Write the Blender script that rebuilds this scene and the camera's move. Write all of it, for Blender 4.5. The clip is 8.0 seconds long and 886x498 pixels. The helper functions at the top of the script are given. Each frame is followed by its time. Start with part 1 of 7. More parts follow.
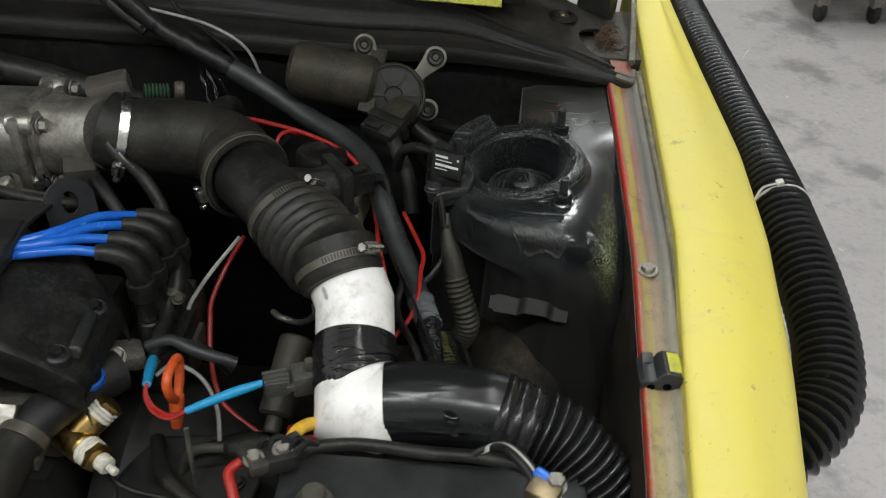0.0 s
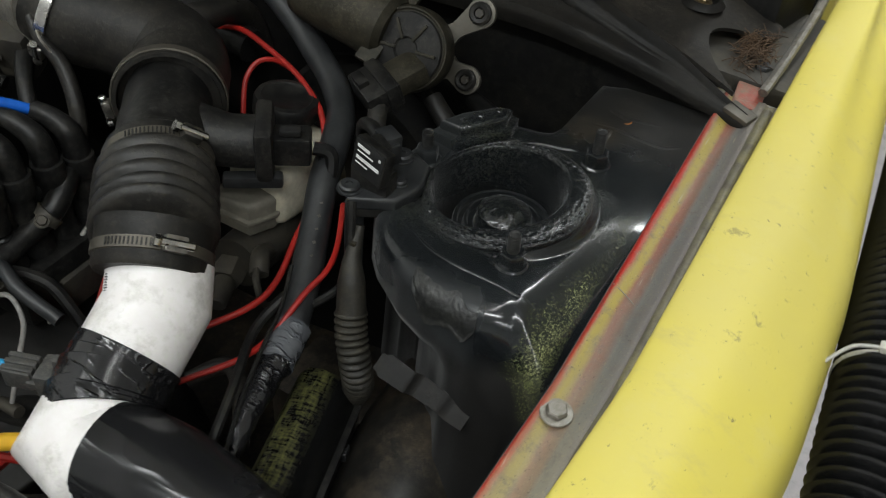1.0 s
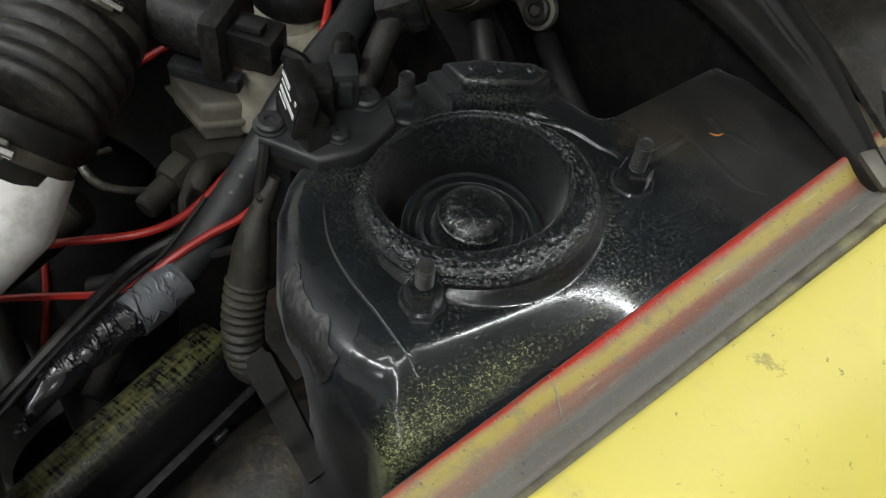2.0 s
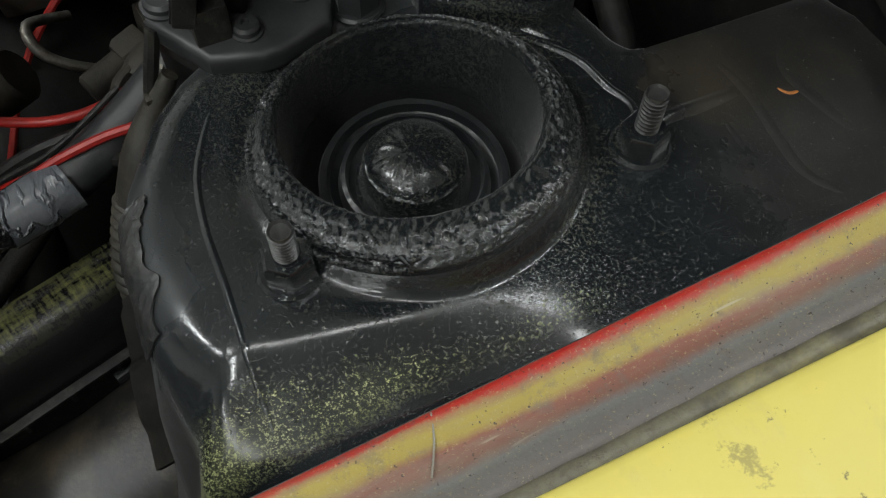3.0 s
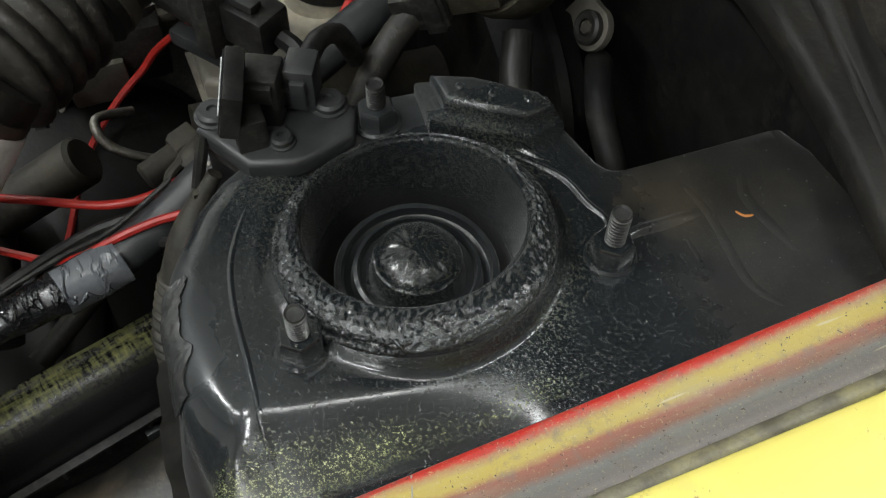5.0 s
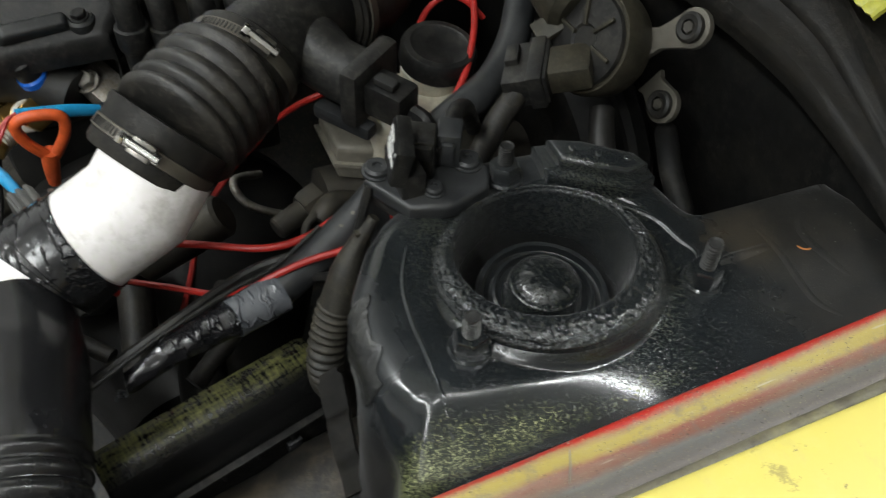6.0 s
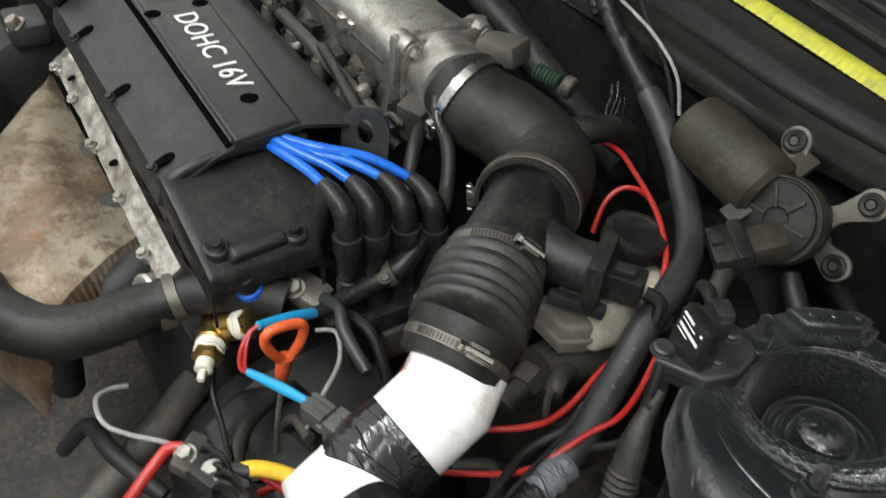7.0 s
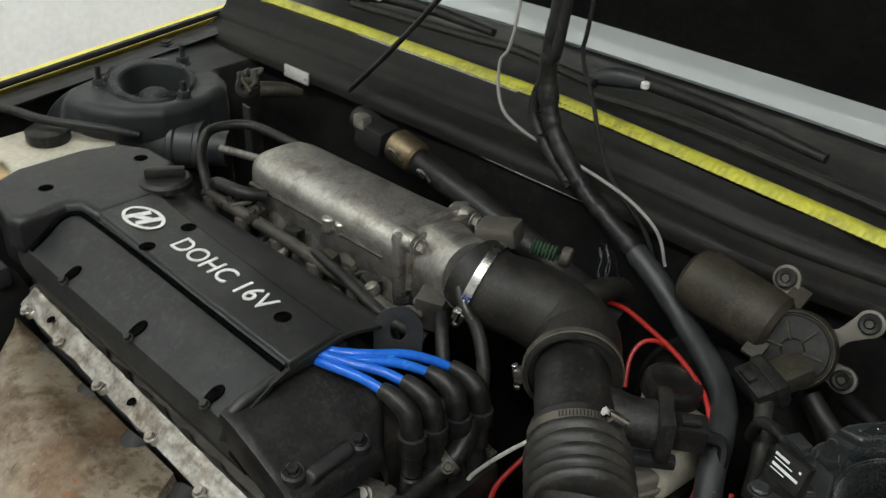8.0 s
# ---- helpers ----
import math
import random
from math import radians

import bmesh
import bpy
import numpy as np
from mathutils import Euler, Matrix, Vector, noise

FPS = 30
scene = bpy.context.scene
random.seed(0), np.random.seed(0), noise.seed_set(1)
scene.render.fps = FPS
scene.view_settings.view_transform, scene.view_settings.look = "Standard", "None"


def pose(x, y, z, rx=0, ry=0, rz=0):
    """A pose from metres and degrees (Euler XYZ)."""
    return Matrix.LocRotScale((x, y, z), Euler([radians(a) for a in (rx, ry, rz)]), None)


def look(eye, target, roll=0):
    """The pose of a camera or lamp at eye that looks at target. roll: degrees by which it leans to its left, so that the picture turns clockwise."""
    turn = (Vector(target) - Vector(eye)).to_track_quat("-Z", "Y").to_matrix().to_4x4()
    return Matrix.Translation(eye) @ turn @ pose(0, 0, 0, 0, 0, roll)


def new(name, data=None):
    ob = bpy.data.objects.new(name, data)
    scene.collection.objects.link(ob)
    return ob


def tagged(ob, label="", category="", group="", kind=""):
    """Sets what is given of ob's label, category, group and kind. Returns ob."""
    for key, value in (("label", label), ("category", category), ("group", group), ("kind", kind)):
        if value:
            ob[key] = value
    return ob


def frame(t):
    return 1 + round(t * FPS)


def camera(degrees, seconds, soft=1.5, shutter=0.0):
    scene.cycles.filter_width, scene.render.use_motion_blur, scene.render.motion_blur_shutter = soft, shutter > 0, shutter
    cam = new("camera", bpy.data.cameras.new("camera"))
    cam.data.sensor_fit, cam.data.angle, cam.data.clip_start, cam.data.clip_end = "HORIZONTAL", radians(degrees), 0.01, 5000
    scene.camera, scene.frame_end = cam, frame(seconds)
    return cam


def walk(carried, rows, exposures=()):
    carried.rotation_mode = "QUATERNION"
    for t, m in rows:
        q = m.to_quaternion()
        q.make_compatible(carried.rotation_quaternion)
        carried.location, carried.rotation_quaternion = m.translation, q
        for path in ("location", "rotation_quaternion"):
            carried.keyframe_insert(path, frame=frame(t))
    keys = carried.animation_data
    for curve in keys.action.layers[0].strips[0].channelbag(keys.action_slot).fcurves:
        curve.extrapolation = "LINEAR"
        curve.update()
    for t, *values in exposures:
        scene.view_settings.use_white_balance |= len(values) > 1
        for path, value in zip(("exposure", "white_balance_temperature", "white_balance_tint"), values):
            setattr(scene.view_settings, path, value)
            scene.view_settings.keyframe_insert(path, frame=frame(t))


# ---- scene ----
cam = camera(53.2, 8.0, soft=1.1, shutter=0.2)
METRES, EYE, TILT, LEAN, TURN = 1.56, 1.267, -37.0, -3.1, 3.1
ROWS = [
    (0.0, 0.0, 0.0, 0.0, 0.0, 0.0, -0.0),
    (0.5, 0.0954, 0.0965, 0.0362, 8.29, -2.12, -8.67),
    (1.0, 0.1685, 0.1962, 0.0768, 20.62, -7.67, -17.5),
    (1.5, 0.1929, 0.2753, 0.1194, 30.96, -15.04, -25.41),
    (3.0, 0.1783, 0.4525, 0.1533, 55.18, -38.14, -32.47),
    (3.5, 0.1802, 0.4616, 0.1611, 58.05, -40.07, -33.18),
    (4.0, 0.1822, 0.4589, 0.1648, 57.36, -38.55, -33.7),
    (5.5, 0.2143, 0.4096, 0.1809, 60.52, -33.27, -33.49),
    (6.0, 0.2263, 0.3575, 0.1667, 58.47, -29.2, -34.07),
    (6.5, 0.2076, 0.2542, 0.1197, 50.16, -20.16, -34.62),
    (7.0, 0.1631, 0.2048, 0.1096, 48.36, -14.78, -31.46),
    (7.5, 0.12, 0.1658, 0.1056, 45.12, -8.87, -28.28),
    (8.0, 0.0859, 0.1033, 0.0851, 34.8, 0.09, -23.24),
]
EXPOSURES = [(0.0, -0.38), (0.5, -0.41), (1.0, -0.47), (1.5, -0.21), (3.0, -0.40), (3.5, -0.39), (4.0, -0.27), (5.5, 0.29), (6.0, 0.06), (6.5, -0.05), (7.0, 0.55), (7.5, 0.82), (8.0, -0.08)]
walk(cam, [(t, pose(0, 0, EYE, TILT, LEAN, TURN) @ pose(METRES * x, METRES * y, METRES * z, 90 + pitch, roll, yaw)) for t, x, y, z, yaw, pitch, roll in ROWS], EXPOSURES)

# ---- light ----
world = bpy.data.worlds.new("garage_air")
scene.world = world
world.use_nodes = True
world.node_tree.nodes["Background"].inputs[0].default_value = (0.9, 0.95, 1.0, 1)
world.node_tree.nodes["Background"].inputs[1].default_value = 0.03


def area(name, place, target, sx, sy, power, colour):
    lamp = bpy.data.lights.new(name, "AREA")
    lamp.shape, lamp.size, lamp.size_y, lamp.energy, lamp.color = "RECTANGLE", sx, sy, power, colour
    ob = new(name, lamp)
    ob.matrix_world = look(place, target)
    return ob


TUBE_WHITE = (0.945, 1.0, 1.0)
TUBES = ((-1.1, 1.62, 30, 0), (-0.9, -0.7, 36, 0), (0.9, -0.7, 36, 0), (0.30, 0.40, 6, 1), (0.30, 1.75, 24, 1), (0.40, 3.40, 12, 1), (2.5, -1.9, 26, 0), (1.2, 4.8, 26, 0))
for tx, ty, power, lengthways in TUBES:
    area("tube_light", (tx, ty, 2.86), (tx, ty, 0), *((0.07, 1.1) if lengthways else (1.5, 0.14)), power, TUBE_WHITE)

# ---- materials ----
U = 0.918  # metres in one unit of the plan


class Nodes:
    def __init__(self, name):
        self.m = bpy.data.materials.new(name)
        self.m.use_nodes = True
        self.t = self.m.node_tree
        self.b = self.t.nodes["Principled BSDF"]
        self.co = self.t.nodes.new("ShaderNodeTexCoord").outputs["Object"]

    def n(self, kind, **inputs):
        node = self.t.nodes.new(kind)
        for k, v in inputs.items():
            k = k.replace("_", " ")
            if isinstance(v, bpy.types.NodeSocket):
                self.t.links.new(v, node.inputs[k])
            else:
                node.inputs[k].default_value = v
        return node

    def noise(self, scale, detail=4.0, rough=0.6, co=None):
        return self.n("ShaderNodeTexNoise", Vector=co or self.co, Scale=scale, Detail=detail, Roughness=rough).outputs["Fac"]

    def ramp(self, fac, stops):
        r = self.t.nodes.new("ShaderNodeValToRGB")
        self.t.links.new(fac, r.inputs[0])
        while len(r.color_ramp.elements) < len(stops):
            r.color_ramp.elements.new(0.5)
        for e, (p, c) in zip(r.color_ramp.elements, stops):
            e.position = p
            e.color = (*c, 1) if isinstance(c, tuple) else (c, c, c, 1)
        return r.outputs[0]

    def mix(self, fac, a, b):
        node = self.t.nodes.new("ShaderNodeMix")
        node.data_type = "RGBA"
        for i, v in ((0, fac), (6, a), (7, b)):
            if isinstance(v, bpy.types.NodeSocket):
                self.t.links.new(v, node.inputs[i])
            else:
                node.inputs[i].default_value = v if i == 0 else (*v, 1)
        return node.outputs[2]

    def math(self, op, a, b=0.0, clamp=False):
        node = self.t.nodes.new("ShaderNodeMath")
        node.operation, node.use_clamp = op, clamp
        for i, v in enumerate((a, b)):
            if isinstance(v, bpy.types.NodeSocket):
                self.t.links.new(v, node.inputs[i])
            else:
                node.inputs[i].default_value = v
        return node.outputs[0]

    def xyz(self, co=None):
        s = self.t.nodes.new("ShaderNodeSeparateXYZ")
        self.t.links.new(co or self.co, s.inputs[0])
        return s.outputs

    def out(self, color=None, rough=None, metal=None, bump=None, strength=0.3, distance=0.001, **more):
        for key, v in (("Base Color", color), ("Roughness", rough), ("Metallic", metal)):
            if v is None:
                continue
            if isinstance(v, bpy.types.NodeSocket):
                self.t.links.new(v, self.b.inputs[key])
            else:
                self.b.inputs[key].default_value = (*v, 1) if isinstance(v, tuple) else v
        for key, v in more.items():
            if isinstance(v, bpy.types.NodeSocket):
                self.t.links.new(v, self.b.inputs[key.replace("_", " ")])
            else:
                self.b.inputs[key.replace("_", " ")].default_value = v
        if bump is not None:
            node = self.n("ShaderNodeBump", Strength=strength, Distance=distance, Height=bump)
            self.t.links.new(node.outputs[0], self.b.inputs["Normal"])
        return self.m


def surface(name, base, worn, rough=0.5, metal=0.0, coarse=14.0, fine=160.0, amount=(0.42, 0.68), bump=0.25, dust=None, spread=0.15, **more):
    """A worn surface: base and worn colour by a coarse noise, fine grain in colour, gloss and relief, and dust in patches."""
    k = Nodes(name)
    big, small = k.noise(coarse, 6, 0.65), k.noise(fine, 3, 0.6)
    col = k.mix(k.ramp(big, [(amount[0], 0.0), (amount[1], 1.0)]), base, worn)
    col = k.mix(k.math("MULTIPLY", k.ramp(small, [(0.35, 0.0), (0.75, 1.0)]), 0.35), col, tuple(min(1, 1.8 * c + 0.01) for c in base))
    if dust:
        up = k.noise(coarse * 2.7, 5, 0.7)
        col = k.mix(k.ramp(up, [(0.48, 0.0), (0.66, 0.75)]), col, dust)
        motes = k.math("MULTIPLY", k.ramp(k.noise(coarse * 0.8 + 2.0, 5, 0.7), [(0.42, 0.15), (0.62, 1.0)]), k.ramp(k.noise(coarse * 15, 4, 0.75), [(0.48, 0.0), (0.66, 1.0)]))
        col = k.mix(k.math("MULTIPLY", motes, 0.7), col, tuple(min(0.8, 1.7 * c) for c in dust))
        small = k.math("ADD", small, k.math("MULTIPLY", motes, 0.7))
    rg = k.math("ADD", k.math("MULTIPLY", big, spread * 2), rough - spread, True)
    return k.out(col, rg, metal, k.math("ADD", big, k.math("MULTIPLY", small, 0.6)), bump, 0.0012, **more)


def tape(name, base, worn, rough, scale, depth):
    """Wrapped tape: long sharp wrinkles over smooth glossy ground."""
    k = Nodes(name)
    stretch = k.n("ShaderNodeMapping", Vector=k.co, Scale=(0.5, 2.4, 2.4), Rotation=(0.3, 0.2, 0.5)).outputs[0]
    folds = k.noise(scale, 3, 0.5, stretch)
    ridge = k.math("ABSOLUTE", k.math("SUBTRACT", folds, 0.5))
    ridge = k.ramp(ridge, [(0.0, 1.0), (0.06, 0.0)])
    ridge = k.math("MULTIPLY", ridge, k.ramp(k.noise(scale * 0.6, 3), [(0.40, 0.0), (0.58, 1.0)]))
    h = k.math("ADD", ridge, k.math("MULTIPLY", folds, 0.5))
    return k.out(k.mix(k.ramp(folds, [(0.4, 0.0), (0.7, 1.0)]), base, worn), k.math("ADD", k.math("MULTIPLY", k.noise(20), 0.2), rough - 0.10, True), 0.0, h, 0.85, depth)


M = {}
M["plastic"] = surface("black_plastic", (0.005, 0.005, 0.005), (0.012, 0.0115, 0.011), 0.42, spread=0.18, bump=0.28, dust=(0.027, 0.0255, 0.022), Specular_IOR_Level=0.30)
M["cover"] = surface("cover_plastic", (0.0085, 0.0092, 0.0092), (0.0155, 0.016, 0.0155), 0.44, spread=0.14, coarse=9, fine=420, bump=0.25, dust=(0.028, 0.028, 0.0255), Specular_IOR_Level=0.36)
M["rubber"] = surface("rubber", (0.008, 0.0076, 0.007), (0.016, 0.0145, 0.0122), 0.5, spread=0.18, bump=0.3, dust=(0.026, 0.023, 0.018), Specular_IOR_Level=0.30)
M["duct"] = surface("ribbed_duct", (0.0060, 0.0060, 0.0062), (0.0105, 0.0105, 0.0105), 0.26, spread=0.06, bump=0.03)
M["sheath"] = surface("grey_sheath", (0.016, 0.017, 0.018), (0.036, 0.037, 0.037), 0.44, coarse=30, bump=0.25, Specular_IOR_Level=0.45)
M["grime"] = surface("grimy_metal", (0.035, 0.032, 0.027), (0.085, 0.075, 0.055), 0.6, 0.3, coarse=25, bump=0.5)
M["dark"] = surface("dark_metal", (0.0085, 0.0085, 0.0083), (0.021, 0.0195, 0.0165), 0.58, coarse=18, bump=0.4, Specular_IOR_Level=0.35)
M["olive"] = surface("dusty_olive_metal", (0.018, 0.0165, 0.0110), (0.039, 0.034, 0.0225), 0.55, 0.2, coarse=22, bump=0.35, dust=(0.050, 0.043, 0.029), Specular_IOR_Level=0.3)
M["zinc"] = surface("dull_zinc", (0.22, 0.21, 0.19), (0.36, 0.34, 0.30), 0.48, 0.75, coarse=40, bump=0.3, dust=(0.12, 0.10, 0.07))
M["stud"] = surface("dusty_stud", (0.05, 0.05, 0.048), (0.02, 0.02, 0.02), 0.36, 0.6, coarse=90, bump=0.3)
M["armgrey"] = surface("dusty_grey_bracket", (0.115, 0.106, 0.088), (0.060, 0.055, 0.043), 0.5, 0.5, coarse=40, bump=0.3)
M["wingdust"] = surface("dusty_inner_wing", (0.007, 0.0068, 0.006), (0.022, 0.018, 0.013), 0.46, spread=0.2, coarse=9, fine=150, bump=0.35, dust=(0.060, 0.046, 0.031))
M["dustyband"] = surface("dusty_band", (0.10, 0.09, 0.072), (0.04, 0.036, 0.03), 0.45, 0.5, coarse=40, bump=0.3)
M["corner"] = surface("dusty_panel", (0.011, 0.010, 0.0085), (0.021, 0.0185, 0.0155), 0.6, coarse=16, bump=0.4, dust=(0.034, 0.029, 0.0225), Specular_IOR_Level=0.22)
M["cowl"] = surface("dusty_cowl", (0.0055, 0.0052, 0.0046), (0.0108, 0.0098, 0.0082), 0.5, coarse=12, bump=0.35, dust=(0.0128, 0.0111, 0.0085), Specular_IOR_Level=0.20)
M["scuttle_yellow"] = surface("greenish_yellow_paint", (0.44, 0.425, 0.040), (0.33, 0.325, 0.055), 0.42, coarse=12, fine=90, bump=0.08, dust=(0.20, 0.19, 0.055))
M["redworn"] = surface("worn_red_paint", (0.26, 0.022, 0.016), (0.22, 0.13, 0.09), 0.55, coarse=45, amount=(0.45, 0.6), bump=0.3, dust=(0.16, 0.12, 0.09))
M["grimy_tan"] = surface("grimy_conduit", (0.011, 0.010, 0.0075), (0.028, 0.025, 0.017), 0.6, coarse=35, bump=0.4, dust=(0.042, 0.036, 0.025))
M["pluggrey"] = surface("grey_plug_plastic", (0.050, 0.050, 0.048), (0.030, 0.030, 0.029), 0.5, coarse=40, bump=0.2, dust=(0.075, 0.07, 0.06))
M["undercoat"] = surface("torn_undercoat", (0.0085, 0.0092, 0.0095), (0.018, 0.0185, 0.018), 0.38, coarse=26, fine=300, bump=0.4, dust=(0.025, 0.025, 0.022))
# shade of holes and recesses as a near-black colour without gloss
M["hole"] = surface("hole_shade", (0.0012, 0.0012, 0.0012), (0.002, 0.002, 0.002), 0.9, bump=0.1, Specular_IOR_Level=0.0)
# dusty rubber made brighter: the stronger light on the bellows is in its colours
M["bellows"] = surface("dusty_lit_bellows_rubber", (0.0090, 0.0086, 0.0078), (0.0215, 0.0195, 0.0168), 0.46, spread=0.16, bump=0.4, dust=(0.037, 0.033, 0.0265), Specular_IOR_Level=0.40)
M["sleeve"] = tape("smooth_black_wrap", (0.009, 0.009, 0.010), (0.014, 0.014, 0.015), 0.24, 10, 0.0012)
M["clampband"] = surface("worn_clamp_steel", (0.30, 0.285, 0.26), (0.07, 0.064, 0.054), 0.32, 0.9, coarse=45, amount=(0.36, 0.58), bump=0.25)
M["rustmark"] = surface("rust_mark", (0.30, 0.11, 0.02), (0.20, 0.07, 0.02), 0.8, coarse=90, bump=0.4)
M["aged"] = surface("dusty_reservoir", (0.20, 0.185, 0.15), (0.10, 0.092, 0.072), 0.5, coarse=20, bump=0.3)
M["steel"] = surface("bright_steel", (0.62, 0.61, 0.58), (0.45, 0.43, 0.40), 0.26, 1.0, coarse=50, bump=0.1)
M["cast"] = surface("cast_aluminium", (0.42, 0.405, 0.37), (0.13, 0.118, 0.098), 0.40, 0.85, coarse=11, fine=260, amount=(0.45, 0.75), bump=0.5, dust=(0.16, 0.14, 0.11))
M["castlight"] = surface("bright_casting", (0.40, 0.38, 0.345), (0.11, 0.09, 0.065), 0.38, 0.8, coarse=22, fine=180, amount=(0.40, 0.70), bump=0.2, dust=(0.13, 0.10, 0.065))
M["brass"] = surface("brass", (0.56, 0.38, 0.13), (0.42, 0.27, 0.10), 0.3, 1.0, coarse=40, bump=0.2)
M["oldbrass"] = surface("tarnished_brass", (0.22, 0.17, 0.10), (0.10, 0.08, 0.05), 0.42, 0.9, coarse=30, bump=0.3)
M["ptfe"] = surface("thread_tape", (0.62, 0.58, 0.50), (0.42, 0.38, 0.30), 0.7, coarse=90, bump=0.6)
M["red"] = surface("red_insulation", (0.34, 0.015, 0.010), (0.22, 0.012, 0.009), 0.42, bump=0.05)
M["blue"] = surface("blue_insulation", (0.010, 0.105, 0.50), (0.016, 0.15, 0.60), 0.24, bump=0.05)
M["cyan"] = surface("light_blue_sleeve", (0.012, 0.22, 0.44), (0.015, 0.28, 0.52), 0.38, bump=0.1)
M["yellow_w"] = surface("yellow_insulation", (0.75, 0.42, 0.03), (0.62, 0.34, 0.03), 0.4, bump=0.05)
M["orange"] = surface("orange_plastic", (0.55, 0.085, 0.018), (0.42, 0.07, 0.02), 0.45, bump=0.1)
M["whitewire"] = surface("white_insulation", (0.42, 0.41, 0.38), (0.24, 0.23, 0.20), 0.5, bump=0.1)
M["pvc"] = surface("white_pipe", (0.84, 0.80, 0.79), (0.74, 0.70, 0.69), 0.38, coarse=16, fine=90, amount=(0.5, 0.8), bump=0.08, dust=(0.50, 0.475, 0.43))
M["clearish"] = surface("yellowed_reservoir", (0.44, 0.41, 0.33), (0.32, 0.29, 0.215), 0.42, coarse=12, bump=0.1, Subsurface_Weight=0.15, Subsurface_Radius=(0.02, 0.015, 0.008))
M["amber"] = surface("amber_reservoir", (0.44, 0.32, 0.15), (0.34, 0.24, 0.11), 0.42, coarse=12, bump=0.1, Subsurface_Weight=0.2, Subsurface_Radius=(0.02, 0.012, 0.006))
M["rail_seal"] = surface("dirty_seam_sealer", (0.12, 0.11, 0.075), (0.21, 0.185, 0.085), 0.5, coarse=22, fine=300, amount=(0.45, 0.62), bump=0.4, dust=(0.05, 0.044, 0.035))
M["seal"] = surface("rail_seal", (0.20, 0.19, 0.18), (0.32, 0.31, 0.29), 0.55, coarse=20, bump=0.3)
M["wall"] = surface("white_wall", (0.78, 0.78, 0.76), (0.70, 0.70, 0.68), 0.8, coarse=2, fine=60, bump=0.05)
M["sticker"] = surface("label_black", (0.01, 0.01, 0.01), (0.02, 0.02, 0.02), 0.35, bump=0.02)
M["ink"] = surface("label_white", (0.70, 0.70, 0.68), (0.5, 0.5, 0.48), 0.5, coarse=80, bump=0.02)
M["silver_ink"] = surface("silver_print", (0.66, 0.66, 0.64), (0.5, 0.5, 0.48), 0.42, coarse=80, bump=0.02)
M["leafbits"] = surface("dry_needles", (0.075, 0.042, 0.020), (0.030, 0.019, 0.011), 0.8, bump=0.2)
M["greencap"] = surface("green_plastic", (0.02, 0.06, 0.03), (0.03, 0.05, 0.03), 0.5)
M["lamp"] = Nodes("tube_glow").out((0.9, 0.9, 0.9), 0.5, Emission_Color=(1.0, 0.965, 0.9, 1), Emission_Strength=6.0)


M["tape"] = tape("electrical_tape", (0.008, 0.008, 0.009), (0.014, 0.014, 0.015), 0.19, 38, 0.0010)
M["foil"] = tape("dull_silver_tape", (0.075, 0.08, 0.09), (0.14, 0.145, 0.155), 0.22, 36, 0.0018)


def yellow_paint():
    k = Nodes("yellow_fender_paint")
    big, fine = k.noise(5, 6, 0.6), k.noise(46, 6, 0.75)
    col = k.mix(k.ramp(big, [(0.35, 0.0), (0.7, 1.0)]), (0.65, 0.55, 0.088), (0.60, 0.515, 0.13))
    col = k.mix(k.ramp(k.noise(17, 8, 0.72), [(0.55, 0.0), (0.72, 0.5)]), col, (0.62, 0.55, 0.18))
    col = k.mix(k.ramp(fine, [(0.635, 0.0), (0.69, 0.7)]), col, (0.26, 0.215, 0.08))
    col = k.mix(k.ramp(k.noise(120, 5, 0.8), [(0.645, 0.0), (0.69, 0.85)]), col, (0.14, 0.115, 0.06))
    smear = k.noise(11, 7, 0.75, k.n("ShaderNodeMapping", Vector=k.co, Scale=(1.0, 2.2, 1.0), Rotation=(0, 0, 0.8)).outputs[0])
    col = k.mix(k.ramp(smear, [(0.58, 0.0), (0.70, 0.45)]), col, (0.46, 0.39, 0.15))
    return k.out(col, k.math("ADD", k.math("MULTIPLY", big, 0.25), 0.36), 0.0, k.noise(260, 2), 0.04, 0.0006, Specular_IOR_Level=0.4)


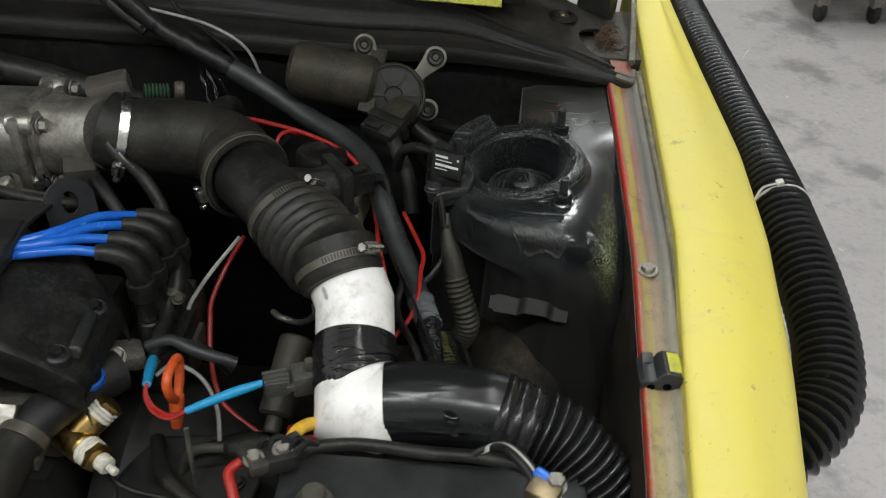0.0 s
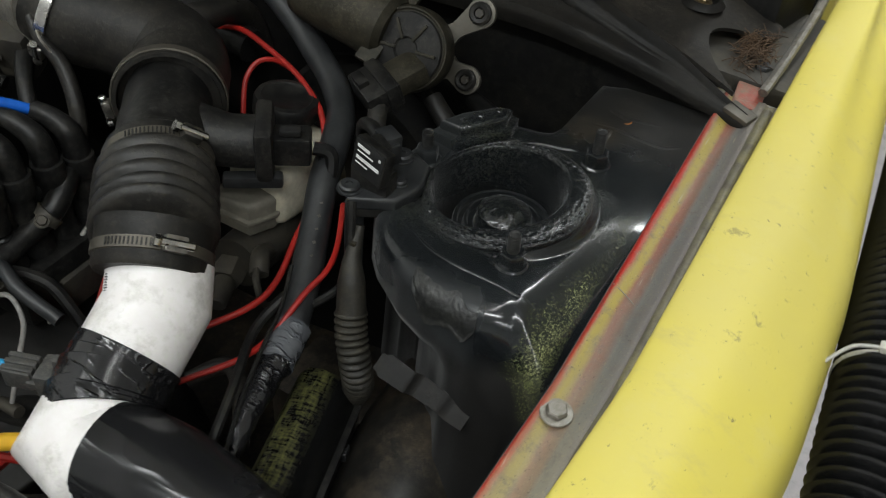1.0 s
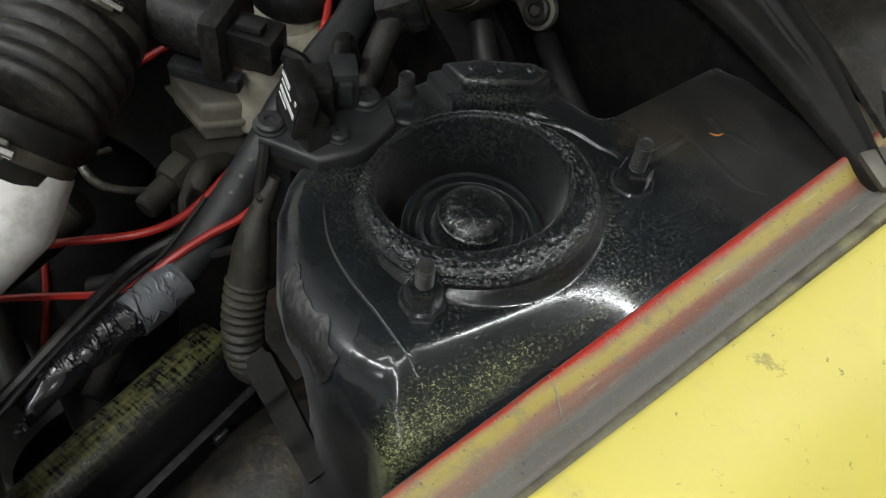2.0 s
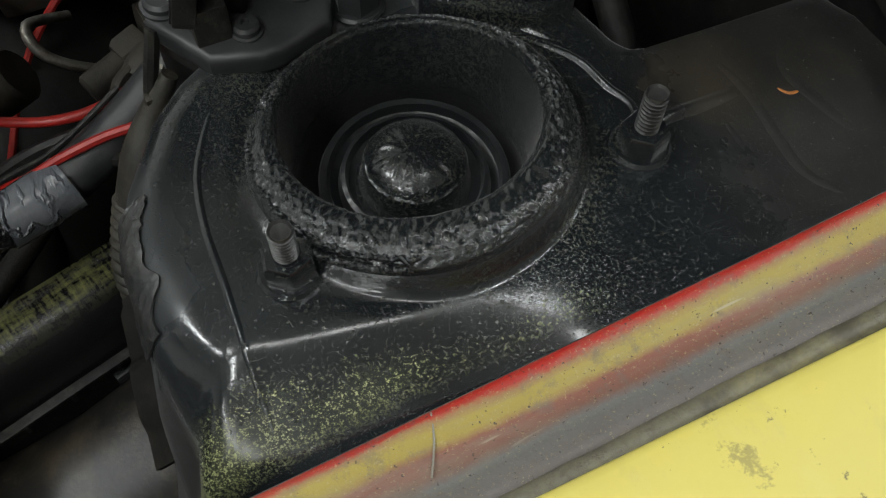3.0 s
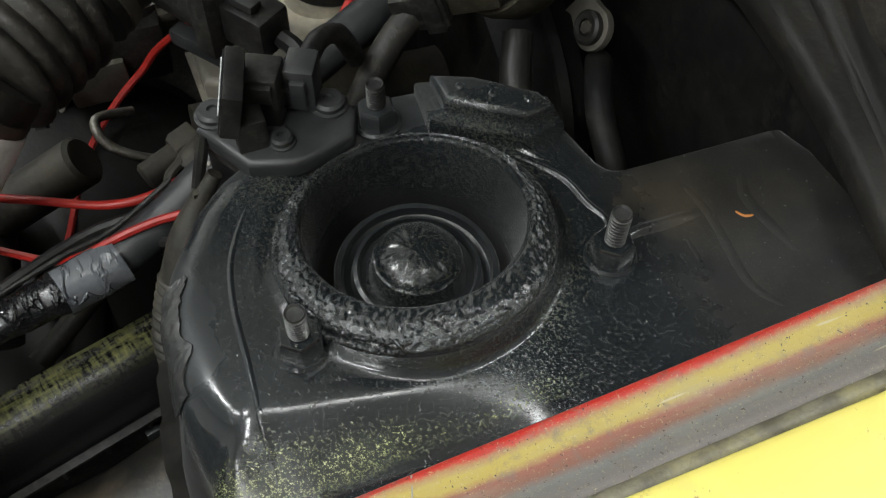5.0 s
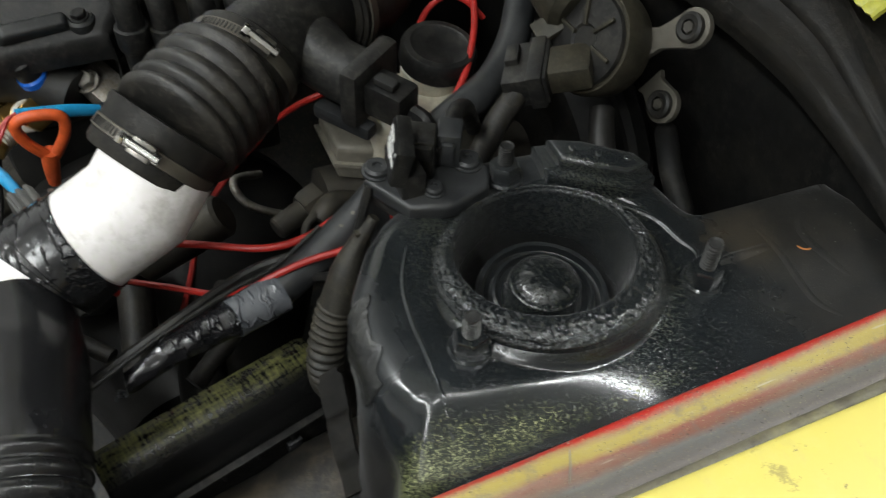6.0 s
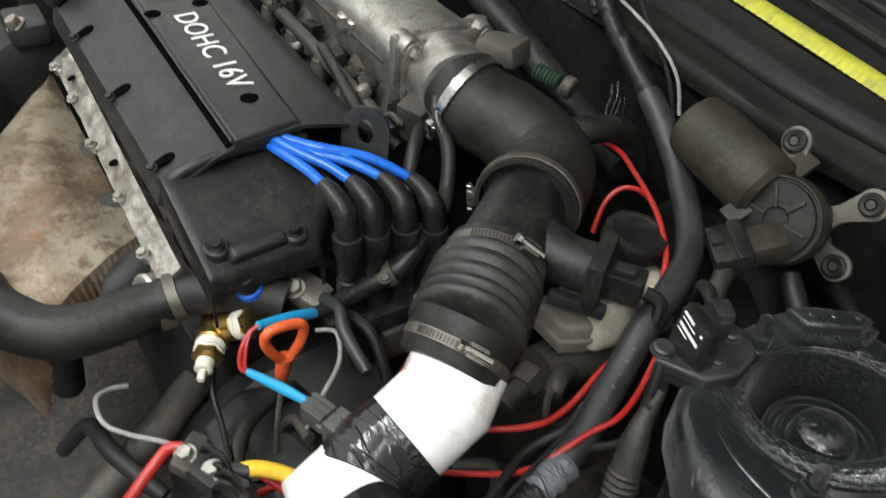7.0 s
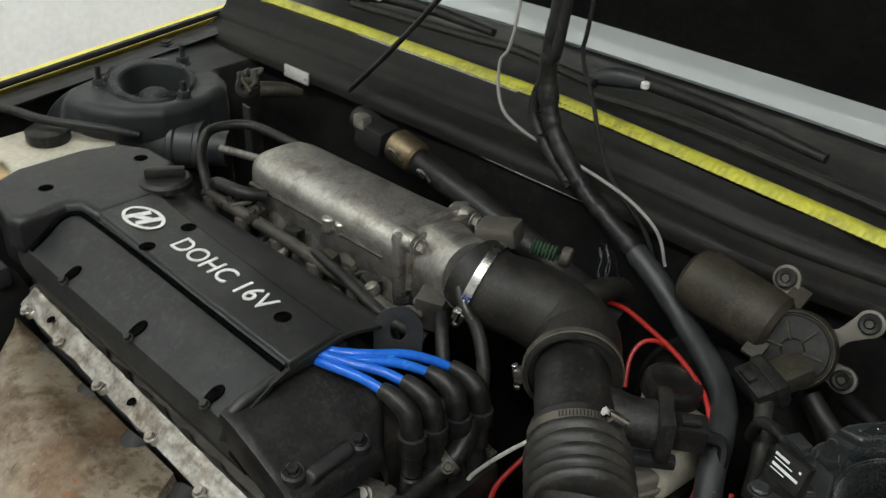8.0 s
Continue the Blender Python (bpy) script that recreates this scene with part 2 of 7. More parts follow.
def tower_paint():
    """Black paint with drops and grit, yellow overspray towards the rail, dust on the rear shelf."""
    k = Nodes("black_tower_paint")
    k.co = k.t.nodes.new("ShaderNodeNewGeometry").outputs["Position"]
    x, y, z = k.xyz()
    big = k.noise(16, 6, 0.65)
    col = k.mix(k.ramp(big, [(0.4, 0.0), (0.7, 1.0)]), (0.0060, 0.0072, 0.0082), (0.0122, 0.0144, 0.0162))
    dx, dy = k.math("SUBTRACT", x, 0.0716), k.math("SUBTRACT", y, 0.807)
    away = k.math("SQRT", k.math("ADD", k.math("MULTIPLY", dx, dx), k.math("MULTIPLY", dy, dy)))
    where = k.ramp(k.math("MULTIPLY", away, 5.0), [(0.0, 0.65), (0.11, 0.65), (0.13, 0.30), (0.215, 0.36), (0.235, 0.36), (0.256, 0.34), (0.31, 0.55), (0.36, 0.66), (0.42, 0.46), (0.60, 0.34)])
    patchy = k.ramp(k.noise(19, 5, 0.65), [(0.36, 0.34), (0.62, 1.0)])
    where = k.math("ADD", where, k.ramp(x, [(0.0, 0.34), (0.055, 0.0)]))
    dense = k.math("MULTIPLY", k.math("MULTIPLY", where, patchy), k.math("MULTIPLY", k.ramp(z, [(0.712, 0.0), (0.732, 1.0)]), k.ramp(y, [(0.700, 0.25), (0.755, 1.0)])))
    fine = k.noise(1500, 2, 0.6)
    mid = k.noise(620, 3, 0.7)
    grit = k.ramp(k.math("ADD", k.math("ADD", k.math("MULTIPLY", fine, 0.5), k.math("MULTIPLY", mid, 0.5)), k.math("MULTIPLY", dense, 0.20)), [(0.635, 0.0), (0.70, 1.0)])
    col = k.mix(k.math("MULTIPLY", grit, 0.30), col, (0.080, 0.085, 0.050))
    # pale dust caught in the crust of the weld
    ring = k.ramp(k.math("MULTIPLY", away, 5.0), [(0.235, 0.0), (0.25, 1.0), (0.315, 1.0), (0.335, 0.0)])
    col = k.mix(k.math("MULTIPLY", ring, k.ramp(k.noise(260, 4, 0.7), [(0.50, 0.0), (0.66, 0.38)])), col, (0.040, 0.039, 0.034))
    # a matt worn patch on the front shoulder
    matt = k.ramp(k.math("ADD", k.math("SUBTRACT", 0.718, y), k.math("MULTIPLY", k.math("SUBTRACT", big, 0.5), 0.05)), [(0.0, 0.0), (0.025, 1.0)])
    matt = k.math("MULTIPLY", matt, k.ramp(x, [(0.098, 1.0), (0.114, 0.0)]))
    matt = k.math("MAXIMUM", matt, k.ramp(k.math("ADD", x, k.math("MULTIPLY", k.math("SUBTRACT", big, 0.5), 0.03)), [(0.0, 0.75), (0.018, 0.0)]))
    col = k.mix(k.math("MULTIPLY", matt, 0.8), col, (0.022, 0.024, 0.025))
    # brownish black and rougher low on the walls
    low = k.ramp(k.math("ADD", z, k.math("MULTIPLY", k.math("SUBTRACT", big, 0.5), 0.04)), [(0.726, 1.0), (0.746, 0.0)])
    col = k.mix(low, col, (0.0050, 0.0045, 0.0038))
    # overspray: a band along the rail that narrows to the rear
    reach = k.math("SUBTRACT", 0.040, k.math("MULTIPLY", k.math("SUBTRACT", y, 0.70), 0.16))
    gap = k.math("SUBTRACT", 0.1717, x)
    over = k.math("MULTIPLY", k.math("SUBTRACT", reach, gap), 34.0)
    clean = k.ramp(k.math("ADD", k.math("MULTIPLY", gap, 10.0), k.math("MULTIPLY", k.math("SUBTRACT", k.noise(40, 3), 0.5), 0.05)), [(0.075, 0.0), (0.17, 1.0)])
    over = k.math("ADD", over, k.math("MULTIPLY", k.math("SUBTRACT", k.noise(30, 5, 0.7), 0.5), 1.6))
    over = k.math("SUBTRACT", over, k.ramp(k.math("MULTIPLY", z, 1.0), [(0.695, 1.0), (0.735, 0.0)]))
    spray = k.math("ADD", k.math("MULTIPLY", k.noise(1700, 2, 0.6), 0.5), k.math("MULTIPLY", k.noise(620, 3, 0.7), 0.5))
    speck = k.math("ADD", spray, k.math("MULTIPLY", k.ramp(over, [(0.0, 0.0), (1.0, 1.0)]), 0.10))
    cover = k.math("MULTIPLY", k.ramp(speck, [(0.575, 0.0), (0.66, 0.85)]), clean)
    cover = k.math("MULTIPLY", cover, k.ramp(over, [(0.0, 0.0), (0.35, 1.0)]))
    haze = k.math("MULTIPLY", k.math("MULTIPLY", k.ramp(over, [(0.1, 0.0), (1.0, 0.30)]), clean), k.ramp(mid, [(0.3, 0.5), (0.7, 1.0)]))
    col = k.mix(haze, col, (0.105, 0.12, 0.055))
    col = k.mix(cover, col, k.mix(k.ramp(k.noise(700, 2), [(0.35, 0.0), (0.65, 1.0)]), (0.15, 0.165, 0.06), (0.40, 0.43, 0.17)))
    sx, sy = k.math("SUBTRACT", x, 0.092), k.math("SUBTRACT", y, 0.924)
    stain = k.math("SQRT", k.math("ADD", k.math("MULTIPLY", sx, sx), k.math("MULTIPLY", sy, sy)))
    stain = k.ramp(k.math("ADD", stain, k.math("MULTIPLY", k.math("SUBTRACT", k.noise(60, 5, 0.7), 0.5), 0.05)), [(0.006, 0.6), (0.026, 0.0)])
    dusty = k.ramp(k.math("ADD", y, k.math("MULTIPLY", k.math("SUBTRACT", big, 0.5), 0.10)), [(0.885, 0.0), (0.945, 0.7)])
    col = k.mix(dusty, col, k.mix(k.ramp(k.noise(34, 5, 0.7), [(0.40, 0.0), (0.66, 1.0)]), (0.0095, 0.0089, 0.0076), (0.023, 0.020, 0.0155)))
    col = k.mix(stain, col, (0.042, 0.034, 0.023))
    flecks = k.math("MULTIPLY", k.ramp(k.noise(420, 2, 0.5), [(0.70, 0.0), (0.74, 0.8)]), dusty)
    col = k.mix(flecks, col, (0.14, 0.14, 0.13))
    rg = k.math("ADD", k.math("MULTIPLY", k.ramp(k.noise(22, 5), [(0.35, 0.0), (0.7, 1.0)]), 0.12), 0.06)
    rg = k.math("ADD", rg, k.math("ADD", k.math("ADD", k.math("MULTIPLY", dusty, 0.42), k.math("MULTIPLY", matt, 0.46)), k.math("ADD", k.math("MULTIPLY", cover, 0.25), k.math("MULTIPLY", haze, 0.25))), True)
    rg = k.math("ADD", rg, k.ramp(k.math("MULTIPLY", away, 5.0), [(0.0, 0.10), (0.10, 0.12), (0.12, 0.22), (0.205, 0.20), (0.225, 0.08), (0.255, 0.03), (0.33, 0.03)]), True)
    rg = k.math("ADD", rg, k.math("MULTIPLY", low, 0.45), True)
    drops = k.ramp(k.math("ADD", k.noise(900, 1, 0.4), k.math("MULTIPLY", dense, 0.10)), [(0.64, 0.0), (0.76, 1.0)])
    lumps = k.math("ADD", k.math("MULTIPLY", k.math("MULTIPLY", mid, 0.5), k.math("MULTIPLY", dense, 0.22)), k.math("ADD", k.math("MULTIPLY", grit, 0.07), k.math("MULTIPLY", drops, 0.10)))
    crust = k.math("MULTIPLY", ring, k.math("ADD", k.noise(420, 3, 0.7), k.math("MULTIPLY", fine, 0.5)))
    lumps = k.math("ADD", lumps, k.math("MULTIPLY", crust, 0.38))
    h = k.math("ADD", lumps, k.math("ADD", k.math("MULTIPLY", k.noise(20, 1, 0.4), 1.8), k.math("MULTIPLY", cover, 0.04)))
    return k.out(col, rg, 0.0, h, 0.6, 0.0010, Specular_IOR_Level=k.math("SUBTRACT", 0.55, k.math("MULTIPLY", k.math("MAXIMUM", dusty, matt), 0.30)), Sheen_Weight=0.13, Sheen_Roughness=0.4)


def rail_paint():
    """Bare rail with worn bands of red, yellow and grey primer along it."""
    k = Nodes("rail_bands")
    x, y, z = k.xyz()
    along_y = k.n("ShaderNodeMapping", Vector=k.co, Scale=(1.0, 0.16, 1.0)).outputs[0]
    inward = k.math("MULTIPLY", k.math("MAXIMUM", k.math("SUBTRACT", 0.679, y), 0.0), 0.055)
    u = k.math("ADD", k.math("DIVIDE", k.math("ADD", x, inward), 0.0427), k.math("MULTIPLY", k.math("SUBTRACT", k.noise(170, 5, 0.8), 0.5), 0.09))
    u = k.math("ADD", u, k.math("MULTIPLY", k.math("SUBTRACT", k.noise(22, 4, 0.6, along_y), 0.5), 0.30))
    col = k.ramp(u, [(0.0, (0.36, 0.014, 0.010)), (0.085, (0.32, 0.022, 0.012)), (0.125, (0.26, 0.15, 0.06)), (0.18, (0.33, 0.255, 0.045)), (0.27, (0.31, 0.235, 0.04)), (0.35, (0.19, 0.062, 0.038)), (0.47, (0.165, 0.072, 0.05)), (0.56, (0.140, 0.142, 0.137)), (0.68, (0.115, 0.107, 0.10)), (0.80, (0.095, 0.082, 0.077)), (0.86, (0.05, 0.045, 0.03)), (0.92, (0.13, 0.12, 0.06)), (1.0, (0.11, 0.10, 0.05))])
    col = k.mix(k.ramp(y, [(0.45, 0.75), (0.74, 0.0)]), col, k.ramp(u, [(0.0, (0.30, 0.02, 0.012)), (0.06, (0.30, 0.25, 0.12)), (0.5, (0.34, 0.31, 0.20)), (0.8, (0.24, 0.22, 0.17)), (1.0, (0.12, 0.11, 0.07))]))
    # worn through to tan filler and pale grey in patches
    col = k.mix(k.ramp(k.noise(26, 6, 0.75, along_y), [(0.47, 0.0), (0.62, 0.42)]), col, (0.22, 0.195, 0.14))
    col = k.mix(k.ramp(k.noise(60, 6, 0.8), [(0.52, 0.0), (0.66, 0.6)]), col, (0.12, 0.097, 0.078))
    col = k.mix(k.ramp(k.noise(520, 3, 0.7), [(0.645, 0.0), (0.68, 0.95)]), col, (0.03, 0.022, 0.018))
    col = k.mix(k.ramp(k.noise(900, 3, 0.8), [(0.60, 0.0), (0.67, 0.5)]), col, (0.40, 0.34, 0.17))
    scratch = k.noise(240, 2, 0.5, k.n("ShaderNodeMapping", Vector=k.co, Scale=(1.0, 0.05, 1.0), Rotation=(0, 0, 0.06)).outputs[0])
    col = k.mix(k.ramp(scratch, [(0.70, 0.0), (0.74, 0.5)]), col, (0.40, 0.36, 0.27))
    col = k.mix(k.ramp(k.noise(9, 5, 0.7, along_y), [(0.46, 0.0), (0.70, 0.4)]), col, (0.11, 0.094, 0.073))
    return k.out(col, k.math("ADD", k.math("MULTIPLY", k.noise(40, 4), 0.3), 0.32), 0.0, k.noise(420, 4, 0.7), 0.35, 0.0008, Specular_IOR_Level=0.4)


def box_paint():
    """Black plastic with scratched yellow-green overspray on one half of its top."""
    k = Nodes("oversprayed_plastic")
    x, y, z = k.xyz()
    hatch = k.noise(120, 4, 0.7, k.n("ShaderNodeMapping", Vector=k.co, Scale=(0.5, 3.2, 1.0), Rotation=(0, 0, 0.5)).outputs[0])
    hatch2 = k.noise(110, 4, 0.7, k.n("ShaderNodeMapping", Vector=k.co, Scale=(3.0, 0.4, 1.0), Rotation=(0, 0, 0.1)).outputs[0])
    grain = k.noise(420, 4, 0.8)
    s = k.math("ADD", k.math("ADD", k.math("MULTIPLY", hatch, 0.45), k.math("MULTIPLY", hatch2, 0.45)), k.math("MULTIPLY", grain, 0.25))
    m = k.math("MULTIPLY", k.ramp(z, [(-0.012, 0.0), (0.004, 1.0)]), k.ramp(s, [(0.52, 0.0), (0.68, 0.9)]))
    m = k.math("MULTIPLY", m, k.ramp(x, [(0.002, 1.0), (0.009, 0.0)]))
    rg = k.math("ADD", k.math("MULTIPLY", m, 0.3), 0.27)
    return k.out(k.mix(m, (0.007, 0.007, 0.007), (0.16, 0.162, 0.055)), rg, 0.0, grain, 0.10, 0.0008, Specular_IOR_Level=0.35)


def rust():
    k = Nodes("rusty_heat_shield")
    a, b, c = k.noise(9, 7, 0.7), k.noise(42, 7, 0.75), k.noise(5.5, 5, 0.6)
    col = k.mix(k.ramp(a, [(0.42, 0.0), (0.56, 1.0)]), (0.30, 0.255, 0.19), (0.135, 0.096, 0.060))
    col = k.mix(k.ramp(c, [(0.47, 0.0), (0.62, 0.75)]), col, (0.17, 0.098, 0.050))
    col = k.mix(k.ramp(k.noise(26, 4, 0.6), [(0.64, 0.0), (0.70, 0.8)]), col, (0.26, 0.095, 0.035))
    col = k.mix(k.ramp(b, [(0.50, 0.0), (0.60, 0.8)]), col, (0.105, 0.066, 0.038))
    col = k.mix(k.ramp(k.noise(130, 5, 0.75), [(0.60, 0.0), (0.70, 0.6)]), col, (0.40, 0.35, 0.27))
    return k.out(col, k.math("ADD", k.math("MULTIPLY", b, 0.35), 0.24), 0.55, k.math("ADD", a, k.math("MULTIPLY", b, 0.6)), 0.45, 0.004)


def concrete():
    k = Nodes("concrete_floor")
    a, b, c = k.noise(0.9, 6, 0.6), k.noise(7, 7, 0.7), k.noise(55, 5, 0.7)
    col = k.mix(k.ramp(a, [(0.35, 0.0), (0.7, 1.0)]), (0.44, 0.415, 0.425), (0.54, 0.505, 0.515))
    col = k.mix(k.ramp(b, [(0.55, 0.0), (0.78, 0.7)]), col, (0.24, 0.23, 0.235))
    col = k.mix(k.ramp(k.noise(2.2, 7, 0.68), [(0.53, 0.0), (0.62, 0.75)]), col, (0.20, 0.195, 0.20))
    col = k.mix(k.ramp(c, [(0.3, 0.5), (0.5, 0.0)]), col, (0.27, 0.27, 0.27))
    col = k.mix(k.ramp(k.noise(38, 3, 0.6), [(0.70, 0.0), (0.73, 0.8)]), col, (0.72, 0.70, 0.68))
    return k.out(col, k.math("ADD", k.math("MULTIPLY", b, 0.3), 0.3), 0.0, c, 0.1, 0.002)


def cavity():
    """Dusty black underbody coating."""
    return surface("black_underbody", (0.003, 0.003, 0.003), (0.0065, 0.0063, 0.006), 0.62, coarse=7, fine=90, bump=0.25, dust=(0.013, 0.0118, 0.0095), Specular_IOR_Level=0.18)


def glass():
    k = Nodes("windscreen_glass_grey_reflection")
    # the diffuse grey stands in for the bright ceiling mirrored in the glass
    return k.out((0.50, 0.53, 0.52), k.math("ADD", k.math("MULTIPLY", k.noise(6, 5), 0.08), 0.0), 0.0, Transmission_Weight=0.62, IOR=1.5)


M["yellow"], M["tower"], M["rail"], M["boxp"], M["rust"] = yellow_paint(), tower_paint(), rail_paint(), box_paint(), rust()
M["concrete"], M["cavity"], M["glass"] = concrete(), cavity(), glass()

# ---- shapes: every function gives (points, faces) in plan units ----


def shift(vf, m):
    return [m @ Vector(v) for v in vf[0]], vf[1]


def join(*many):
    vs, fs = [], []
    for v, f in many:
        k = len(vs)
        vs += [Vector(p) for p in v]
        fs += [tuple(i + k for i in q) for q in f]
    return vs, fs


def from_bm(bm):
    bm.verts.index_update()
    out = [v.co.copy() for v in bm.verts], [tuple(v.index for v in f.verts) for f in bm.faces]
    bm.free()
    return out


def block(sx, sy, sz, bev=0.003, seg=2, taper=1.0):
    """A bevelled block, centred in x and y, standing on z = 0; its top is taper times its foot."""
    bm = bmesh.new()
    bmesh.ops.create_cube(bm, size=1.0)
    for v in bm.verts:
        k = taper if v.co.z > 0 else 1.0
        v.co = Vector((v.co.x * sx * k, v.co.y * sy * k, (v.co.z + 0.5) * sz))
    if bev:
        bmesh.ops.bevel(bm, geom=list(bm.edges), offset=bev, segments=seg, affect="EDGES", profile=0.6)
    return from_bm(bm)


def prism(outline, h, bev=0.002, seg=2):
    """A flat shape with the outline (x, y), from z = 0 to h, its rims rounded."""
    bm = bmesh.new()
    low = bm.faces.new([bm.verts.new((x, y, 0)) for x, y in outline])
    up = bmesh.ops.extrude_face_region(bm, geom=[low])["geom"]
    bmesh.ops.translate(bm, vec=(0, 0, h), verts=[g for g in up if isinstance(g, bmesh.types.BMVert)])
    bmesh.ops.recalc_face_normals(bm, faces=list(bm.faces))
    if bev:
        rims = [e for e in bm.edges if abs(e.verts[0].co.z - e.verts[1].co.z) < 1e-6]
        bmesh.ops.bevel(bm, geom=rims, offset=bev, segments=seg, affect="EDGES", profile=0.6)
    return from_bm(bm)


def lathe(profile, n=28):
    """A shape turned round z from (radius, height) pairs; radius 0 closes it."""
    vs, fs, rings = [], [], []
    for r, z in profile:
        if r < 1e-6:
            rings.append([len(vs)])
            vs.append(Vector((0, 0, z)))
        else:
            rings.append(list(range(len(vs), len(vs) + n)))
            vs += [Vector((r * math.cos(math.tau * i / n), r * math.sin(math.tau * i / n), z)) for i in range(n)]
    for a, b in zip(rings, rings[1:]):
        for i in range(n):
            j = (i + 1) % n
            if len(a) == 1 and len(b) > 1:
                fs.append((a[0], b[j], b[i]))
            elif len(b) == 1 and len(a) > 1:
                fs.append((a[i], a[j], b[0]))
            elif len(a) > 1:
                fs.append((a[i], a[j], b[j], b[i]))
    return vs, fs


def rod(r, h, bev=0.0012, n=24):
    return lathe([(0, 0), (r - bev, 0), (r, bev), (r, h - bev), (r - bev, h), (0, h)], n)


def hexhead(r, h):
    return lathe([(0, 0), (r * 0.97, 0), (r, h * 0.1), (r, h * 0.82), (r * 0.86, h), (0, h)], 6)


def along(p, q):
    """The pose that stands z = 0 at p and points z towards q."""
    return Matrix.Translation(p) @ (Vector(q) - Vector(p)).to_track_quat("Z", "Y").to_matrix().to_4x4()


def smooth_line(pts, sub=6):
    pts = [Vector(p) for p in pts]
    if sub <= 1 or len(pts) < 3:
        return pts, [float(i) for i in range(len(pts))]
    out, par = [], []
    for i in range(len(pts) - 1):
        p0, p1, p2, p3 = pts[max(i - 1, 0)], pts[i], pts[i + 1], pts[min(i + 2, len(pts) - 1)]
        for s in range(sub):
            t = s / sub
            out.append(0.5 * (2 * p1 + (p2 - p0) * t + (2 * p0 - 5 * p1 + 4 * p2 - p3) * t * t + (3 * p1 - p0 - 3 * p2 + p3) * t ** 3))
            par.append(i + t)
    return out + [pts[-1]], par + [float(len(pts) - 1)]


def tube(pts, r, n=12, sub=6, hollow=0.0):
    """A round tube along a smooth line; r is one radius or one for each point."""
    line, par = smooth_line(pts, sub)
    rad = [float(np.interp(p, range(len(pts)), r)) for p in par] if isinstance(r, (list, tuple)) else [r] * len(line)
    rad = [q * (1 + 0.05 * noise.noise(p * 26) + 0.025 * noise.noise(p * 75)) for p, q in zip(line, rad)]
    return sweep(line, rad, n, hollow)


def sweep(line, rad, n=12, hollow=0.0):
    vs, fs, side = [], [], None
    for i, p in enumerate(line):
        a = line[min(i + 1, len(line) - 1)] - p
        b = p - line[max(i - 1, 0)]
        d = (a.normalized() + b.normalized()).normalized() if a.length and b.length else (a + b).normalized()
        if side is None:
            side = d.orthogonal().normalized()
        side = (side - d * side.dot(d)).normalized()
        up = d.cross(side)
        wide = 1.0
        if 0 < i < len(line) - 1:
            wide = 1.0 / max(0.6, d.dot(a.normalized()))
        bend = (a.normalized() - b.normalized()) if 0 < i < len(line) - 1 else Vector()
        axis = bend.normalized() if bend.length > 0.2 else None
        for j in range(n):
            q = (side * math.cos(math.tau * j / n) + up * math.sin(math.tau * j / n)) * rad[i]
            if axis is not None:
                q += axis * q.dot(axis) * (wide - 1.0)
            vs.append(p + q)
    for i in range(len(line) - 1):
        for j in range(n):
            k = (j + 1) % n
            fs.append((i * n + j, i * n + k, (i + 1) * n + k, (i + 1) * n + j))
    if not hollow:
        fs += [tuple(range(n))[::-1], tuple(range((len(line) - 1) * n, len(line) * n))]
    return vs, fs


def ribbed(pts, r, pitch, depth, n=24, sub=10, sharp=0.5):
    """A ribbed hose: rings of the given pitch and depth along a smooth line."""
    line, _ = smooth_line(pts, sub)
    run = [0.0]
    for a, b in zip(line, line[1:]):
        run.append(run[-1] + (b - a).length)
    count = max(2, round(run[-1] / pitch))
    fine, rad = [], []
    for s in range(count * 6 + 1):
        at = run[-1] * s / (count * 6)
        fine.append(Vector([float(np.interp(at, run, [p[i] for p in line])) for i in range(3)]))
        ph = (s % 6) / 6
        w = (1 - math.cos(math.tau * ph)) / 2
        rad.append(r - depth * (1 - w ** sharp))
    return sweep(fine, rad, n)


def sheet(fn, nu, nv, thick=0.0):
    """A sheet of nu by nv cells from fn(u, v) with u, v from 0 to 1; thick gives it a back, along its normals."""
    vs = [Vector(fn(i / nu, j / nv)) for i in range(nu + 1) for j in range(nv + 1)]
    fs = [(i * (nv + 1) + j, (i + 1) * (nv + 1) + j, (i + 1) * (nv + 1) + j + 1, i * (nv + 1) + j + 1) for i in range(nu) for j in range(nv)]
    if thick:
        nrm = [Vector() for _ in vs]
        for f in fs:
            c = (vs[f[2]] - vs[f[0]]).cross(vs[f[3]] - vs[f[1]])
            for i in f:
                nrm[i] += c
        k = len(vs)
        vs += [v - d.normalized() * thick for v, d in zip(vs, nrm)]
        fs += [tuple(i + k for i in f[::-1]) for f in fs]
        ring = [i * (nv + 1) for i in range(nu + 1)] + [nu * (nv + 1) + j for j in range(1, nv + 1)]
        ring += [i * (nv + 1) + nv for i in range(nu - 1, -1, -1)] + list(range(nv - 1, 0, -1))
        fs += [(b, a, a + k, b + k) for a, b in zip(ring, ring[1:] + ring[:1])]
    return vs, fs


def thing(name, label, category, at=(0, 0, 0), group="", kind=""):
    """An Empty at a thing's base, in plan units."""
    ob = new(name)
    ob.empty_display_size = 0.02
    ob.location = Vector(at) * U
    return tagged(ob, label, category, group, kind)


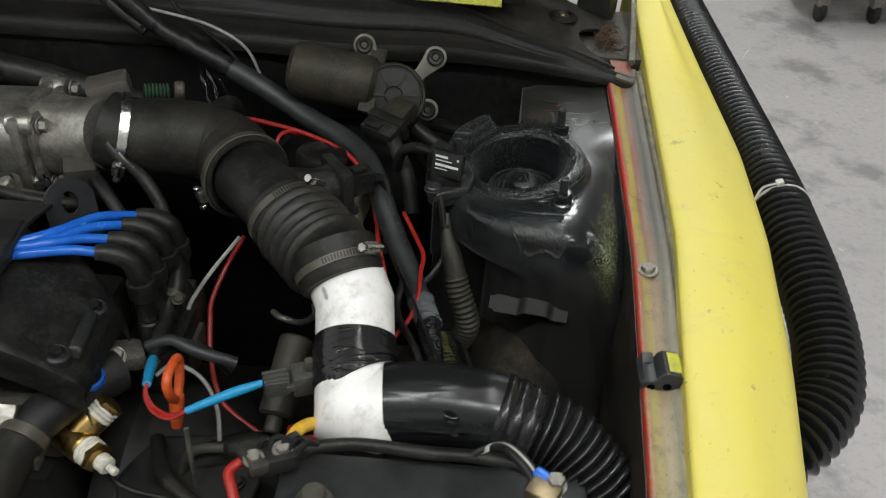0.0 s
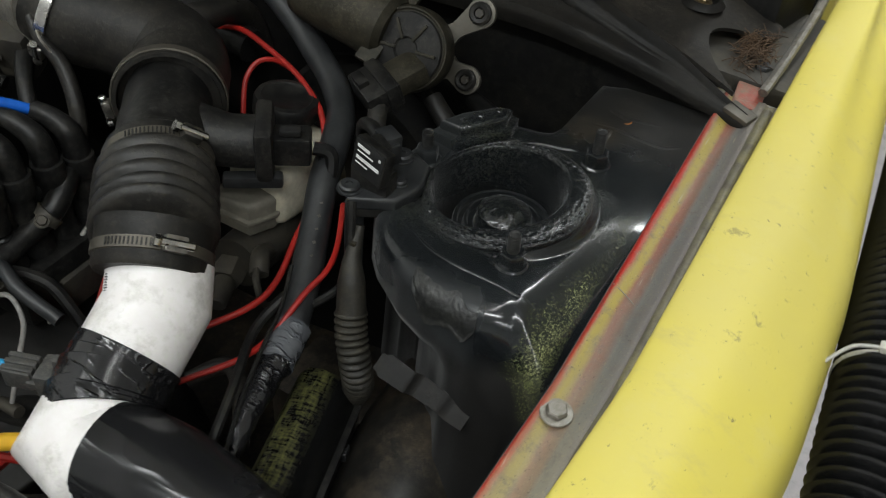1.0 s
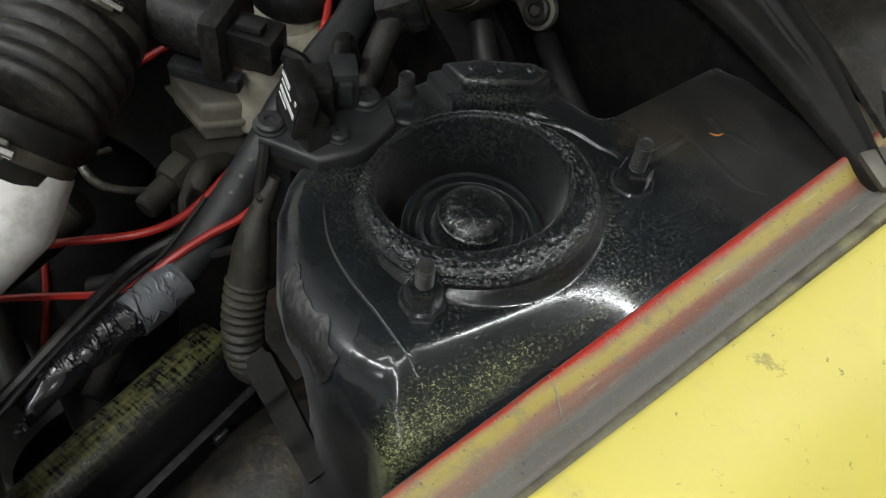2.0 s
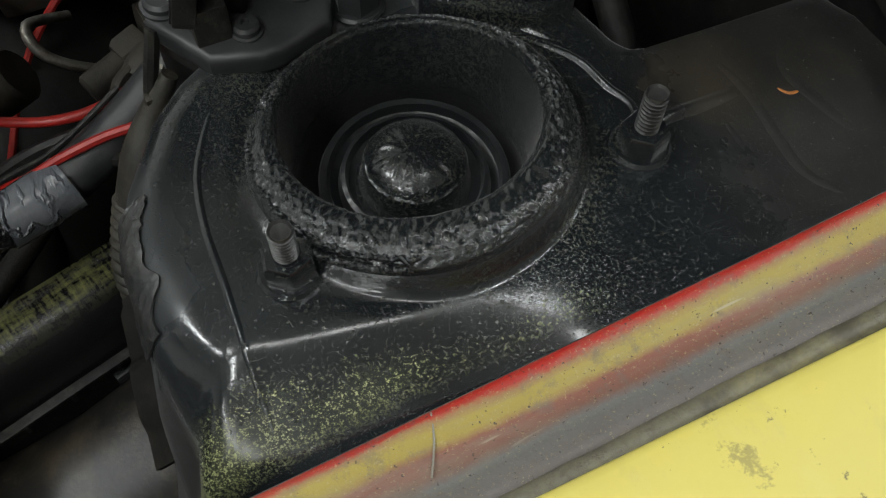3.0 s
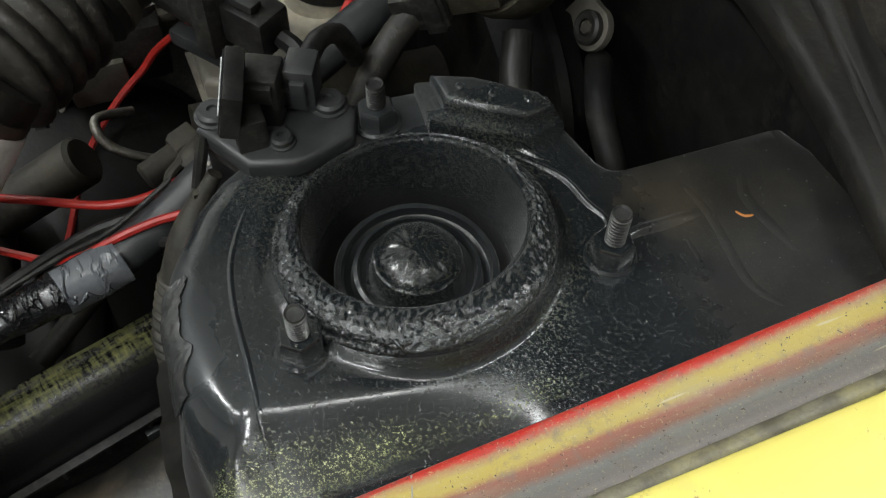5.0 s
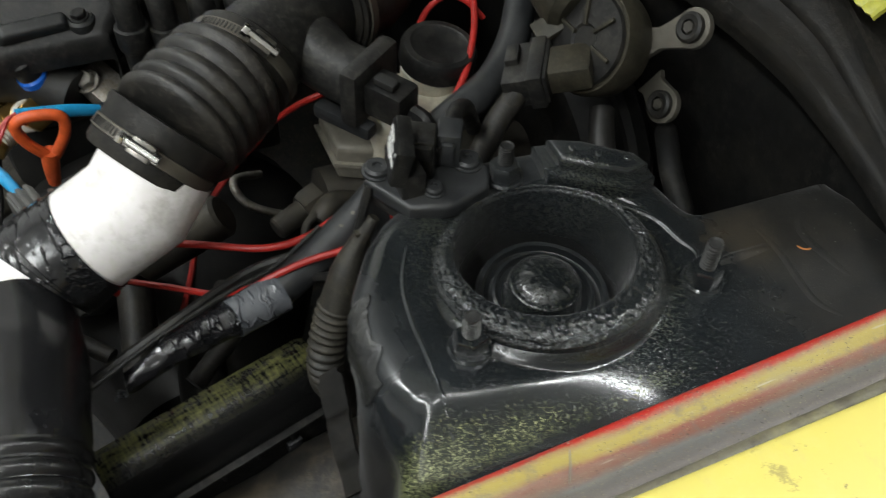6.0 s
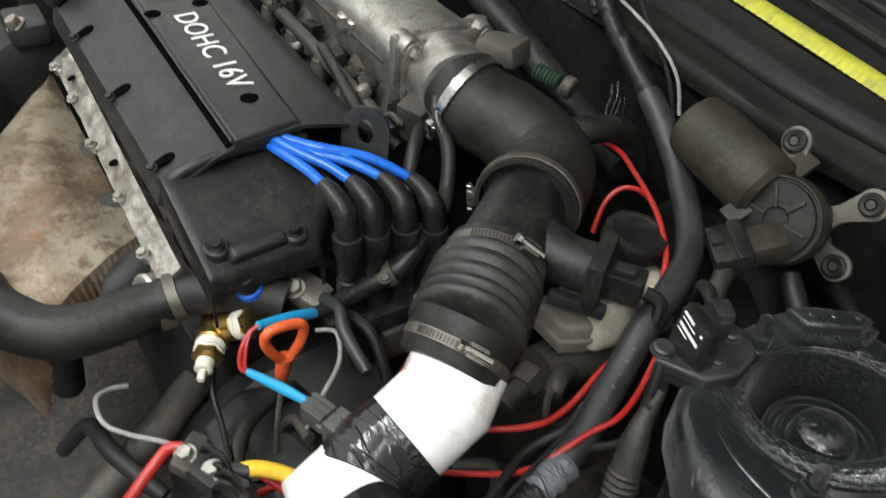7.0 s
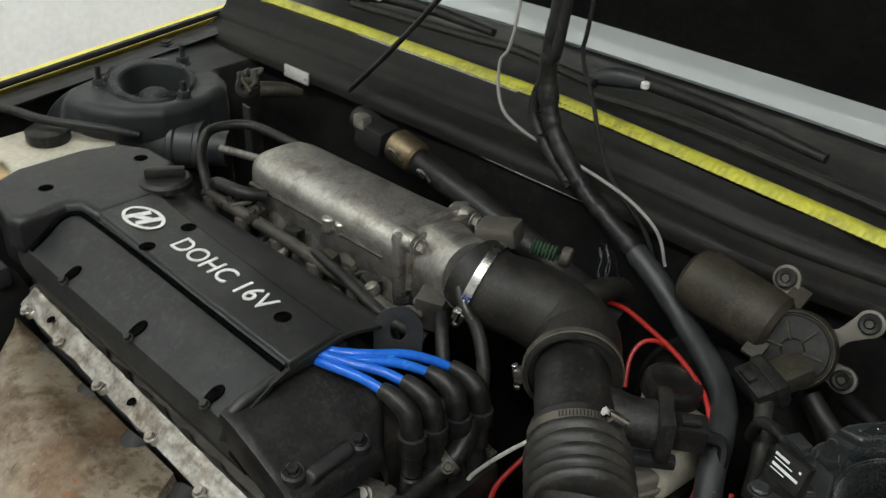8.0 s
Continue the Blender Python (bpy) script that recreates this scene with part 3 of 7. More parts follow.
def part(name, vf, material, parent, label="", crease=38):
    """One mesh object under a thing or a part, from points given in the plan."""
    base = Vector()
    up = parent
    while up is not None:
        base = base + up.location
        up = up.parent
    me = bpy.data.meshes.new(name)
    me.from_pydata([Vector(v) * U - base for v in vf[0]], [], vf[1])
    me.validate()
    bm = bmesh.new()
    bm.from_mesh(me)
    bmesh.ops.recalc_face_normals(bm, faces=list(bm.faces))
    bm.to_mesh(me)
    bm.free()
    me.polygons.foreach_set("use_smooth", [True] * len(me.polygons))
    me.set_sharp_from_angle(angle=radians(crease))
    me.materials.append(M[material])
    ob = new(name, me)
    ob.parent = parent
    if label:
        ob["label"] = label
    return ob


def solo(name, vf, material, label, category, at=(0, 0, 0), group="", kind="", crease=38):
    """A thing of one mesh."""
    ob = part(name, vf, material, None, "", crease)
    me = ob.data
    me.transform(Matrix.Translation(-Vector(at) * U))
    ob.location = Vector(at) * U
    return tagged(ob, label, category, group, kind)


def wire(name, pts, r, material, label, category="wire", n=8, sub=7, group=""):
    return solo(name, tube(pts, r, n, sub), material, label, category, pts[0], group)


def band(p, q, r, wide, t=0.0015, n=32):
    """A clamp band round the line from p to q, at p."""
    return shift(lathe([(r, -wide / 2), (r + t, -wide / 2 + 0.0006), (r + t, wide / 2 - 0.0006), (r, wide / 2)], n), along(p, q))


def clamp(p, q, r, wide, turn, label, metal="dustyband"):
    """A worm-drive hose clamp: band with slots, screw housing and screw."""
    p, q = Vector(p), Vector(q)
    m = along(p, q) @ pose(0, 0, 0, 0, 0, turn)
    c = thing("hose_clamp", label, "hose clamp", p)
    part("band", band(p, q, r, wide), metal, c)
    part("housing", shift(block(0.008, 0.016, wide * 1.25, 0.0015), m @ pose(r + 0.005, 0, -wide * 0.62)), "clampband", c)
    part("screw", shift(join(rod(0.0036, 0.026, 0.0008, 12), shift(hexhead(0.0046, 0.005), pose(0, 0, -0.003))), m @ pose(r + 0.0070, 0.013, 0, 90, 0, 0)), "steel", c)
    slots = [shift(block(0.0008, 0.0012, wide * 0.6, 0), m @ pose(0, 0, 0, 0, 0, a) @ pose(r + 0.0016, 0, -wide * 0.3)) for a in range(16, 66, 4)]
    part("worm_thread", join(*slots), "dark", c)
    return c


def bolt_at(p, d, r=0.007, h=0.006, washer=0.0):
    """A hexagon bolt head at p, pointing along d."""
    m = along(p, Vector(p) + Vector(d))
    vf = shift(hexhead(r, h), m)
    return join(vf, shift(rod(washer, 0.002, 0.0006), m)) if washer else vf

# ---- the garage ----
solo("floor", shift(block(11, 11, 0.10, 0), pose(0.5, 1.2, -0.10)), "concrete", "worn grey concrete garage floor with dark stains", "floor", kind="structure")
solo("wall_west", shift(block(0.15, 11, 3.3, 0), pose(-2.25, 1.2, 0)), "wall", "plain white painted garage wall", "wall", kind="structure")
solo("wall_east", shift(block(0.15, 11, 3.3, 0), pose(5.9, 1.2, 0)), "wall", "plain white painted garage wall", "wall", kind="structure")
solo("wall_north", shift(block(11, 0.15, 3.3, 0), pose(0.5, 6.6, 0)), "wall", "plain white painted garage wall", "wall", kind="structure")
solo("wall_south", shift(block(11, 0.15, 3.3, 0), pose(0.5, -4.1, 0)), "wall", "plain white painted garage wall", "wall", kind="structure")
solo("ceiling", shift(block(11, 11, 0.1, 0), pose(0.5, 1.2, 3.3)), "wall", "plain white garage ceiling", "ceiling", kind="structure")
for tx, ty, _, lengthways in TUBES:
    f = thing("ceiling_light", "white fluorescent tube fitting on the garage ceiling", "ceiling light", (tx / U, ty / U, 3.3), "ceiling lights")
    part("housing", shift(block(1.3 if lengthways else 1.75, 0.2, 0.06, 0.01), pose(tx / U, ty / U, 3.24, 0, 0, 90 * lengthways)), "wall", f)
    part("diffuser", shift(block(1.2 if lengthways else 1.6, 0.15, 0.02, 0.006), pose(tx / U, ty / U, 3.22, 0, 0, 90 * lengthways)), "lamp", f)


# ---- the car's body ----
def rail_x(y):
    return 0.187 - 0.055 * max(0.0, 0.74 - y) if y > 0.3 else 0.163


def rail_z(y):
    return 0.847 + 0.10 * (y - 0.835)


car = thing("car_body", "yellow car with open bonnet and black painted engine bay", "car", (-0.52, 0.6, 0))

# strut tower: turned round the hole, the shoulder changing with the direction
HX, HY, TOP = 0.078, 0.879, 0.8455
HOLE, LIP = 0.0545, 0.0640
LEAN_X, RIM_X, RIM_Y = 0.06, 0.16, 0.05  # how the plate and the rim rise outwards and to the rear


def soft(lo, hi, v):
    """0 at lo, 1 at hi, gliding between."""
    t = min(1.0, max(0.0, (v - lo) / (hi - lo)))
    return t * t * (3 - 2 * t)


# the tower's outline in the plan: front wall, inner wall, rear edge, shelf, then along the rail
OUTLINE = [(0.186, 0.742), (0.154, 0.756), (0.119, 0.753), (0.076, 0.755), (0.050, 0.764), (0.020, 0.783), (0.004, 0.800), (-0.020, 0.840), (-0.026, 0.880),
           (-0.022, 0.920), (0.000, 0.965), (0.030, 0.985), (0.060, 0.991), (0.070, 0.996), (0.076, 1.010), (0.076, 1.050), (0.074, 1.094), (0.186, 1.094)]


def edge_at(a):
    """Distance from the hole's middle to the outline in the direction a, and how much of a free wall stands there."""
    d = Vector((math.cos(a), math.sin(a)))
    best, wall = None, 0.0
    n = len(OUTLINE)
    for i in range(n):
        p, q = (Vector((x - HX, y - HY)) for x, y in (OUTLINE[i], OUTLINE[(i + 1) % n]))
        e = q - p
        den = d.x * e.y - d.y * e.x
        if abs(den) < 1e-9:
            continue
        r, s = (p.x * e.y - p.y * e.x) / den, (p.x * d.y - p.y * d.x) / den
        if r > 0 and -1e-6 <= s <= 1 + 1e-6 and (best is None or r < best):
            best, wall = r, 0.0 if i >= n - 2 else 1.0
    return best, wall


def free_wall(a):
    """How much of a free wall the edge is in the direction a, smoothed."""
    return sum(edge_at(a + math.radians(o))[1] for o in (-6, -4, -2, 0, 2, 4, 6)) / 7


def rail_foot(y):
    """Height at which the plate's slope meets the rail."""
    return sum(float(np.interp(y + d, [0.70, 0.742, 0.78, 0.835, 0.90, 0.95, 1.1], [0.755, 0.795, 0.821, 0.833, 0.845, 0.853, 0.858])) for d in (-0.02, -0.012, -0.004, 0.004, 0.012, 0.02)) / 6


def plate_height(dx, dy, away_from_wall):
    """The plate over the hole's middle: a leaning plane, raised round the rim, bending down to the rail."""
    y = HY + dy
    f = soft(0.0, 0.05, away_from_wall)
    z = f * LEAN_X * dx + soft(LIP + 0.0115, LIP + 0.0015, math.hypot(dx, dy)) * ((RIM_X - LEAN_X) * dx + RIM_Y * dy + 0.004) - 0.001
    bend = 0.024 + 0.042 * math.exp(-(y - 0.742) / 0.085)
    t = bend - (0.186 - HX - dx)
    drop = TOP + LEAN_X * (0.186 - HX) - rail_foot(y)
    return z - drop * (t + math.sqrt(t * t + 0.0055 ** 2)) / (bend + math.sqrt(bend ** 2 + 0.0055 ** 2))


STEPS = [1 - (1 - i / 46) ** 1.6 for i in range(47)]


def tower_line(a):
    """The tower's section in the direction a: (distance from the hole's middle, height over the top)."""
    full, wall = edge_at(a)[0], free_wall(a)
    c, s = math.cos(a), math.sin(a)
    front = max(0.0, 1 - abs(math.degrees(a % math.tau) - 300) / 26)
    w_r = 0.017 + 0.010 * front
    line = []
    for k in STEPS:
        r = LIP + (full - LIP) * k
        e = full - r
        q = max(0.0, 1 - e / w_r)
        fillet = -w_r * 0.95 * (1 - math.sqrt(max(0.0, 1 - q * q)))
        line.append((r, plate_height(r * c, r * s, e + (1 - wall)) + fillet * wall))
    z0 = line[-1][1]
    rec = max(0.0, 1 - abs(math.degrees(a % math.tau) - 232) / 48) ** 0.5
    for j, f in enumerate((0.01, 0.028, 0.040, 0.050, 0.065, 0.10, 0.16, 0.24)):
        bulge = 0.002 * math.sin(j) + front * f * 0.35 - (1 - wall) * 0.004 - 0.045 * rec * min(1.0, max(0.0, (f - 0.036) / 0.03))
        line.append((full + bulge * wall - 0.003 * (1 - wall), z0 - f))
    return line


def tower_rows(mx, cx, cy, cz):
    n = 200
    rows = []
    for i in range(n):
        a = math.tau * i / n
        rows.append([Vector((cx + mx * r * math.cos(a), cy + r * math.sin(a), cz + z)) for r, z in tower_line(a)])
    return rows


def top_z(x, y):
    """Height of the near tower's skin over a place of the plan."""
    line = tower_line(math.atan2(y - HY, x - HX))[:len(STEPS)]
    return TOP + float(np.interp(math.hypot(x - HX, y - HY), [p[0] for p in line], [p[1] for p in line]))


def crease(pts, wide, high):
    """A soft pressed bead on the near tower, its ends running out into the skin."""
    line, _ = smooth_line([(x, y, 0) for x, y in pts], 8)
    n = len(line) - 1

    def skin(u, v):
        i = min(n - 1, int(u * n))
        p = line[i].lerp(line[i + 1], u * n - i)
        d = (line[i + 1] - line[i]).normalized()
        q = p + Vector((-d.y, d.x, 0)) * wide * (v - 0.5)
        return Vector((q.x, q.y, top_z(q.x, q.y) - 0.0004 + high * math.sin(math.pi * v) ** 2 * math.sin(math.pi * min(1.0, max(0.0, u))) ** 0.9))

    return sheet(skin, 40, 8)


def tower(mx, cx, cy, cz, label):
    rows = tower_rows(mx, cx, cy, cz)
    n, m_ = len(rows), len(rows[0])
    vs = [p for r in rows for p in r]
    fs = [(i * m_ + k, ((i + 1) % n) * m_ + k, ((i + 1) % n) * m_ + k + 1, i * m_ + k + 1) for i in range(n) for k in range(m_ - 1)]
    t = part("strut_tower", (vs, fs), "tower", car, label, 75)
    # raised welded rim and the well below it
    m = pose(cx, cy, cz)
    random.seed(4)
    shape = [(LIP + 0.0052, -0.007), (LIP + 0.0040, 0.0004), (LIP + 0.002, 0.0034), (LIP - 0.0005, 0.0048), (LIP - 0.0035, 0.0054), (HOLE + 0.0025, 0.0044), (HOLE + 0.0003, 0.001), (HOLE - 0.001, -0.012), (HOLE - 0.002, -0.03), (HOLE - 0.003, -0.060), (HOLE - 0.004, -0.085), (0.03, -0.09)]
    ks = [i / 8 for i in range(0, 56)] + list(range(7, 12))
    rim = lathe([tuple(float(np.interp(k, range(12), [s[j] for s in shape])) for j in (0, 1)) for k in ks], 420)
    rough = []
    for v in rim[0]:
        f = min(1.0, max(0.0, (v.z + 0.004) / 0.005)) * min(1.0, max(0.0, (LIP + 0.010 - math.hypot(v.x, v.y)) / 0.005))
        w = 0.0
        if f > 0:
            clump = 0.35 + max(0.0, 0.5 + noise.noise(v * 55))
            w = f * clump * (noise.noise(v * 300) * 0.0006 + noise.noise(v * 640) * 0.0008 + abs(noise.noise(v * 1150)) * 0.0006)
        k = min(1.0, max(0.0, (LIP + 0.004 - math.hypot(v.x, v.y)) / 0.012))
        rough.append(v * (1 + w * 4) + Vector((mx * -0.009 * k, 0.003 * k, w * 1.2 + 0.004 + RIM_X * mx * v.x + RIM_Y * v.y)))
    part("weld_rim", shift((rough, rim[1]), m), "tower", t, "rough welded rim painted black", 70)
    for lo, hi, r0 in ((28, 92, HOLE + 0.003), (238, 262, LIP + 0.002), (270, 338, LIP + 0.001), (262, 330, HOLE + 0.004), (285, 335, LIP + 0.006)):
        ridge, wob = [], 0.0
        for a in np.linspace(lo, hi, int((hi - lo) * 2.5)):
            wob = 0.7 * wob + random.uniform(-0.0005, 0.0005)
            q = r0 + wob
            ridge.append(Vector((cx + mx * q * math.cos(radians(a)), cy + q * math.sin(radians(a)), cz + 0.0074 + q * (RIM_X * math.cos(radians(a)) + RIM_Y * math.sin(radians(a))) + random.uniform(-0.0006, 0.0008))))
        part("weld_bead", sweep(ridge, [random.uniform(0.0005, 0.0016) for _ in ridge], 7), "tower", t, "", 80)
    cup = lathe([(r, z + 0.0045) for r, z in ((0.043, -0.085), (0.0425, -0.041), (0.0415, -0.0385), (0.0385, -0.0385), (0.0375, -0.043), (0.034, -0.0445), (0.0325, -0.038), (0.0305, -0.0372), (0.0292, -0.0415), (0.0250, -0.042), (0.0236, -0.037), (0.0230, -0.0305), (0.0222, -0.0280), (0.0212, -0.0276), (0.0208, -0.0272), (0.0195, -0.0258), (0.0178, -0.0243), (0.0155, -0.0231), (0.0130, -0.0221), (0.0105, -0.0213), (0.008, -0.0208), (0.0055, -0.0204), (0.003, -0.0202), (0, -0.0201))], 120)
    cup = ([v + Vector((0, 0, (0.0009 * min(1.0, math.hypot(v.x, v.y) / 0.012) if math.hypot(v.x, v.y) < 0.0190 else 0.0005) * (noise.noise(v * 260) + 0.6 * noise.noise(v * 600)))) for v in cup[0]], cup[1])
    part("strut_mount", shift(cup, pose(cx, cy + 0.002, cz + 0.007)), "tower", t, "black domed strut mount down in the well")
    for px, py, h in ((-0.002, 0.8885, 0.029), (0.121, 0.963, 0.034), (0.116, 0.812, 0.030)):
        if py < 0.88 and mx < 0:
            h = 0.034
        p = Vector((cx + mx * (px - HX), cy + py - HY, cz + top_z(px, py) - TOP - 0.0015))
        pitch = (h - 0.012) / 10
        thread = [(0.0050 - dr, 0.012 + pitch * (i + dz)) for i in range(10) for dr, dz in ((0.0, 0.0), (0.0, 0.30), (0.0011, 0.55), (0.0011, 0.95))]
        up = along(p, p + Vector((-0.03 * mx, -0.01, 1)))
        part("stud", shift(lathe([(0.0055, 0.004), *thread, (0.0047, h + 0.0002), (0.0044, h + 0.0010), (0.0036, h - 0.0002), (0, h - 0.0006)], 20), up), "stud" if mx > 0 else "dark", t, "threaded grey mounting stud", 20)
        part("stud_nut", shift(join(shift(hexhead(0.0105, 0.0125), pose(0, 0, 0.002)), rod(0.0130, 0.0036, 0.0014)), up), "tower", t, "black painted flange nut", 30)
    return t


near = tower(1, HX, HY, TOP, "black painted strut tower with yellow overspray and welded hole")
tower(-1, -1.115, 0.885, 0.868, "dusty black strut tower with an open hole")


PANEL_B = ((0.012, 0.826), (0.006, 0.838), (0.000, 0.856), (-0.004, 0.872))
for pts, wide, high in (
    (((0.113, 0.970), (0.1125, 0.985), (0.113, 1.000), (0.1125, 1.020)), 0.010, 0.0032),
    (((0.086, 1.018), (0.117, 1.021), (0.159, 1.016), (0.182, 1.026)), 0.009, 0.0011),
    (((0.122, 1.003), (0.136, 1.002), (0.152, 1.002)), 0.006, 0.0008),
    (((0.091, 1.058), (0.111, 1.045), (0.134, 1.046), (0.160, 1.050)), 0.012, 0.0010),
    (((0.040, 0.945), (0.056, 0.957), (0.070, 0.965), (0.087, 0.968), (0.100, 0.972), (0.112, 0.968)), 0.006, 0.0022),
    (((0.005, 0.925), (0.020, 0.940), (0.042, 0.953), (0.054, 0.962)), 0.006, 0.0024),
    (((0.022, 0.816), (0.034, 0.806), (0.058, 0.794), (0.084, 0.789), (0.109, 0.788), (0.132, 0.7865), (0.157, 0.785), (0.179, 0.785)), 0.0050, 0.0014),
    (PANEL_B, 0.012, 0.0014),
):
    part("pressed_rib", crease(pts, wide, high), "tower", car, "", 70)
part("rust_mark", crease(((0.118, 1.034), (0.1235, 1.037), (0.1245, 1.043)), 0.0032, 0.0010), "rustmark", car, "small orange rust mark")

def undercoat(u, v):
    """A torn skin of undercoat hanging over the tower's front shoulder."""
    a = math.radians(-100 + 28 * u)
    line = [(r, z) for r, z in tower_line(a)[24:len(STEPS) + 3]]
    run = [0.0]
    for (r0, z0), (r1, z1) in zip(line, line[1:]):
        run.append(run[-1] + math.hypot(r1 - r0, z1 - z0))
    ragged = 0.010 * noise.noise(Vector((u * 4, 2.0, 0.3))) + 0.0025 * noise.noise(Vector((u * 17, 5.0, 0.7)))
    edge = run[len(STEPS) - 25]
    top = edge - 0.020 + 0.006 * noise.noise(Vector((u * 5, 8.0, 0.1)))
    d = top + (edge + 0.014 + ragged - top) * v * min(1.0, 0.12 + 3.2 * u, 0.45 + 4 * (1 - u))
    r, z = (float(np.interp(d, run, [p[j] for p in line])) for j in (0, 1))
    lift = 0.0004 + 0.0012 * soft(0.80, 1.0, v) * soft(0.0, 0.12, u) + 0.0005 * noise.noise(Vector((u * 22, v * 9, 4)))
    return Vector((HX + (r + lift) * math.cos(a), HY + (r + lift) * math.sin(a), TOP + z + lift))


part("undercoat", sheet(undercoat, 60, 24, 0.0008), "undercoat", car, "torn dull undercoat on the tower's front shoulder", 60)
ledge = [(-0.009, 0.921), (0.012, 0.921), (0.024, 0.938), (0.037, 0.957), (0.034, 0.974), (0.022, 0.970), (0.000, 0.942)]
part("raised_bracket", shift(prism(ledge, 0.020, 0.005, 3), pose(0, 0, 0.842)), "tower", car, "raised black pressed steel bracket")
foot = [(-0.014, 0.914), (0.014, 0.912), (0.030, 0.932), (0.044, 0.955), (0.040, 0.978), (0.020, 0.978), (-0.008, 0.944)]
part("bracket_foot", shift(prism(foot, 0.016, 0.003, 2), pose(0, 0, 0.8365)), "tower", car)
for bx, by in ((0.006, 0.932), (0.017, 0.946), (0.027, 0.962)):
    part("rivet", shift(rod(0.0026, 0.0022, 0.001, 10), pose(bx, by, 0.8612)), "tower", car)

# near rail: a shallow gutter with a standing edge
PROFILE = [(-0.0012, -0.0075), (-0.0008, -0.005), (0.0005, 0.0), (0.003, 0.0012), (0.010, -0.001), (0.018, -0.0025), (0.025, -0.001), (0.030, 0.002), (0.036, 0.003), (0.041, 0.000), (0.046, 0.002)]


def rail_skin(u, v):
    y = 0.30 + 0.80 * v
    k = u * (len(PROFILE) - 1)
    i = min(int(k), len(PROFILE) - 2)
    a, b = PROFILE[i], PROFILE[i + 1]
    w = k - i
    return Vector((rail_x(y) + a[0] + (b[0] - a[0]) * w, y, rail_z(y) + a[1] + (b[1] - a[1]) * w))


rail = part("wing_rail", sheet(lambda u, v: rail_skin(u, v) - Vector((rail_x(0.9), 0, 0)), 20, 60, 0.0012), "rail", car, "bare wing rail banded in red, yellow and grey paint", 60)
rail.data.transform(Matrix.Translation(car.location))
rail.location = Vector((rail_x(0.9) * U, 0, 0)) - car.location
random.seed(2)
seal_line, _ = smooth_line([(rail_x(y) + 0.0415, y, rail_z(y) + 0.0005) for y in np.linspace(0.30, 1.09, 40)], 4)
part("rail_seal", shift(sweep(seal_line, [0.0050 + 0.0007 * noise.noise(p * 30) + 0.0005 * noise.noise(p * 90) for p in seal_line], 14), pose(0, 0, 0)), "rail_seal", car, "uneven dirty grey and yellow sealer bead", 80)
part("rail_bolt", join(bolt_at((0.199, 0.716, rail_z(0.716) - 0.001), (0, 0, 1), 0.0075, 0.006, 0.0115)), "zinc", car, "plated hexagon bolt on the rail")
part("rail_crack", tube([(rail_x(0.835) + 0.001, 0.836, rail_z(0.835) + 0.0008), (rail_x(0.835) + 0.010, 0.833, rail_z(0.835) - 0.0004), (rail_x(0.835) + 0.021, 0.827, rail_z(0.83) - 0.0012)], 0.0004, 5), "aged", car)
clip = thing("bonnet_stop", "dark grey rubber bonnet stop clipped on the rail", "bonnet stop", (0.188, 0.578, rail_z(0.578)))
zr = rail_z(0.578)
saddle = [(-0.001, -0.004), (0.034, -0.004), (0.035, 0.012), (0.032, 0.0165), (0.019, 0.0180), (0.0155, 0.0150), (0.0125, 0.0085), (0.0075, 0.0070), (0.002, 0.0085), (-0.002, 0.005)]
stand = Matrix(((1, 0, 0, 0.176), (0, 0, -1, 0.594), (0, 1, 0, zr), (0, 0, 0, 1)))
part("body", shift(prism(saddle, 0.031, 0.0022, 3), stand), "sheath", clip, "dark grey saddle-shaped body")
part("side_wall", shift(prism([(0.0, -0.003), (0.004, -0.003), (0.003, 0.010), (0.0, 0.0135)], 0.027, 0.001, 2), stand @ pose(0.0345, 0, 0.002)), "scuttle_yellow", clip, "yellow oversprayed side")
part("paint_mark", shift(block(0.011, 0.024, 0.0012, 0.0005), pose(0.2035, 0.578, zr + 0.0172, 0, 8, 0)), "scuttle_yellow", clip, "worn yellow overspray")
part("tongue", shift(block(0.011, 0.012, 0.004, 0.0015), pose(0.1835, 0.592, zr + 0.006, 12, 0, 0)), "sheath", clip)
# hollows: shallow discs, the shade inside painted near-black
for x, z, r in ((0.1845, zr + 0.0005, 0.0036), (0.1985, zr + 0.0020, 0.0040)):
    part("hollow", shift(lathe([(r, 0.0), (r * 0.9, 0.0006), (0, 0.0004)], 14), along((x, 0.5628, z), (x, 0.5, z))), "hole", clip)


# yellow wing
def fender_edge(y):
    """Height and width of the wing's top over the rail."""
    return float(np.interp(y, [0.25, 0.42, 0.58, 0.75, 0.95, 1.2, 1.5, 1.9], [0.193, 0.200, 0.214, 0.230, 0.2335, 0.238, 0.245, 0.25]))


def fender_out(y):
    return float(np.interp(y, [0.25, 0.45, 0.62, 0.80, 0.95, 1.15, 1.4, 1.9], [0.273, 0.306, 0.330, 0.345, 0.344, 0.325, 0.305, 0.287]))


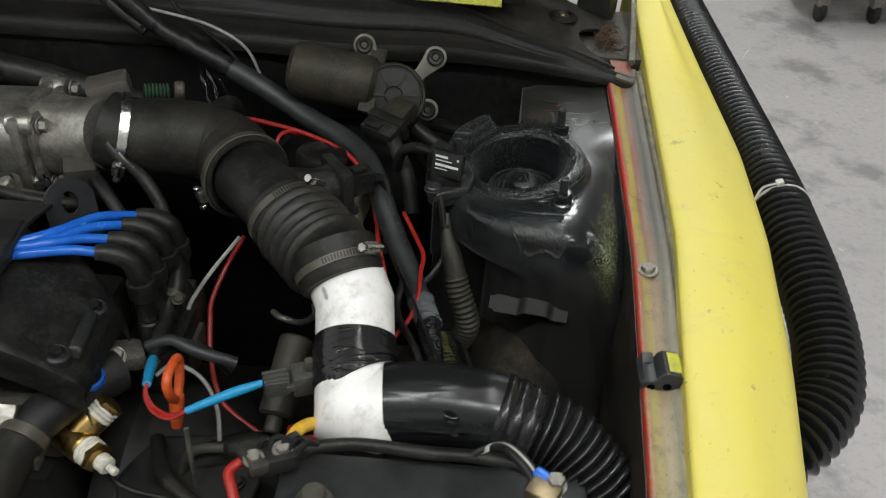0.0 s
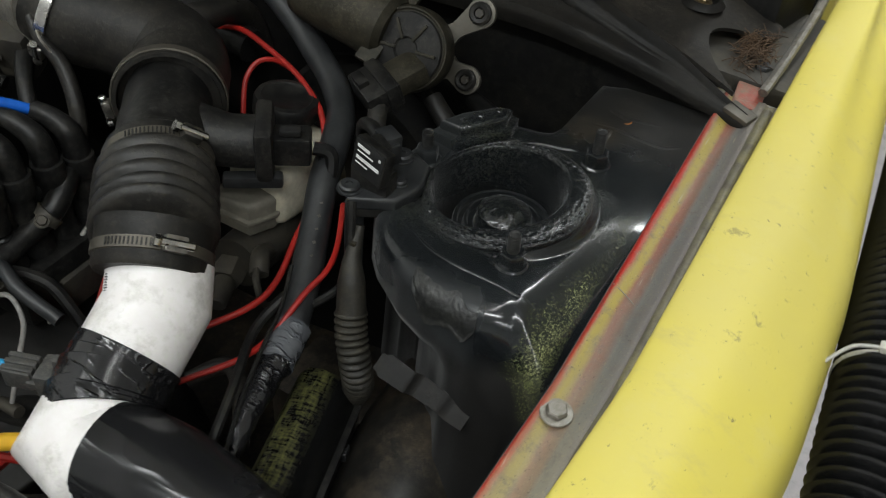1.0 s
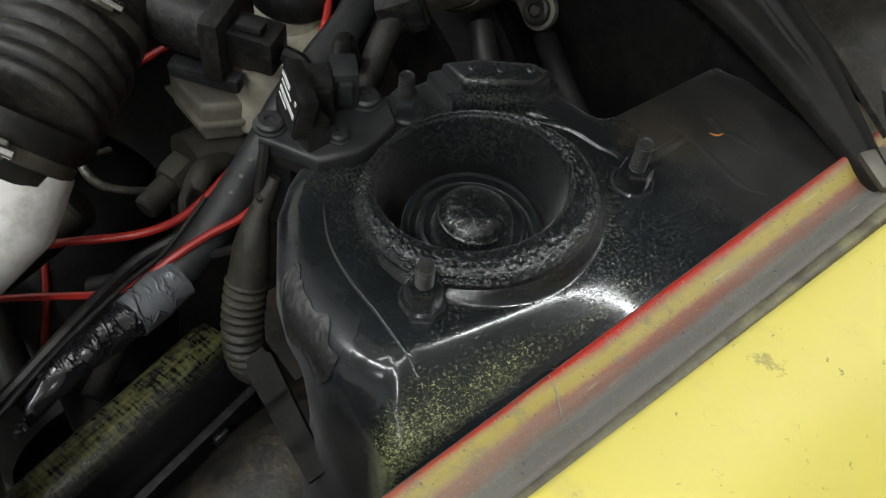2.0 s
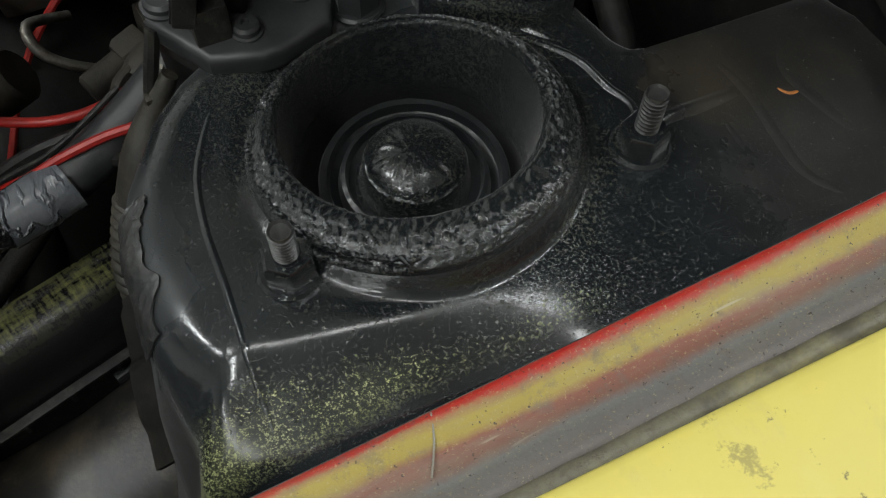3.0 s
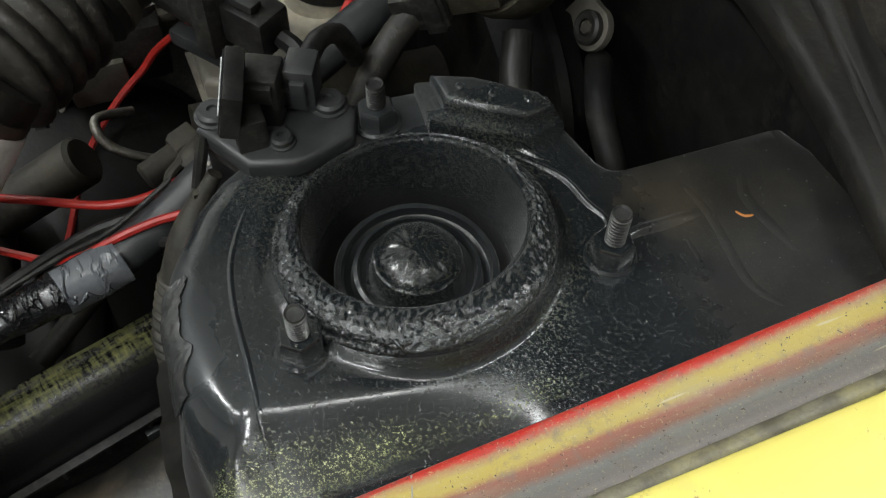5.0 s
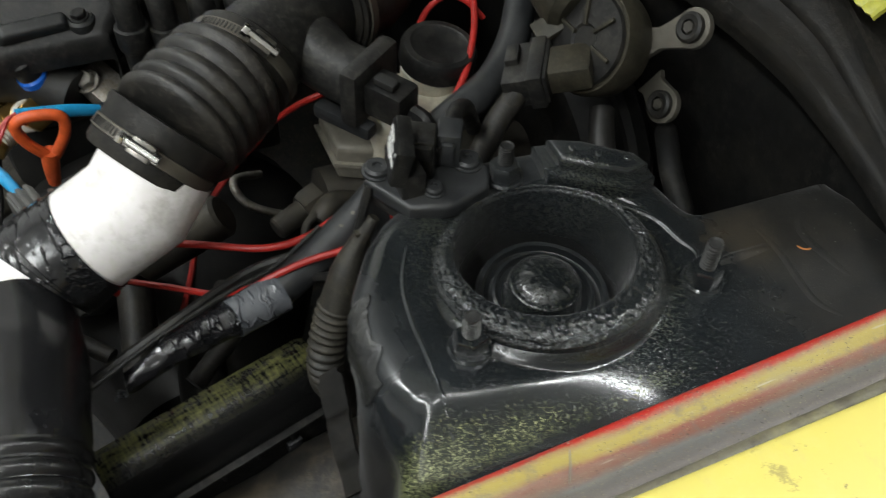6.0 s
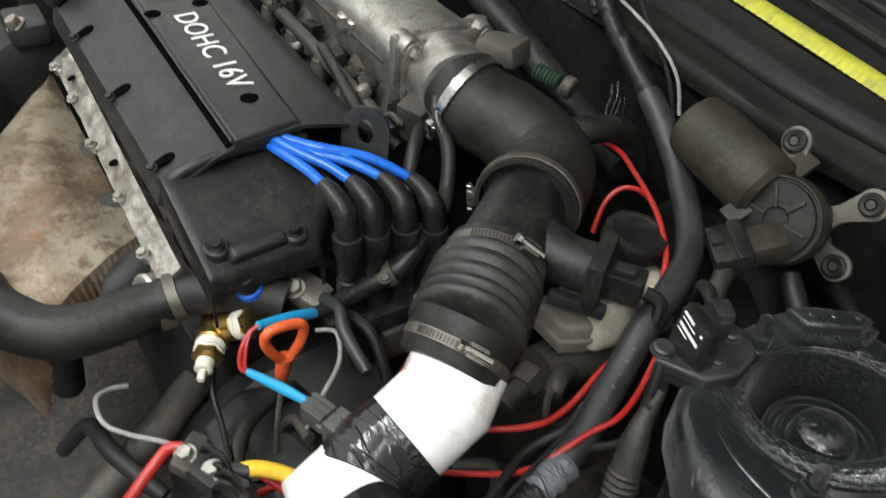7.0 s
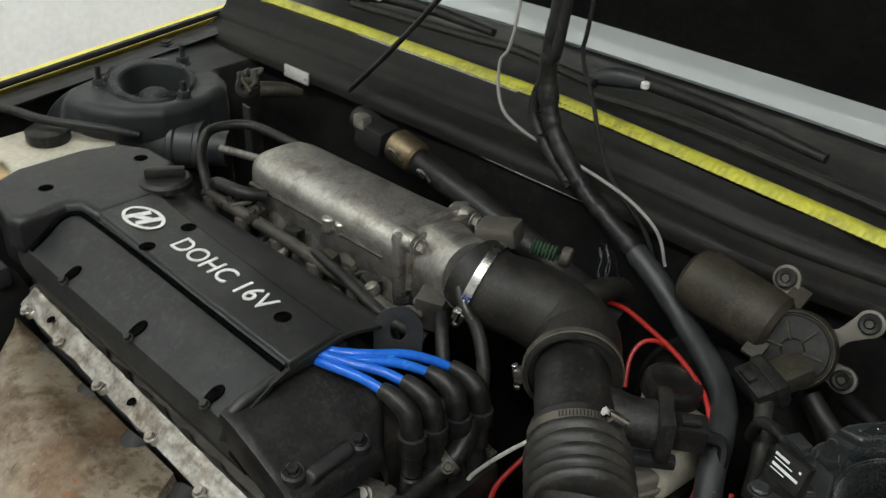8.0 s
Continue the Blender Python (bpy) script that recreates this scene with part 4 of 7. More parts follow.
def fender_skin(u, v):
    y = 0.25 + 1.5 * v
    x0, x1 = fender_edge(y), fender_out(y)
    zt = rail_z(y) + 0.016
    pts = [(x0 - 0.003, zt - 0.030), (x0 - 0.001, zt - 0.008), (x0 + 0.003, zt), (x0 + 0.03, zt + 0.003), ((x0 + x1) / 2, zt + 0.001), (x1 - 0.03, zt - 0.010), (x1 - 0.008, zt - 0.024), (x1 + 0.004, zt - 0.05), (x1 + 0.010, zt - 0.10), (x1 + 0.012, zt - 0.25), (x1 + 0.008, zt - 0.45)]
    line, par = smooth_line([(x, y, z) for x, z in pts], 4)
    k = u * (len(line) - 1)
    i = min(int(k), len(line) - 2)
    return line[i].lerp(line[i + 1], k - i)


part("wing", sheet(fender_skin, 40, 50, 0.0015), "yellow", car, "scuffed yellow painted front wing", 80)
part("wing_gap_trim", tube([(0.322, 0.63, 0.80), (0.318, 0.56, 0.79), (0.309, 0.48, 0.775), (0.300, 0.42, 0.76)], 0.006, 8), "sheath", car, "grey trim edge at the wing's front")


def inner_wing(u, v):
    y = 0.16 + 0.96 * v
    x = rail_x(max(y, 0.3)) + 0.0015 - 0.03 * u ** 2 - 0.012 * math.sin(7 * v) * u
    return Vector((x, y, rail_z(y) - 0.0055 - 0.6 * u))


part("inner_wing", sheet(inner_wing, 12, 20, 0.003), "wingdust", car, "black coated inner wing panel", 60)
part("inner_wing", sheet(lambda u, v: Vector((-1.235 + 0.02 * u, 0.16 + 1.0 * v, 0.86 + 0.1 * (v - 0.6) - 0.62 * u)), 6, 12, 0.003), "cavity", car)
# far wing and rail
part("wing", sheet(lambda u, v: Vector((-1.258 - 0.10 * math.sin(u * math.pi / 2), 0.25 + 1.3 * v, 0.870 + 0.10 * (0.25 + 1.3 * v - 0.835) - 0.012 * u - 0.45 * max(0.0, u - 0.35) ** 2.2)), 24, 20, 0.002), "yellow", car, "yellow painted front wing", 50)
part("wing_rail", sheet(lambda u, v: Vector((-1.205 - 0.05 * u, 0.25 + 0.95 * v, 0.862 + 0.10 * (0.25 + 0.95 * v - 0.835) + 0.004 * math.sin(math.pi * u))), 6, 20, 0.003), "plastic", car, "black wing rail", 50)
part("rail_seal", tube([(-1.256, y, 0.880 + 0.10 * (y - 0.835)) for y in np.linspace(0.25, 1.2, 12)], 0.006, 8, 2), "plastic", car)
for yy in (0.62, 0.98):
    part("rail_bolt", bolt_at((-1.228, yy, 0.868 + 0.10 * (yy - 0.835)), (0, 0, 1), 0.008, 0.006, 0.012), "dark", car)
# firewall, cowl and scuttle
COWL = [(1.075, 0.868), (1.077, 0.880), (1.083, 0.887), (1.100, 0.893), (1.112, 0.899), (1.116, 0.906), (1.124, 0.912), (1.132, 0.920), (1.138, 0.932), (1.144, 0.941)]


def slant(x):
    """How far the scuttle comes forward towards the near side."""
    return -0.034 * max(0.0, min(1.0, (x + 0.52) / 0.45))


def cowl_front(x):
    """Where the cowl's lower edge runs towards the near rail."""
    return float(np.interp(x, [-0.25, -0.10, 0.0, 0.06, 0.10, 0.15, 0.216], [1.077, 1.100, 1.106, 1.099, 1.092, 1.079, 1.060]))


def cowl_skin(u, v):
    """The cowl's front: steps up to the scuttle, and narrows to a tip on the near rail."""
    k = u * (len(COWL) - 1)
    i = min(int(k), len(COWL) - 2)
    w = k - i
    y, z = (COWL[i][j] + (COWL[i + 1][j] - COWL[i][j]) * w for j in (0, 1))
    x = -1.25 + 1.466 * v
    bow = 0.02 * (1 - ((x + 0.52) / 0.75) ** 2)
    s = max(0.0, min(1.0, (x + 0.06) / 0.20))
    s = s * s * (3 - 2 * s)
    f = max(0.0, min(1.0, (x + 0.25) / 0.20))
    tip = max(0.0, min(1.0, (x - 0.13) / 0.08))
    y = (y - 1.075) * (1 - 0.66 * s) * (1 - 0.55 * tip)
    z = 0.868 + (z - 0.868) * (1 - 0.60 * s) * (1 - 0.62 * tip) + 0.0035 * math.sin(math.pi * min(1.0, u * 1.6)) * s - 0.002 * f
    return Vector((x, (1.065 + bow * 0.6) * (1 - f) + cowl_front(x) * f + y + slant(x) * u * (1 - s), z + bow * 0.3 * (1 - f)))


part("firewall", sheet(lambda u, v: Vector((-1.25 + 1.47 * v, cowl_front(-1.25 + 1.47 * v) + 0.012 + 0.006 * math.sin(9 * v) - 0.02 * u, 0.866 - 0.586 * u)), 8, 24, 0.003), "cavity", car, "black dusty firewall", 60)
part("cowl_panel", sheet(cowl_skin, 27, 70, 0.003), "cowl", car, "dusty black stepped cowl panel", 35)
def cowl_corner(u, v):
    """The flat corner behind the cowl's edge, hollowed out beside the hinge pocket."""
    x = -0.05 + (0.245 - 0.05 * math.sin(math.pi * min(1.0, u * 1.25)) + 0.01 * u) * v
    y = cowl_front(x) + 0.022 + 0.130 * u
    return Vector((x, y, cowl_skin(1.0, (x + 1.25) / 1.466).z - 0.002 + 0.014 * u + 0.004 * math.sin(math.pi * v) * u - 0.003 * math.sin(math.pi * min(1.0, u * 3)) * v))


part("cowl_corner", sheet(cowl_corner, 24, 30, 0.004), "corner", car, "dusty reinforcing panel at the cowl's corner", 45)
part("corner_bead", sweep([cowl_corner(0.02, v) + Vector((0, 0, 0.0008)) for v in np.linspace(0.0, 0.93, 40)], [0.0022] * 40, 8), "cowl", car, "", 70)
part("cowl_tip", shift(block(0.026, 0.020, 0.005, 0.0022), pose(0.208, 1.070, 0.8740, 0, 8, -16)), "dustyband", car, "worn bare tip of the cowl panel")
part("cowl_screw", shift(join(rod(0.009, 0.002, 0.0006), hexhead(0.0055, 0.005)), pose(0.120, 1.117, 0.8905)), "corner", car)
part("opening_rim", shift(lathe([(0.0105, -0.004), (0.012, 0.0), (0.0145, 0.0022), (0.018, 0.001), (0.022, -0.003)], 28), pose(0.128, 1.186, 0.9105)), "cowl", car)
part("opening_bottom", shift(rod(0.012, 0.003, 0.001), pose(0.128, 1.186, 0.905)), "corner", car)
part("opening_bolt", bolt_at((0.128, 1.186, 0.9075), (0, 0, 1), 0.006, 0.005, 0.009), "oldbrass", car, "rusty bolt down in the opening")
part("red_corner", shift(block(0.026, 0.044, 0.004, 0.0018), pose(0.207, 1.108, 0.8725, 6, 0, 6)), "redworn", car, "red painted corner of the rail")
part("corner_nut", bolt_at((0.206, 1.150, 0.876), (0, 0, 1), 0.009, 0.009, 0.013), "sheath", car)
part("hinge_pocket", shift(block(0.10, 0.17, 0.02, 0.006), pose(0.190, 1.205, 0.862)), "grime", car)
part("hinge_arm", tube([(0.218, 1.10, 0.885), (0.224, 1.16, 0.90), (0.230, 1.24, 0.93), (0.232, 1.32, 0.99)], 0.0045, 8), "zinc", car, "grey bonnet hinge arm")
part("hinge_body", shift(block(0.05, 0.10, 0.09, 0.012), pose(0.185, 1.265, 0.87, 0, 0, -14)), "plastic", car)
part("scuttle_edge", sheet(lambda u, v: Vector((-1.25 + 1.29 * v, 1.138 + slant(-1.25 + 1.29 * v) - 0.0008 * (1 - u) * math.sin(v * 950) + 0.0190 * u + 0.018 * (1 - ((v - 0.57) / 0.57) ** 2), 0.942 + 0.004 * math.sin(u * math.pi) + 0.006 * u + 0.002 * (1 - ((v - 0.57) / 0.57) ** 2))), 5, 900, 0.003), "scuttle_yellow", car, "yellow painted scuttle edge below the windscreen", 50)
part("scuttle_grille", sheet(lambda u, v: Vector((-1.25 + 1.32 * v, 1.158 + 0.144 * u + slant(-1.25 + 1.32 * v) * (1 - u), 0.946 + 0.010 * u)), 6, 30, 0.004), "plastic", car, "black plastic scuttle grille")
part("windscreen", sheet(lambda u, v: Vector((-1.20 + 1.40 * v, 1.285 + 0.62 * u + 0.05 * (1 - ((v - 0.5) / 0.5) ** 2), 0.962 + 0.40 * u)), 10, 24, 0.006), "glass", car, "dark reflecting windscreen with a grey reflection put into its colour")
part("dashboard", sheet(lambda u, v: Vector((-1.22 + 1.44 * v, 1.295 + 0.64 * u, 0.945 + 0.05 * math.sin(3 * u) - 0.1 * u)), 6, 6, 0.01), "plastic", car, "dark dashboard behind the windscreen")
# added panel: the cabin's shade behind the glass as a near-black sheet
part("cabin_shade_panel", shift(block(1.42, 0.04, 0.98, 0.01), pose(-0.51, 1.97, 0.40)), "cavity", car, "near-black panel standing in for the unlit car interior")
part("cabin", shift(block(1.46, 1.4, 0.76, 0.06), pose(-0.51, 2.80, 0.40)), "yellow", car, "yellow car body behind the windscreen")
part("cabin_top", shift(block(1.30, 1.3, 0.20, 0.05), pose(-0.51, 2.62, 1.18)), "yellow", car)



def hood_skin(u, v):
    x = -1.24 + 1.40 * v
    d = 0.95 * u
    crown = 0.04 * (1 - ((v - 0.5) / 0.5) ** 2)
    a = radians(62)
    return Vector((x, 1.330 - d * math.cos(a) - crown * math.sin(a) * 0.4, 1.000 + d * math.sin(a) + crown * 0.45))


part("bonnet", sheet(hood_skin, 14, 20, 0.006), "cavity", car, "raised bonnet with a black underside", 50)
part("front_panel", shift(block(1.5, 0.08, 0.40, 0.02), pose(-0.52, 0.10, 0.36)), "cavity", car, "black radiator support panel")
part("bay_bottom", shift(block(1.55, 1.0, 0.04, 0.01), pose(-0.52, 0.62, 0.26)), "wingdust", car, "black undertray below the engine")
part("subframe", shift(block(0.30, 0.10, 0.09, 0.02), pose(0.02, 0.86, 0.44)), "wingdust", car)
part("side_leg", tube([(0.09, 0.20, 0.56), (0.10, 0.60, 0.60), (0.08, 0.78, 0.62), (0.05, 1.05, 0.60)], 0.06, 12, 4), "wingdust", car, "black chassis leg")
pl = thing("data_plate", "small pale data plate riveted to the firewall", "plate", (-0.98, 1.062, 0.88))
part("plate", shift(block(0.062, 0.003, 0.020, 0.0008), pose(-0.98, 1.068, 0.868, -4, 0, 0)), "whitewire", pl)
for i in (-1, 1):
    part("rivet", shift(rod(0.002, 0.0015, 0.0005, 8), along((-0.98 + 0.027 * i, 1.0655, 0.878), (-0.98 + 0.027 * i, 0.9, 0.878))), "zinc", pl)

# windscreen wipers
for head, mid, end, blade in (
    ((-0.510, 1.222, 0.972), (-0.437, 1.232, 0.984), (-0.172, 1.190, 0.982), ((-0.487, 1.188, 0.964), (-0.337, 1.192, 0.966), (-0.072, 1.160, 0.964), (0.10, 1.15, 0.962))),
    ((-1.02, 1.215, 0.972), (-0.95, 1.230, 0.984), (-0.70, 1.225, 0.986), ((-0.99, 1.20, 0.968), (-0.743, 1.215, 0.972), (-0.644, 1.222, 0.973), (-0.50, 1.205, 0.970))),
):
    h, m_, e = Vector(head), Vector(mid), Vector(end)
    w = thing("wiper", "black windscreen wiper arm with blade at the scuttle", "wiper", head, "wipers")
    part("arm_head", tube([h, h.lerp(m_, 0.4) + Vector((0, 0, 0.004)), m_], [0.010, 0.014, 0.011], 14), "sheath", w, "worn grey wiper arm head")
    part("arm", tube([m_, m_.lerp(e, 0.5) + Vector((0, 0, 0.004)), e], [0.010, 0.0085, 0.006], 10), "plastic", w)
    part("blade", tube(blade, 0.0075, 8), "rubber", w)
    part("pivot_cap", shift(rod(0.006, 0.010, 0.002, 14), pose(m_.x + 0.006, m_.y - 0.012, m_.z - 0.004)), "silver_ink", w, "pale pivot pin")

# ---- intake, from the throttle to the wing ----
plenum = thing("intake_manifold", "weathered cast aluminium intake plenum with throttle body", "intake manifold", (-0.64, 0.89, 0.76))


def plenum_ring(x, w, h, n=28, lift=0.0):
    out = []
    for i in range(n):
        a = math.tau * i / n
        c, s = math.cos(a), math.sin(a)
        e = 0.55
        out.append(Vector((x, 0.890 + 0.018 * (x + 0.65) + w * math.copysign(abs(c) ** e, c), 0.832 + lift + h * math.copysign(abs(s) ** e, s))))
    return out


rings = [plenum_ring(x, w, h) for x, w, h in ((-0.802, 0.012, 0.010), (-0.800, 0.030, 0.026), (-0.793, 0.042, 0.038), (-0.780, 0.049, 0.044), (-0.760, 0.052, 0.046), (-0.70, 0.053, 0.046), (-0.62, 0.054, 0.046), (-0.55, 0.055, 0.046), (-0.515, 0.056, 0.047), (-0.50, 0.056, 0.047))]
pv, pf = [v for r in rings for v in r], []
for r in range(len(rings) - 1):
    pf += [(r * 28 + i, r * 28 + (i + 1) % 28, (r + 1) * 28 + (i + 1) % 28, (r + 1) * 28 + i) for i in range(28)]
pf += [tuple(range(28))[::-1], tuple(range((len(rings) - 1) * 28, len(rings) * 28))]
part("plenum_body", (pv, pf), "cast", plenum, "stained cast aluminium plenum")
part("throttle_flange", shift(block(0.014, 0.122, 0.104, 0.006), pose(-0.494, 0.893, 0.780)), "cast", plenum)
part("throttle_flange", shift(block(0.012, 0.110, 0.098, 0.006), pose(-0.478, 0.892, 0.782)), "castlight", plenum)
part("throttle_body", shift(lathe([(0, 0), (0.047, 0), (0.049, 0.006), (0.046, 0.02), (0.043, 0.05), (0.041, 0.085), (0, 0.085)], 32), along((-0.474, 0.889, 0.836), (-0.385, 0.858, 0.862))), "cast", plenum, "cast aluminium throttle body")
for dy, dz in ((-0.045, 0.090), (0.048, 0.088), (-0.045, 0.012), (0.048, 0.012)):
    part("flange_bolt", bolt_at((-0.470, 0.892 + dy, 0.783 + dz), (1, 0, 0), 0.008, 0.009, 0.011), "zinc", plenum)
    part("boss", shift(rod(0.013, 0.03, 0.002, 16), along((-0.505, 0.892 + dy, 0.783 + dz), (-0.4, 0.892 + dy, 0.783 + dz))), "cast", plenum)
for x, y in ((-0.62, 0.838), (-0.60, 0.842)):
    part("lug", shift(rod(0.009, 0.02, 0.002, 14), pose(x, y, 0.832)), "castlight", plenum)
part("throttle_sensor", shift(block(0.036, 0.028, 0.05, 0.005), pose(-0.425, 0.832, 0.795, 12, 0, 20)), "grime", plenum, "grimy throttle sensor")
part("idle_valve", shift(block(0.050, 0.036, 0.026, 0.006), pose(-0.415, 0.925, 0.872, 0, -10, 20)), "armgrey", plenum, "bright idle valve block")
part("valve_spring", shift(ribbed([(0, 0, 0), (0, 0, 0.03)], 0.010, 0.0045, 0.004, 12), along((-0.385, 0.945, 0.872), (-0.34, 0.965, 0.866))), "greencap", plenum)
part("valve_knob", shift(rod(0.012, 0.012, 0.002), along((-0.353, 0.960, 0.868), (-0.30, 0.98, 0.86))), "grime", plenum)
for i in range(4):
    x = -0.73 + 0.072 * i
    part("runner", tube([(x, 0.865, 0.815), (x, 0.835, 0.775), (x, 0.80, 0.745), (x, 0.77, 0.735)], 0.022, 14), "grime", plenum)
part("joint_line", tube([(x, 0.836 + 0.018 * (x + 0.65), 0.838) for x in np.linspace(-0.78, -0.52, 8)], 0.003, 6, 2), "grime", plenum)

P0, P1, P2, P3, P4 = (Vector(p) for p in ((-0.388, 0.860, 0.861), (-0.272, 0.895, 0.828), (-0.240, 0.838, 0.833), (-0.178, 0.759, 0.842), (-0.110, 0.679, 0.836)))
boot = thing("intake_elbow", "dusty black rubber intake elbow on the throttle", "intake hose", P0)
part("boot", tube([P0 - Vector((0.012, -0.004, -0.003)), P0 + Vector((0.02, 0.004, -0.004)), (-0.340, 0.880, 0.850), (-0.300, 0.893, 0.838), (-0.270, 0.884, 0.833), (-0.250, 0.858, 0.832), (-0.238, 0.836, 0.834)], [0.0445, 0.0445, 0.0445, 0.0455, 0.0465, 0.0460, 0.0460], 32, 6), "rubber", boot)
part("end_cuff", band((-0.240, 0.839, 0.833), P3, 0.0455, 0.020, 0.004), "rubber", boot)
part("side_port", tube([(-0.315, 0.925, 0.838), (-0.302, 0.955, 0.842), (-0.298, 0.985, 0.838), (-0.300, 1.02, 0.815), (-0.30, 1.04, 0.77)], [0.018, 0.016, 0.014, 0.014, 0.014], 14), "rubber", boot)
pipe = thing("air_meter_pipe", "black plastic intake pipe with a sensor branch", "intake pipe", P2)
part("pipe_body", tube([P2, P2.lerp(P3, 0.5), P3.lerp(P4, 0.06)], 0.0378, 32, 4), "plastic", pipe)
part("sensor_branch", tube([P2.lerp(P3, 0.45), (-0.165, 0.820, 0.832), (-0.140, 0.838, 0.830)], [0.030, 0.024, 0.023], 20), "plastic", pipe)
part("branch_cap", shift(block(0.016, 0.058, 0.050, 0.006), pose(-0.136, 0.841, 0.806, 0, 0, 36)), "plastic", pipe)
part("branch_lip", shift(block(0.052, 0.012, 0.012, 0.003), pose(-0.134, 0.820, 0.796, 0, 0, 36)), "sheath", pipe)
plug = thing("sensor_plug", "black sensor plug on the intake branch", "connector", (-0.112, 0.852, 0.815))
part("plug_body", shift(block(0.034, 0.026, 0.028, 0.004), pose(-0.114, 0.850, 0.816, 0, 0, 34)), "plastic", plug)
part("plug_latch", shift(block(0.018, 0.010, 0.006, 0.002), pose(-0.112, 0.846, 0.845, 0, 0, 34)), "dark", plug)
part("plug_cable", tube([(-0.100, 0.862, 0.826), (-0.085, 0.868, 0.82), (-0.078, 0.850, 0.79), (-0.075, 0.82, 0.75)], 0.006, 8), "plastic", plug)
part("orange_seal", shift(block(0.010, 0.008, 0.014, 0.002), pose(-0.126, 0.828, 0.806)), "orange", plug)

d34 = (P4 - P3).normalized()
bell = thing("bellows_hose", "grey-black ribbed rubber intake bellows with cuffs", "intake hose", P4)
part("bellows", ribbed([P3 + d34 * 0.022, P3.lerp(P4, 0.42) + Vector((0, 0, 0.001)), P3.lerp(P4, 0.7), P4 - d34 * 0.018], 0.0482, 0.0135, 0.0044, 36, 8), "bellows", bell, "", 60)
du = Vector((0.068, -0.080, -0.030)).normalized()
part("upper_cuff", sweep([P3 - du * 0.010, P3 - du * 0.008, P3 + du * 0.012, P3 + du * 0.016], [0.040, 0.0418, 0.0428, 0.0435], 36), "rubber", bell)
dl = Vector((0.040, -0.072, -0.052)).normalized()
part("lower_cuff", sweep([P4 - dl * 0.020, P4 - dl * 0.016, P4 + dl * 0.013, P4 + dl * 0.016], [0.0445, 0.0435, 0.0422, 0.040], 36), "rubber", bell)
clamp(P3 + du * 0.004, P3 + du, 0.0428, 0.0095, 52, "dusty worm-drive clamp with bright screw on the upper cuff")
clamp(P4 + dl * 0.001, P4 + dl, 0.0426, 0.0095, 58, "dusty worm-drive clamp with bright screw on the lower cuff")
clamp(P0 + Vector((0.004, 0.001, 0)), P1, 0.0465, 0.011, 200, "bright band clamp on the throttle end", "steel")
clamp((-0.2395, 0.838, 0.833), P3, 0.0500, 0.009, 190, "dusty wire clamp on the rubber elbow")

W = [Vector(p) for p in ((-0.104, 0.679, 0.829), (-0.0915, 0.659, 0.811), (-0.0784, 0.563, 0.767), (-0.060, 0.559, 0.768), (-0.043, 0.566, 0.773))]
T1, T2 = W[1].lerp(W[2], 0.38), W[1].lerp(W[2], 0.80)
elbow = thing("white_pipe_elbow", "white plastic pipe elbow wrapped with black tape", "pipe elbow", W[2])
part("upper_piece", sweep([W[0], W[1], T1 + (T2 - T1) * 0.3], [0.0385, 0.0385, 0.0380], 40), "pvc", elbow, "white pipe piece with a smudged print", 24)
part("lower_piece", sweep([T1 + (T2 - T1) * 0.6, W[2], W[3], W[4]], [0.0380, 0.0380, 0.0380, 0.0380], 40), "pvc", elbow, "white mitred pipe bend", 24)
axis = (W[1] - W[0]).normalized()
out = Vector((-0.62, -0.45, 0.60))
out = (out - axis * out.dot(axis)).normalized()
side = axis.cross(out)
letters = []
for i in range(22):
    f = 0.35 + 0.066 * i
    p = W[0].lerp(W[1], f) if f < 1 else W[1].lerp(T1, f - 1)
    p = p + out * 0.0386
    letters.append(shift(block(0.0008, 0.0030 + 0.0010 * (i * 7 % 3), 0.0008, 0), Matrix(((out.x, side.x, axis.x, p.x), (out.y, side.y, axis.y, p.y), (out.z, side.z, axis.z, p.z), (0, 0, 0, 1)))))
part("print_bars", join(*letters), "sheath", elbow, "row of small dark print marks")
random.seed(11)
for i in range(5):
    c = T1.lerp(T2, 0.20 + 0.15 * i)
    lean = Vector((0.13 * i - 0.04, 0, 0))
    part("tape_turn", band(c, c + (W[2] - W[1]).normalized() + lean, 0.0390 + 0.0005 * (i % 3), 0.019, 0.0007, 40), "tape", elbow, "wrinkled glossy black electrical tape")
duct = thing("taped_pipe", "black taped pipe joined to a ribbed duct", "intake pipe", W[4])
D = [Vector(p) for p in ((-0.050, 0.564, 0.772), (-0.005, 0.566, 0.776), (0.045, 0.561, 0.776), (0.075, 0.556, 0.772))]
part("sleeve", tube(D, [0.0388, 0.0392, 0.0385, 0.0375], 36, 5), "sleeve", duct, "black pipe wrapped in shiny tape")
part("cuff", ribbed([(0.050, 0.560, 0.776), (0.085, 0.553, 0.769)], 0.0400, 0.012, 0.003, 36), "duct", duct)
part("flexible_duct", ribbed([(0.080, 0.554, 0.770), (0.11, 0.545, 0.760), (0.14, 0.525, 0.738), (0.165, 0.50, 0.708), (0.18, 0.46, 0.66)], 0.0400, 0.0090, 0.0064, 36, 8), "duct", duct, "black ribbed flexible duct", 60)
part("tape_flap", sheet(lambda u, v: Vector((0.002 + 0.035 * v, 0.535 - 0.004 * math.sin(5 * v) - 0.006 * u, 0.800 - 0.018 * u + 0.004 * math.sin(9 * v + u))), 4, 10, 0.0008), "tape", duct)

